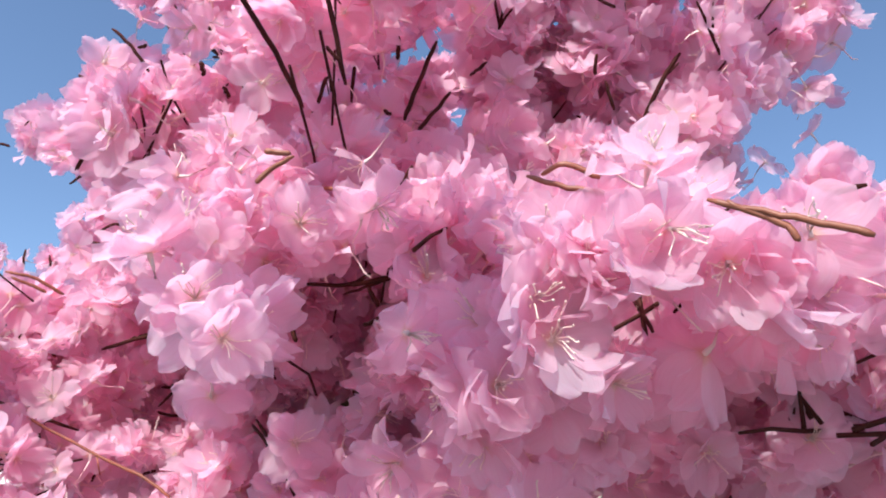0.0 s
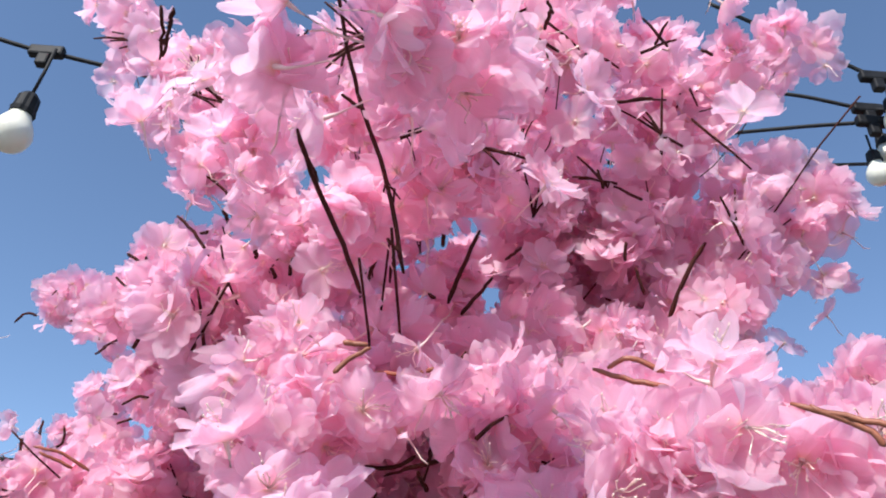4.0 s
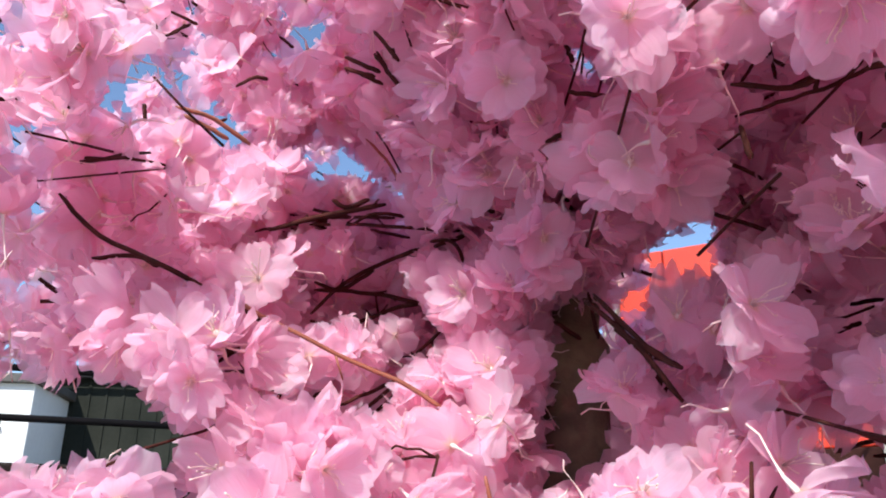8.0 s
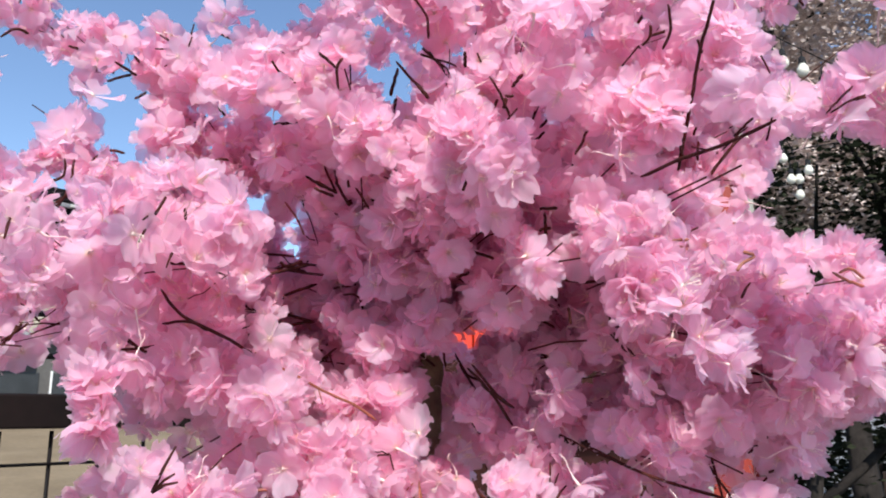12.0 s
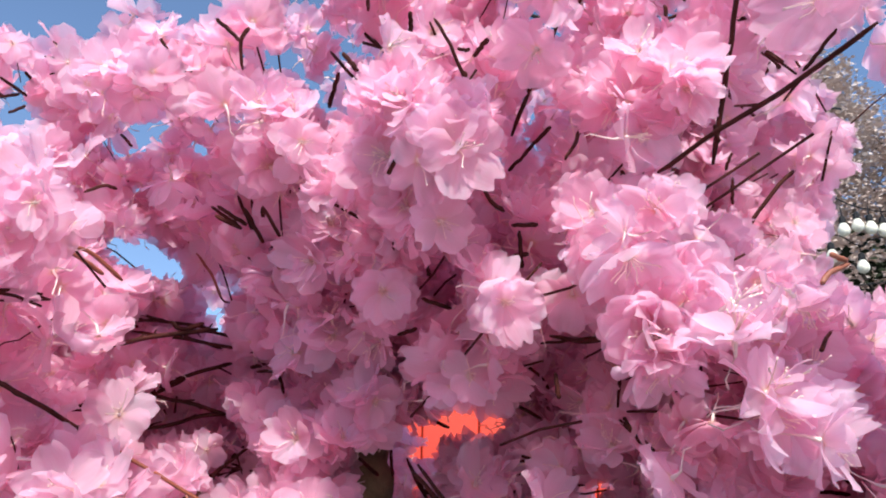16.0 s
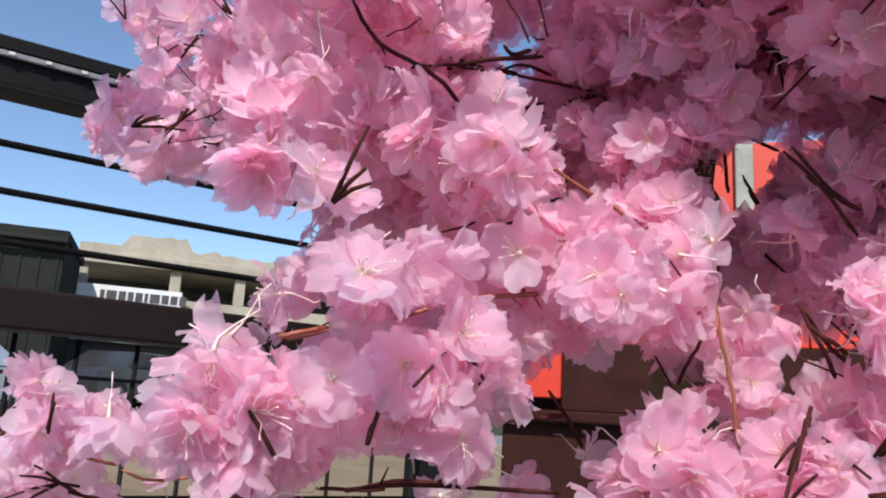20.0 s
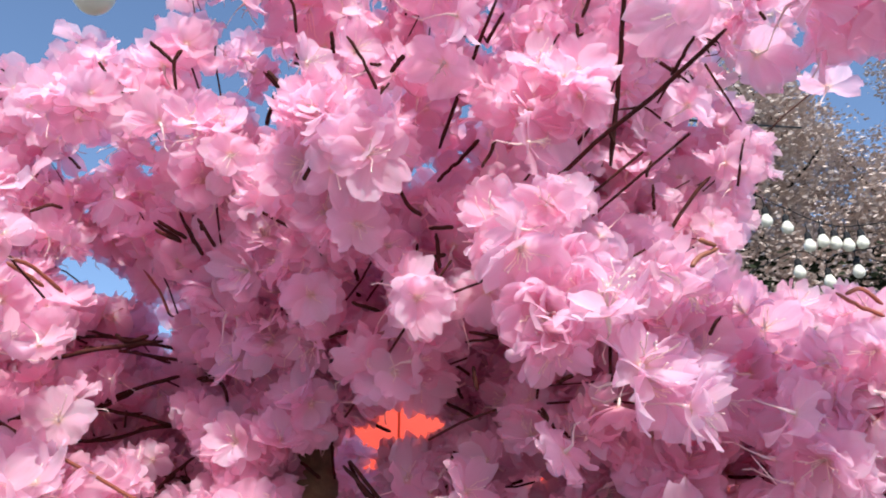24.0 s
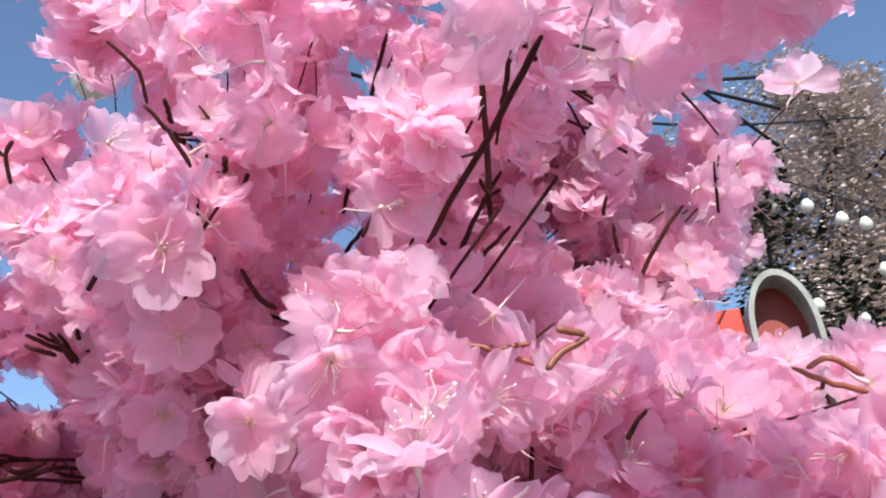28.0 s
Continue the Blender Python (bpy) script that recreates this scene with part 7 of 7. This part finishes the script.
def garden_tree(name, foot, height, crown_r, label, leaf_mat, leaf, clump_r, per_clump, seed, depth=3, trunk_r=0.12, low=0.35):
    """A branching tree: tapered limbs, then many small petals or leaves about the limb ends."""
    rnd = random.Random(seed)
    ob = thing(name, foot, label, "tree")
    verts, faces, tips = [], [], []

    def limb(p, d, ln, r, lev):
        pts = [p]
        q = p
        for _ in range(4):
            d = (d + Vector((rnd.gauss(0, .13), rnd.gauss(0, .13), rnd.gauss(0.05, .1)))).normalized()
            q = q + d * ln / 4
            pts.append(q)
            if lev >= 1:
                tips.append(q)
        vv, ff = tube_arrays(pts, [r * (1 - 0.11 * i) for i in range(5)], 7 if lev < 2 else 5)
        o = len(verts)
        verts.extend(tuple(w) for w in vv)
        faces.extend(tuple(o + k for k in w) for w in ff)
        if lev < depth:
            for k in range(4 if lev else 6):
                st = pts[rnd.randint(2, 4)]
                a = rnd.uniform(0, 6.28)
                side = Vector((math.cos(a), math.sin(a), rnd.uniform(-0.1, 0.7)))
                limb(st, (d * 0.7 + side * 0.8).normalized(), ln * rnd.uniform(0.5, 0.72), r * 0.55, lev + 1)

    limb(Vector((0, 0, -0.05)), Vector((0, 0, 1)), height * low, trunk_r, 0)
    new_trunk = new("trunk", mesh_from("trunk", verts, faces, [TREE_BARK]))
    new_trunk.parent = ob
    rnd.shuffle(tips)
    crown = leaf_clumps("crown", [(t.x, t.y, t.z, clump_r * rnd.uniform(0.6, 1.3)) for t in tips], per_clump, leaf, leaf_mat, ob, seed)
    return ob


garden_tree("cherry_tree_in_bloom", (6.6, 3.9, 0), 8.6, 3.2, "real cherry tree in greyish pale pink bloom with dark limbs", REAL_PETAL, 0.055, 0.33, 330, 3, 3, 0.14, 0.42)
garden_tree("cherry_tree_in_bloom", (8.6, 3.4, 0), 9.4, 3.0, "real cherry tree in greyish pale pink bloom with dark limbs", REAL_PETAL, 0.055, 0.35, 300, 9, 3, 0.13, 0.42)
garden_tree("cherry_tree_in_bloom", (7.7, 6.1, 0), 6.0, 2.4, "real cherry tree in greyish pale pink bloom with bare twig ends", REAL_PETAL, 0.045, 0.22, 90, 21, 3, 0.10, 0.42)
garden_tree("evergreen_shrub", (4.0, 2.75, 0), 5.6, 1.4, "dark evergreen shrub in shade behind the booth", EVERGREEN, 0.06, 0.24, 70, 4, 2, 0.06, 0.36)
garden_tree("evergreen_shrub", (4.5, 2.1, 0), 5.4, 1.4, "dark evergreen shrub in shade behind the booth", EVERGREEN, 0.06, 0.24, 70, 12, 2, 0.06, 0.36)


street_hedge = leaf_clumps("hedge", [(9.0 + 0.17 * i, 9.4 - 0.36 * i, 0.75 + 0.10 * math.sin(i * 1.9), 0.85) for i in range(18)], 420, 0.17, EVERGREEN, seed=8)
tagged(street_hedge, "dark clipped evergreen hedge along the street", "hedge", kind="stuff")

# ---- chairs and tables by the street ----
CHAIR_METAL = surface("dark_brown_chair_metal", (0.016, 0.010, 0.008), (0.040, 0.027, 0.020), 20, 0.6, 0.0, gloss=0.12)


def chair_thing(place, turn):
    ob = thing("garden_chair", place, "dark brown metal garden chair on the paving", "chair", "chairs by the street")
    ob.rotation_euler = (0, 0, radians(turn))
    part("seat", box(bmesh.new(), (-0.22, -0.22, 0.43), (0.22, 0.22, 0.46), 0.01), CHAIR_METAL, ob)
    part("backrest", box(bmesh.new(), (-0.21, 0.19, 0.62), (0.21, 0.215, 0.86), 0.01), CHAIR_METAL, ob)
    for x in (-0.2, 0.2):
        tube("leg", [(x, -0.2, 0), (x * 0.95, -0.19, 0.43)], [0.012, 0.012], CHAIR_METAL, ob, 6)
        tube("leg", [(x, 0.26, 0), (x * 0.95, 0.2, 0.45), (x * 0.95, 0.2, 0.86)], [0.012] * 3, CHAIR_METAL, ob, 6)
    return ob


def table_thing(place):
    ob = thing("garden_table", place, "dark brown slatted garden table on the paving", "table", "tables by the street")
    for i in range(7):
        part("slat", box(bmesh.new(), (-0.6, -0.4 + i * 0.115, 0.72), (0.6, -0.3 + i * 0.115, 0.75), 0.004), CHAIR_METAL, ob)
    for x in (-0.52, 0.52):
        for y in (-0.33, 0.33):
            tube("leg", [(x * 1.1, y * 1.1, 0), (x, y, 0.72)], [0.018, 0.018], CHAIR_METAL, ob, 6)
    return ob


table_thing((10.4, 6.4, 0))
table_thing((9.2, 4.9, 0))
for p, t in [((10.0, 5.6, 0), 20), ((10.9, 5.9, 0), -70), ((9.6, 6.9, 0), 140), ((8.6, 5.2, 0), 200), ((9.9, 4.6, 0), 15)]:
    chair_thing(p, t)
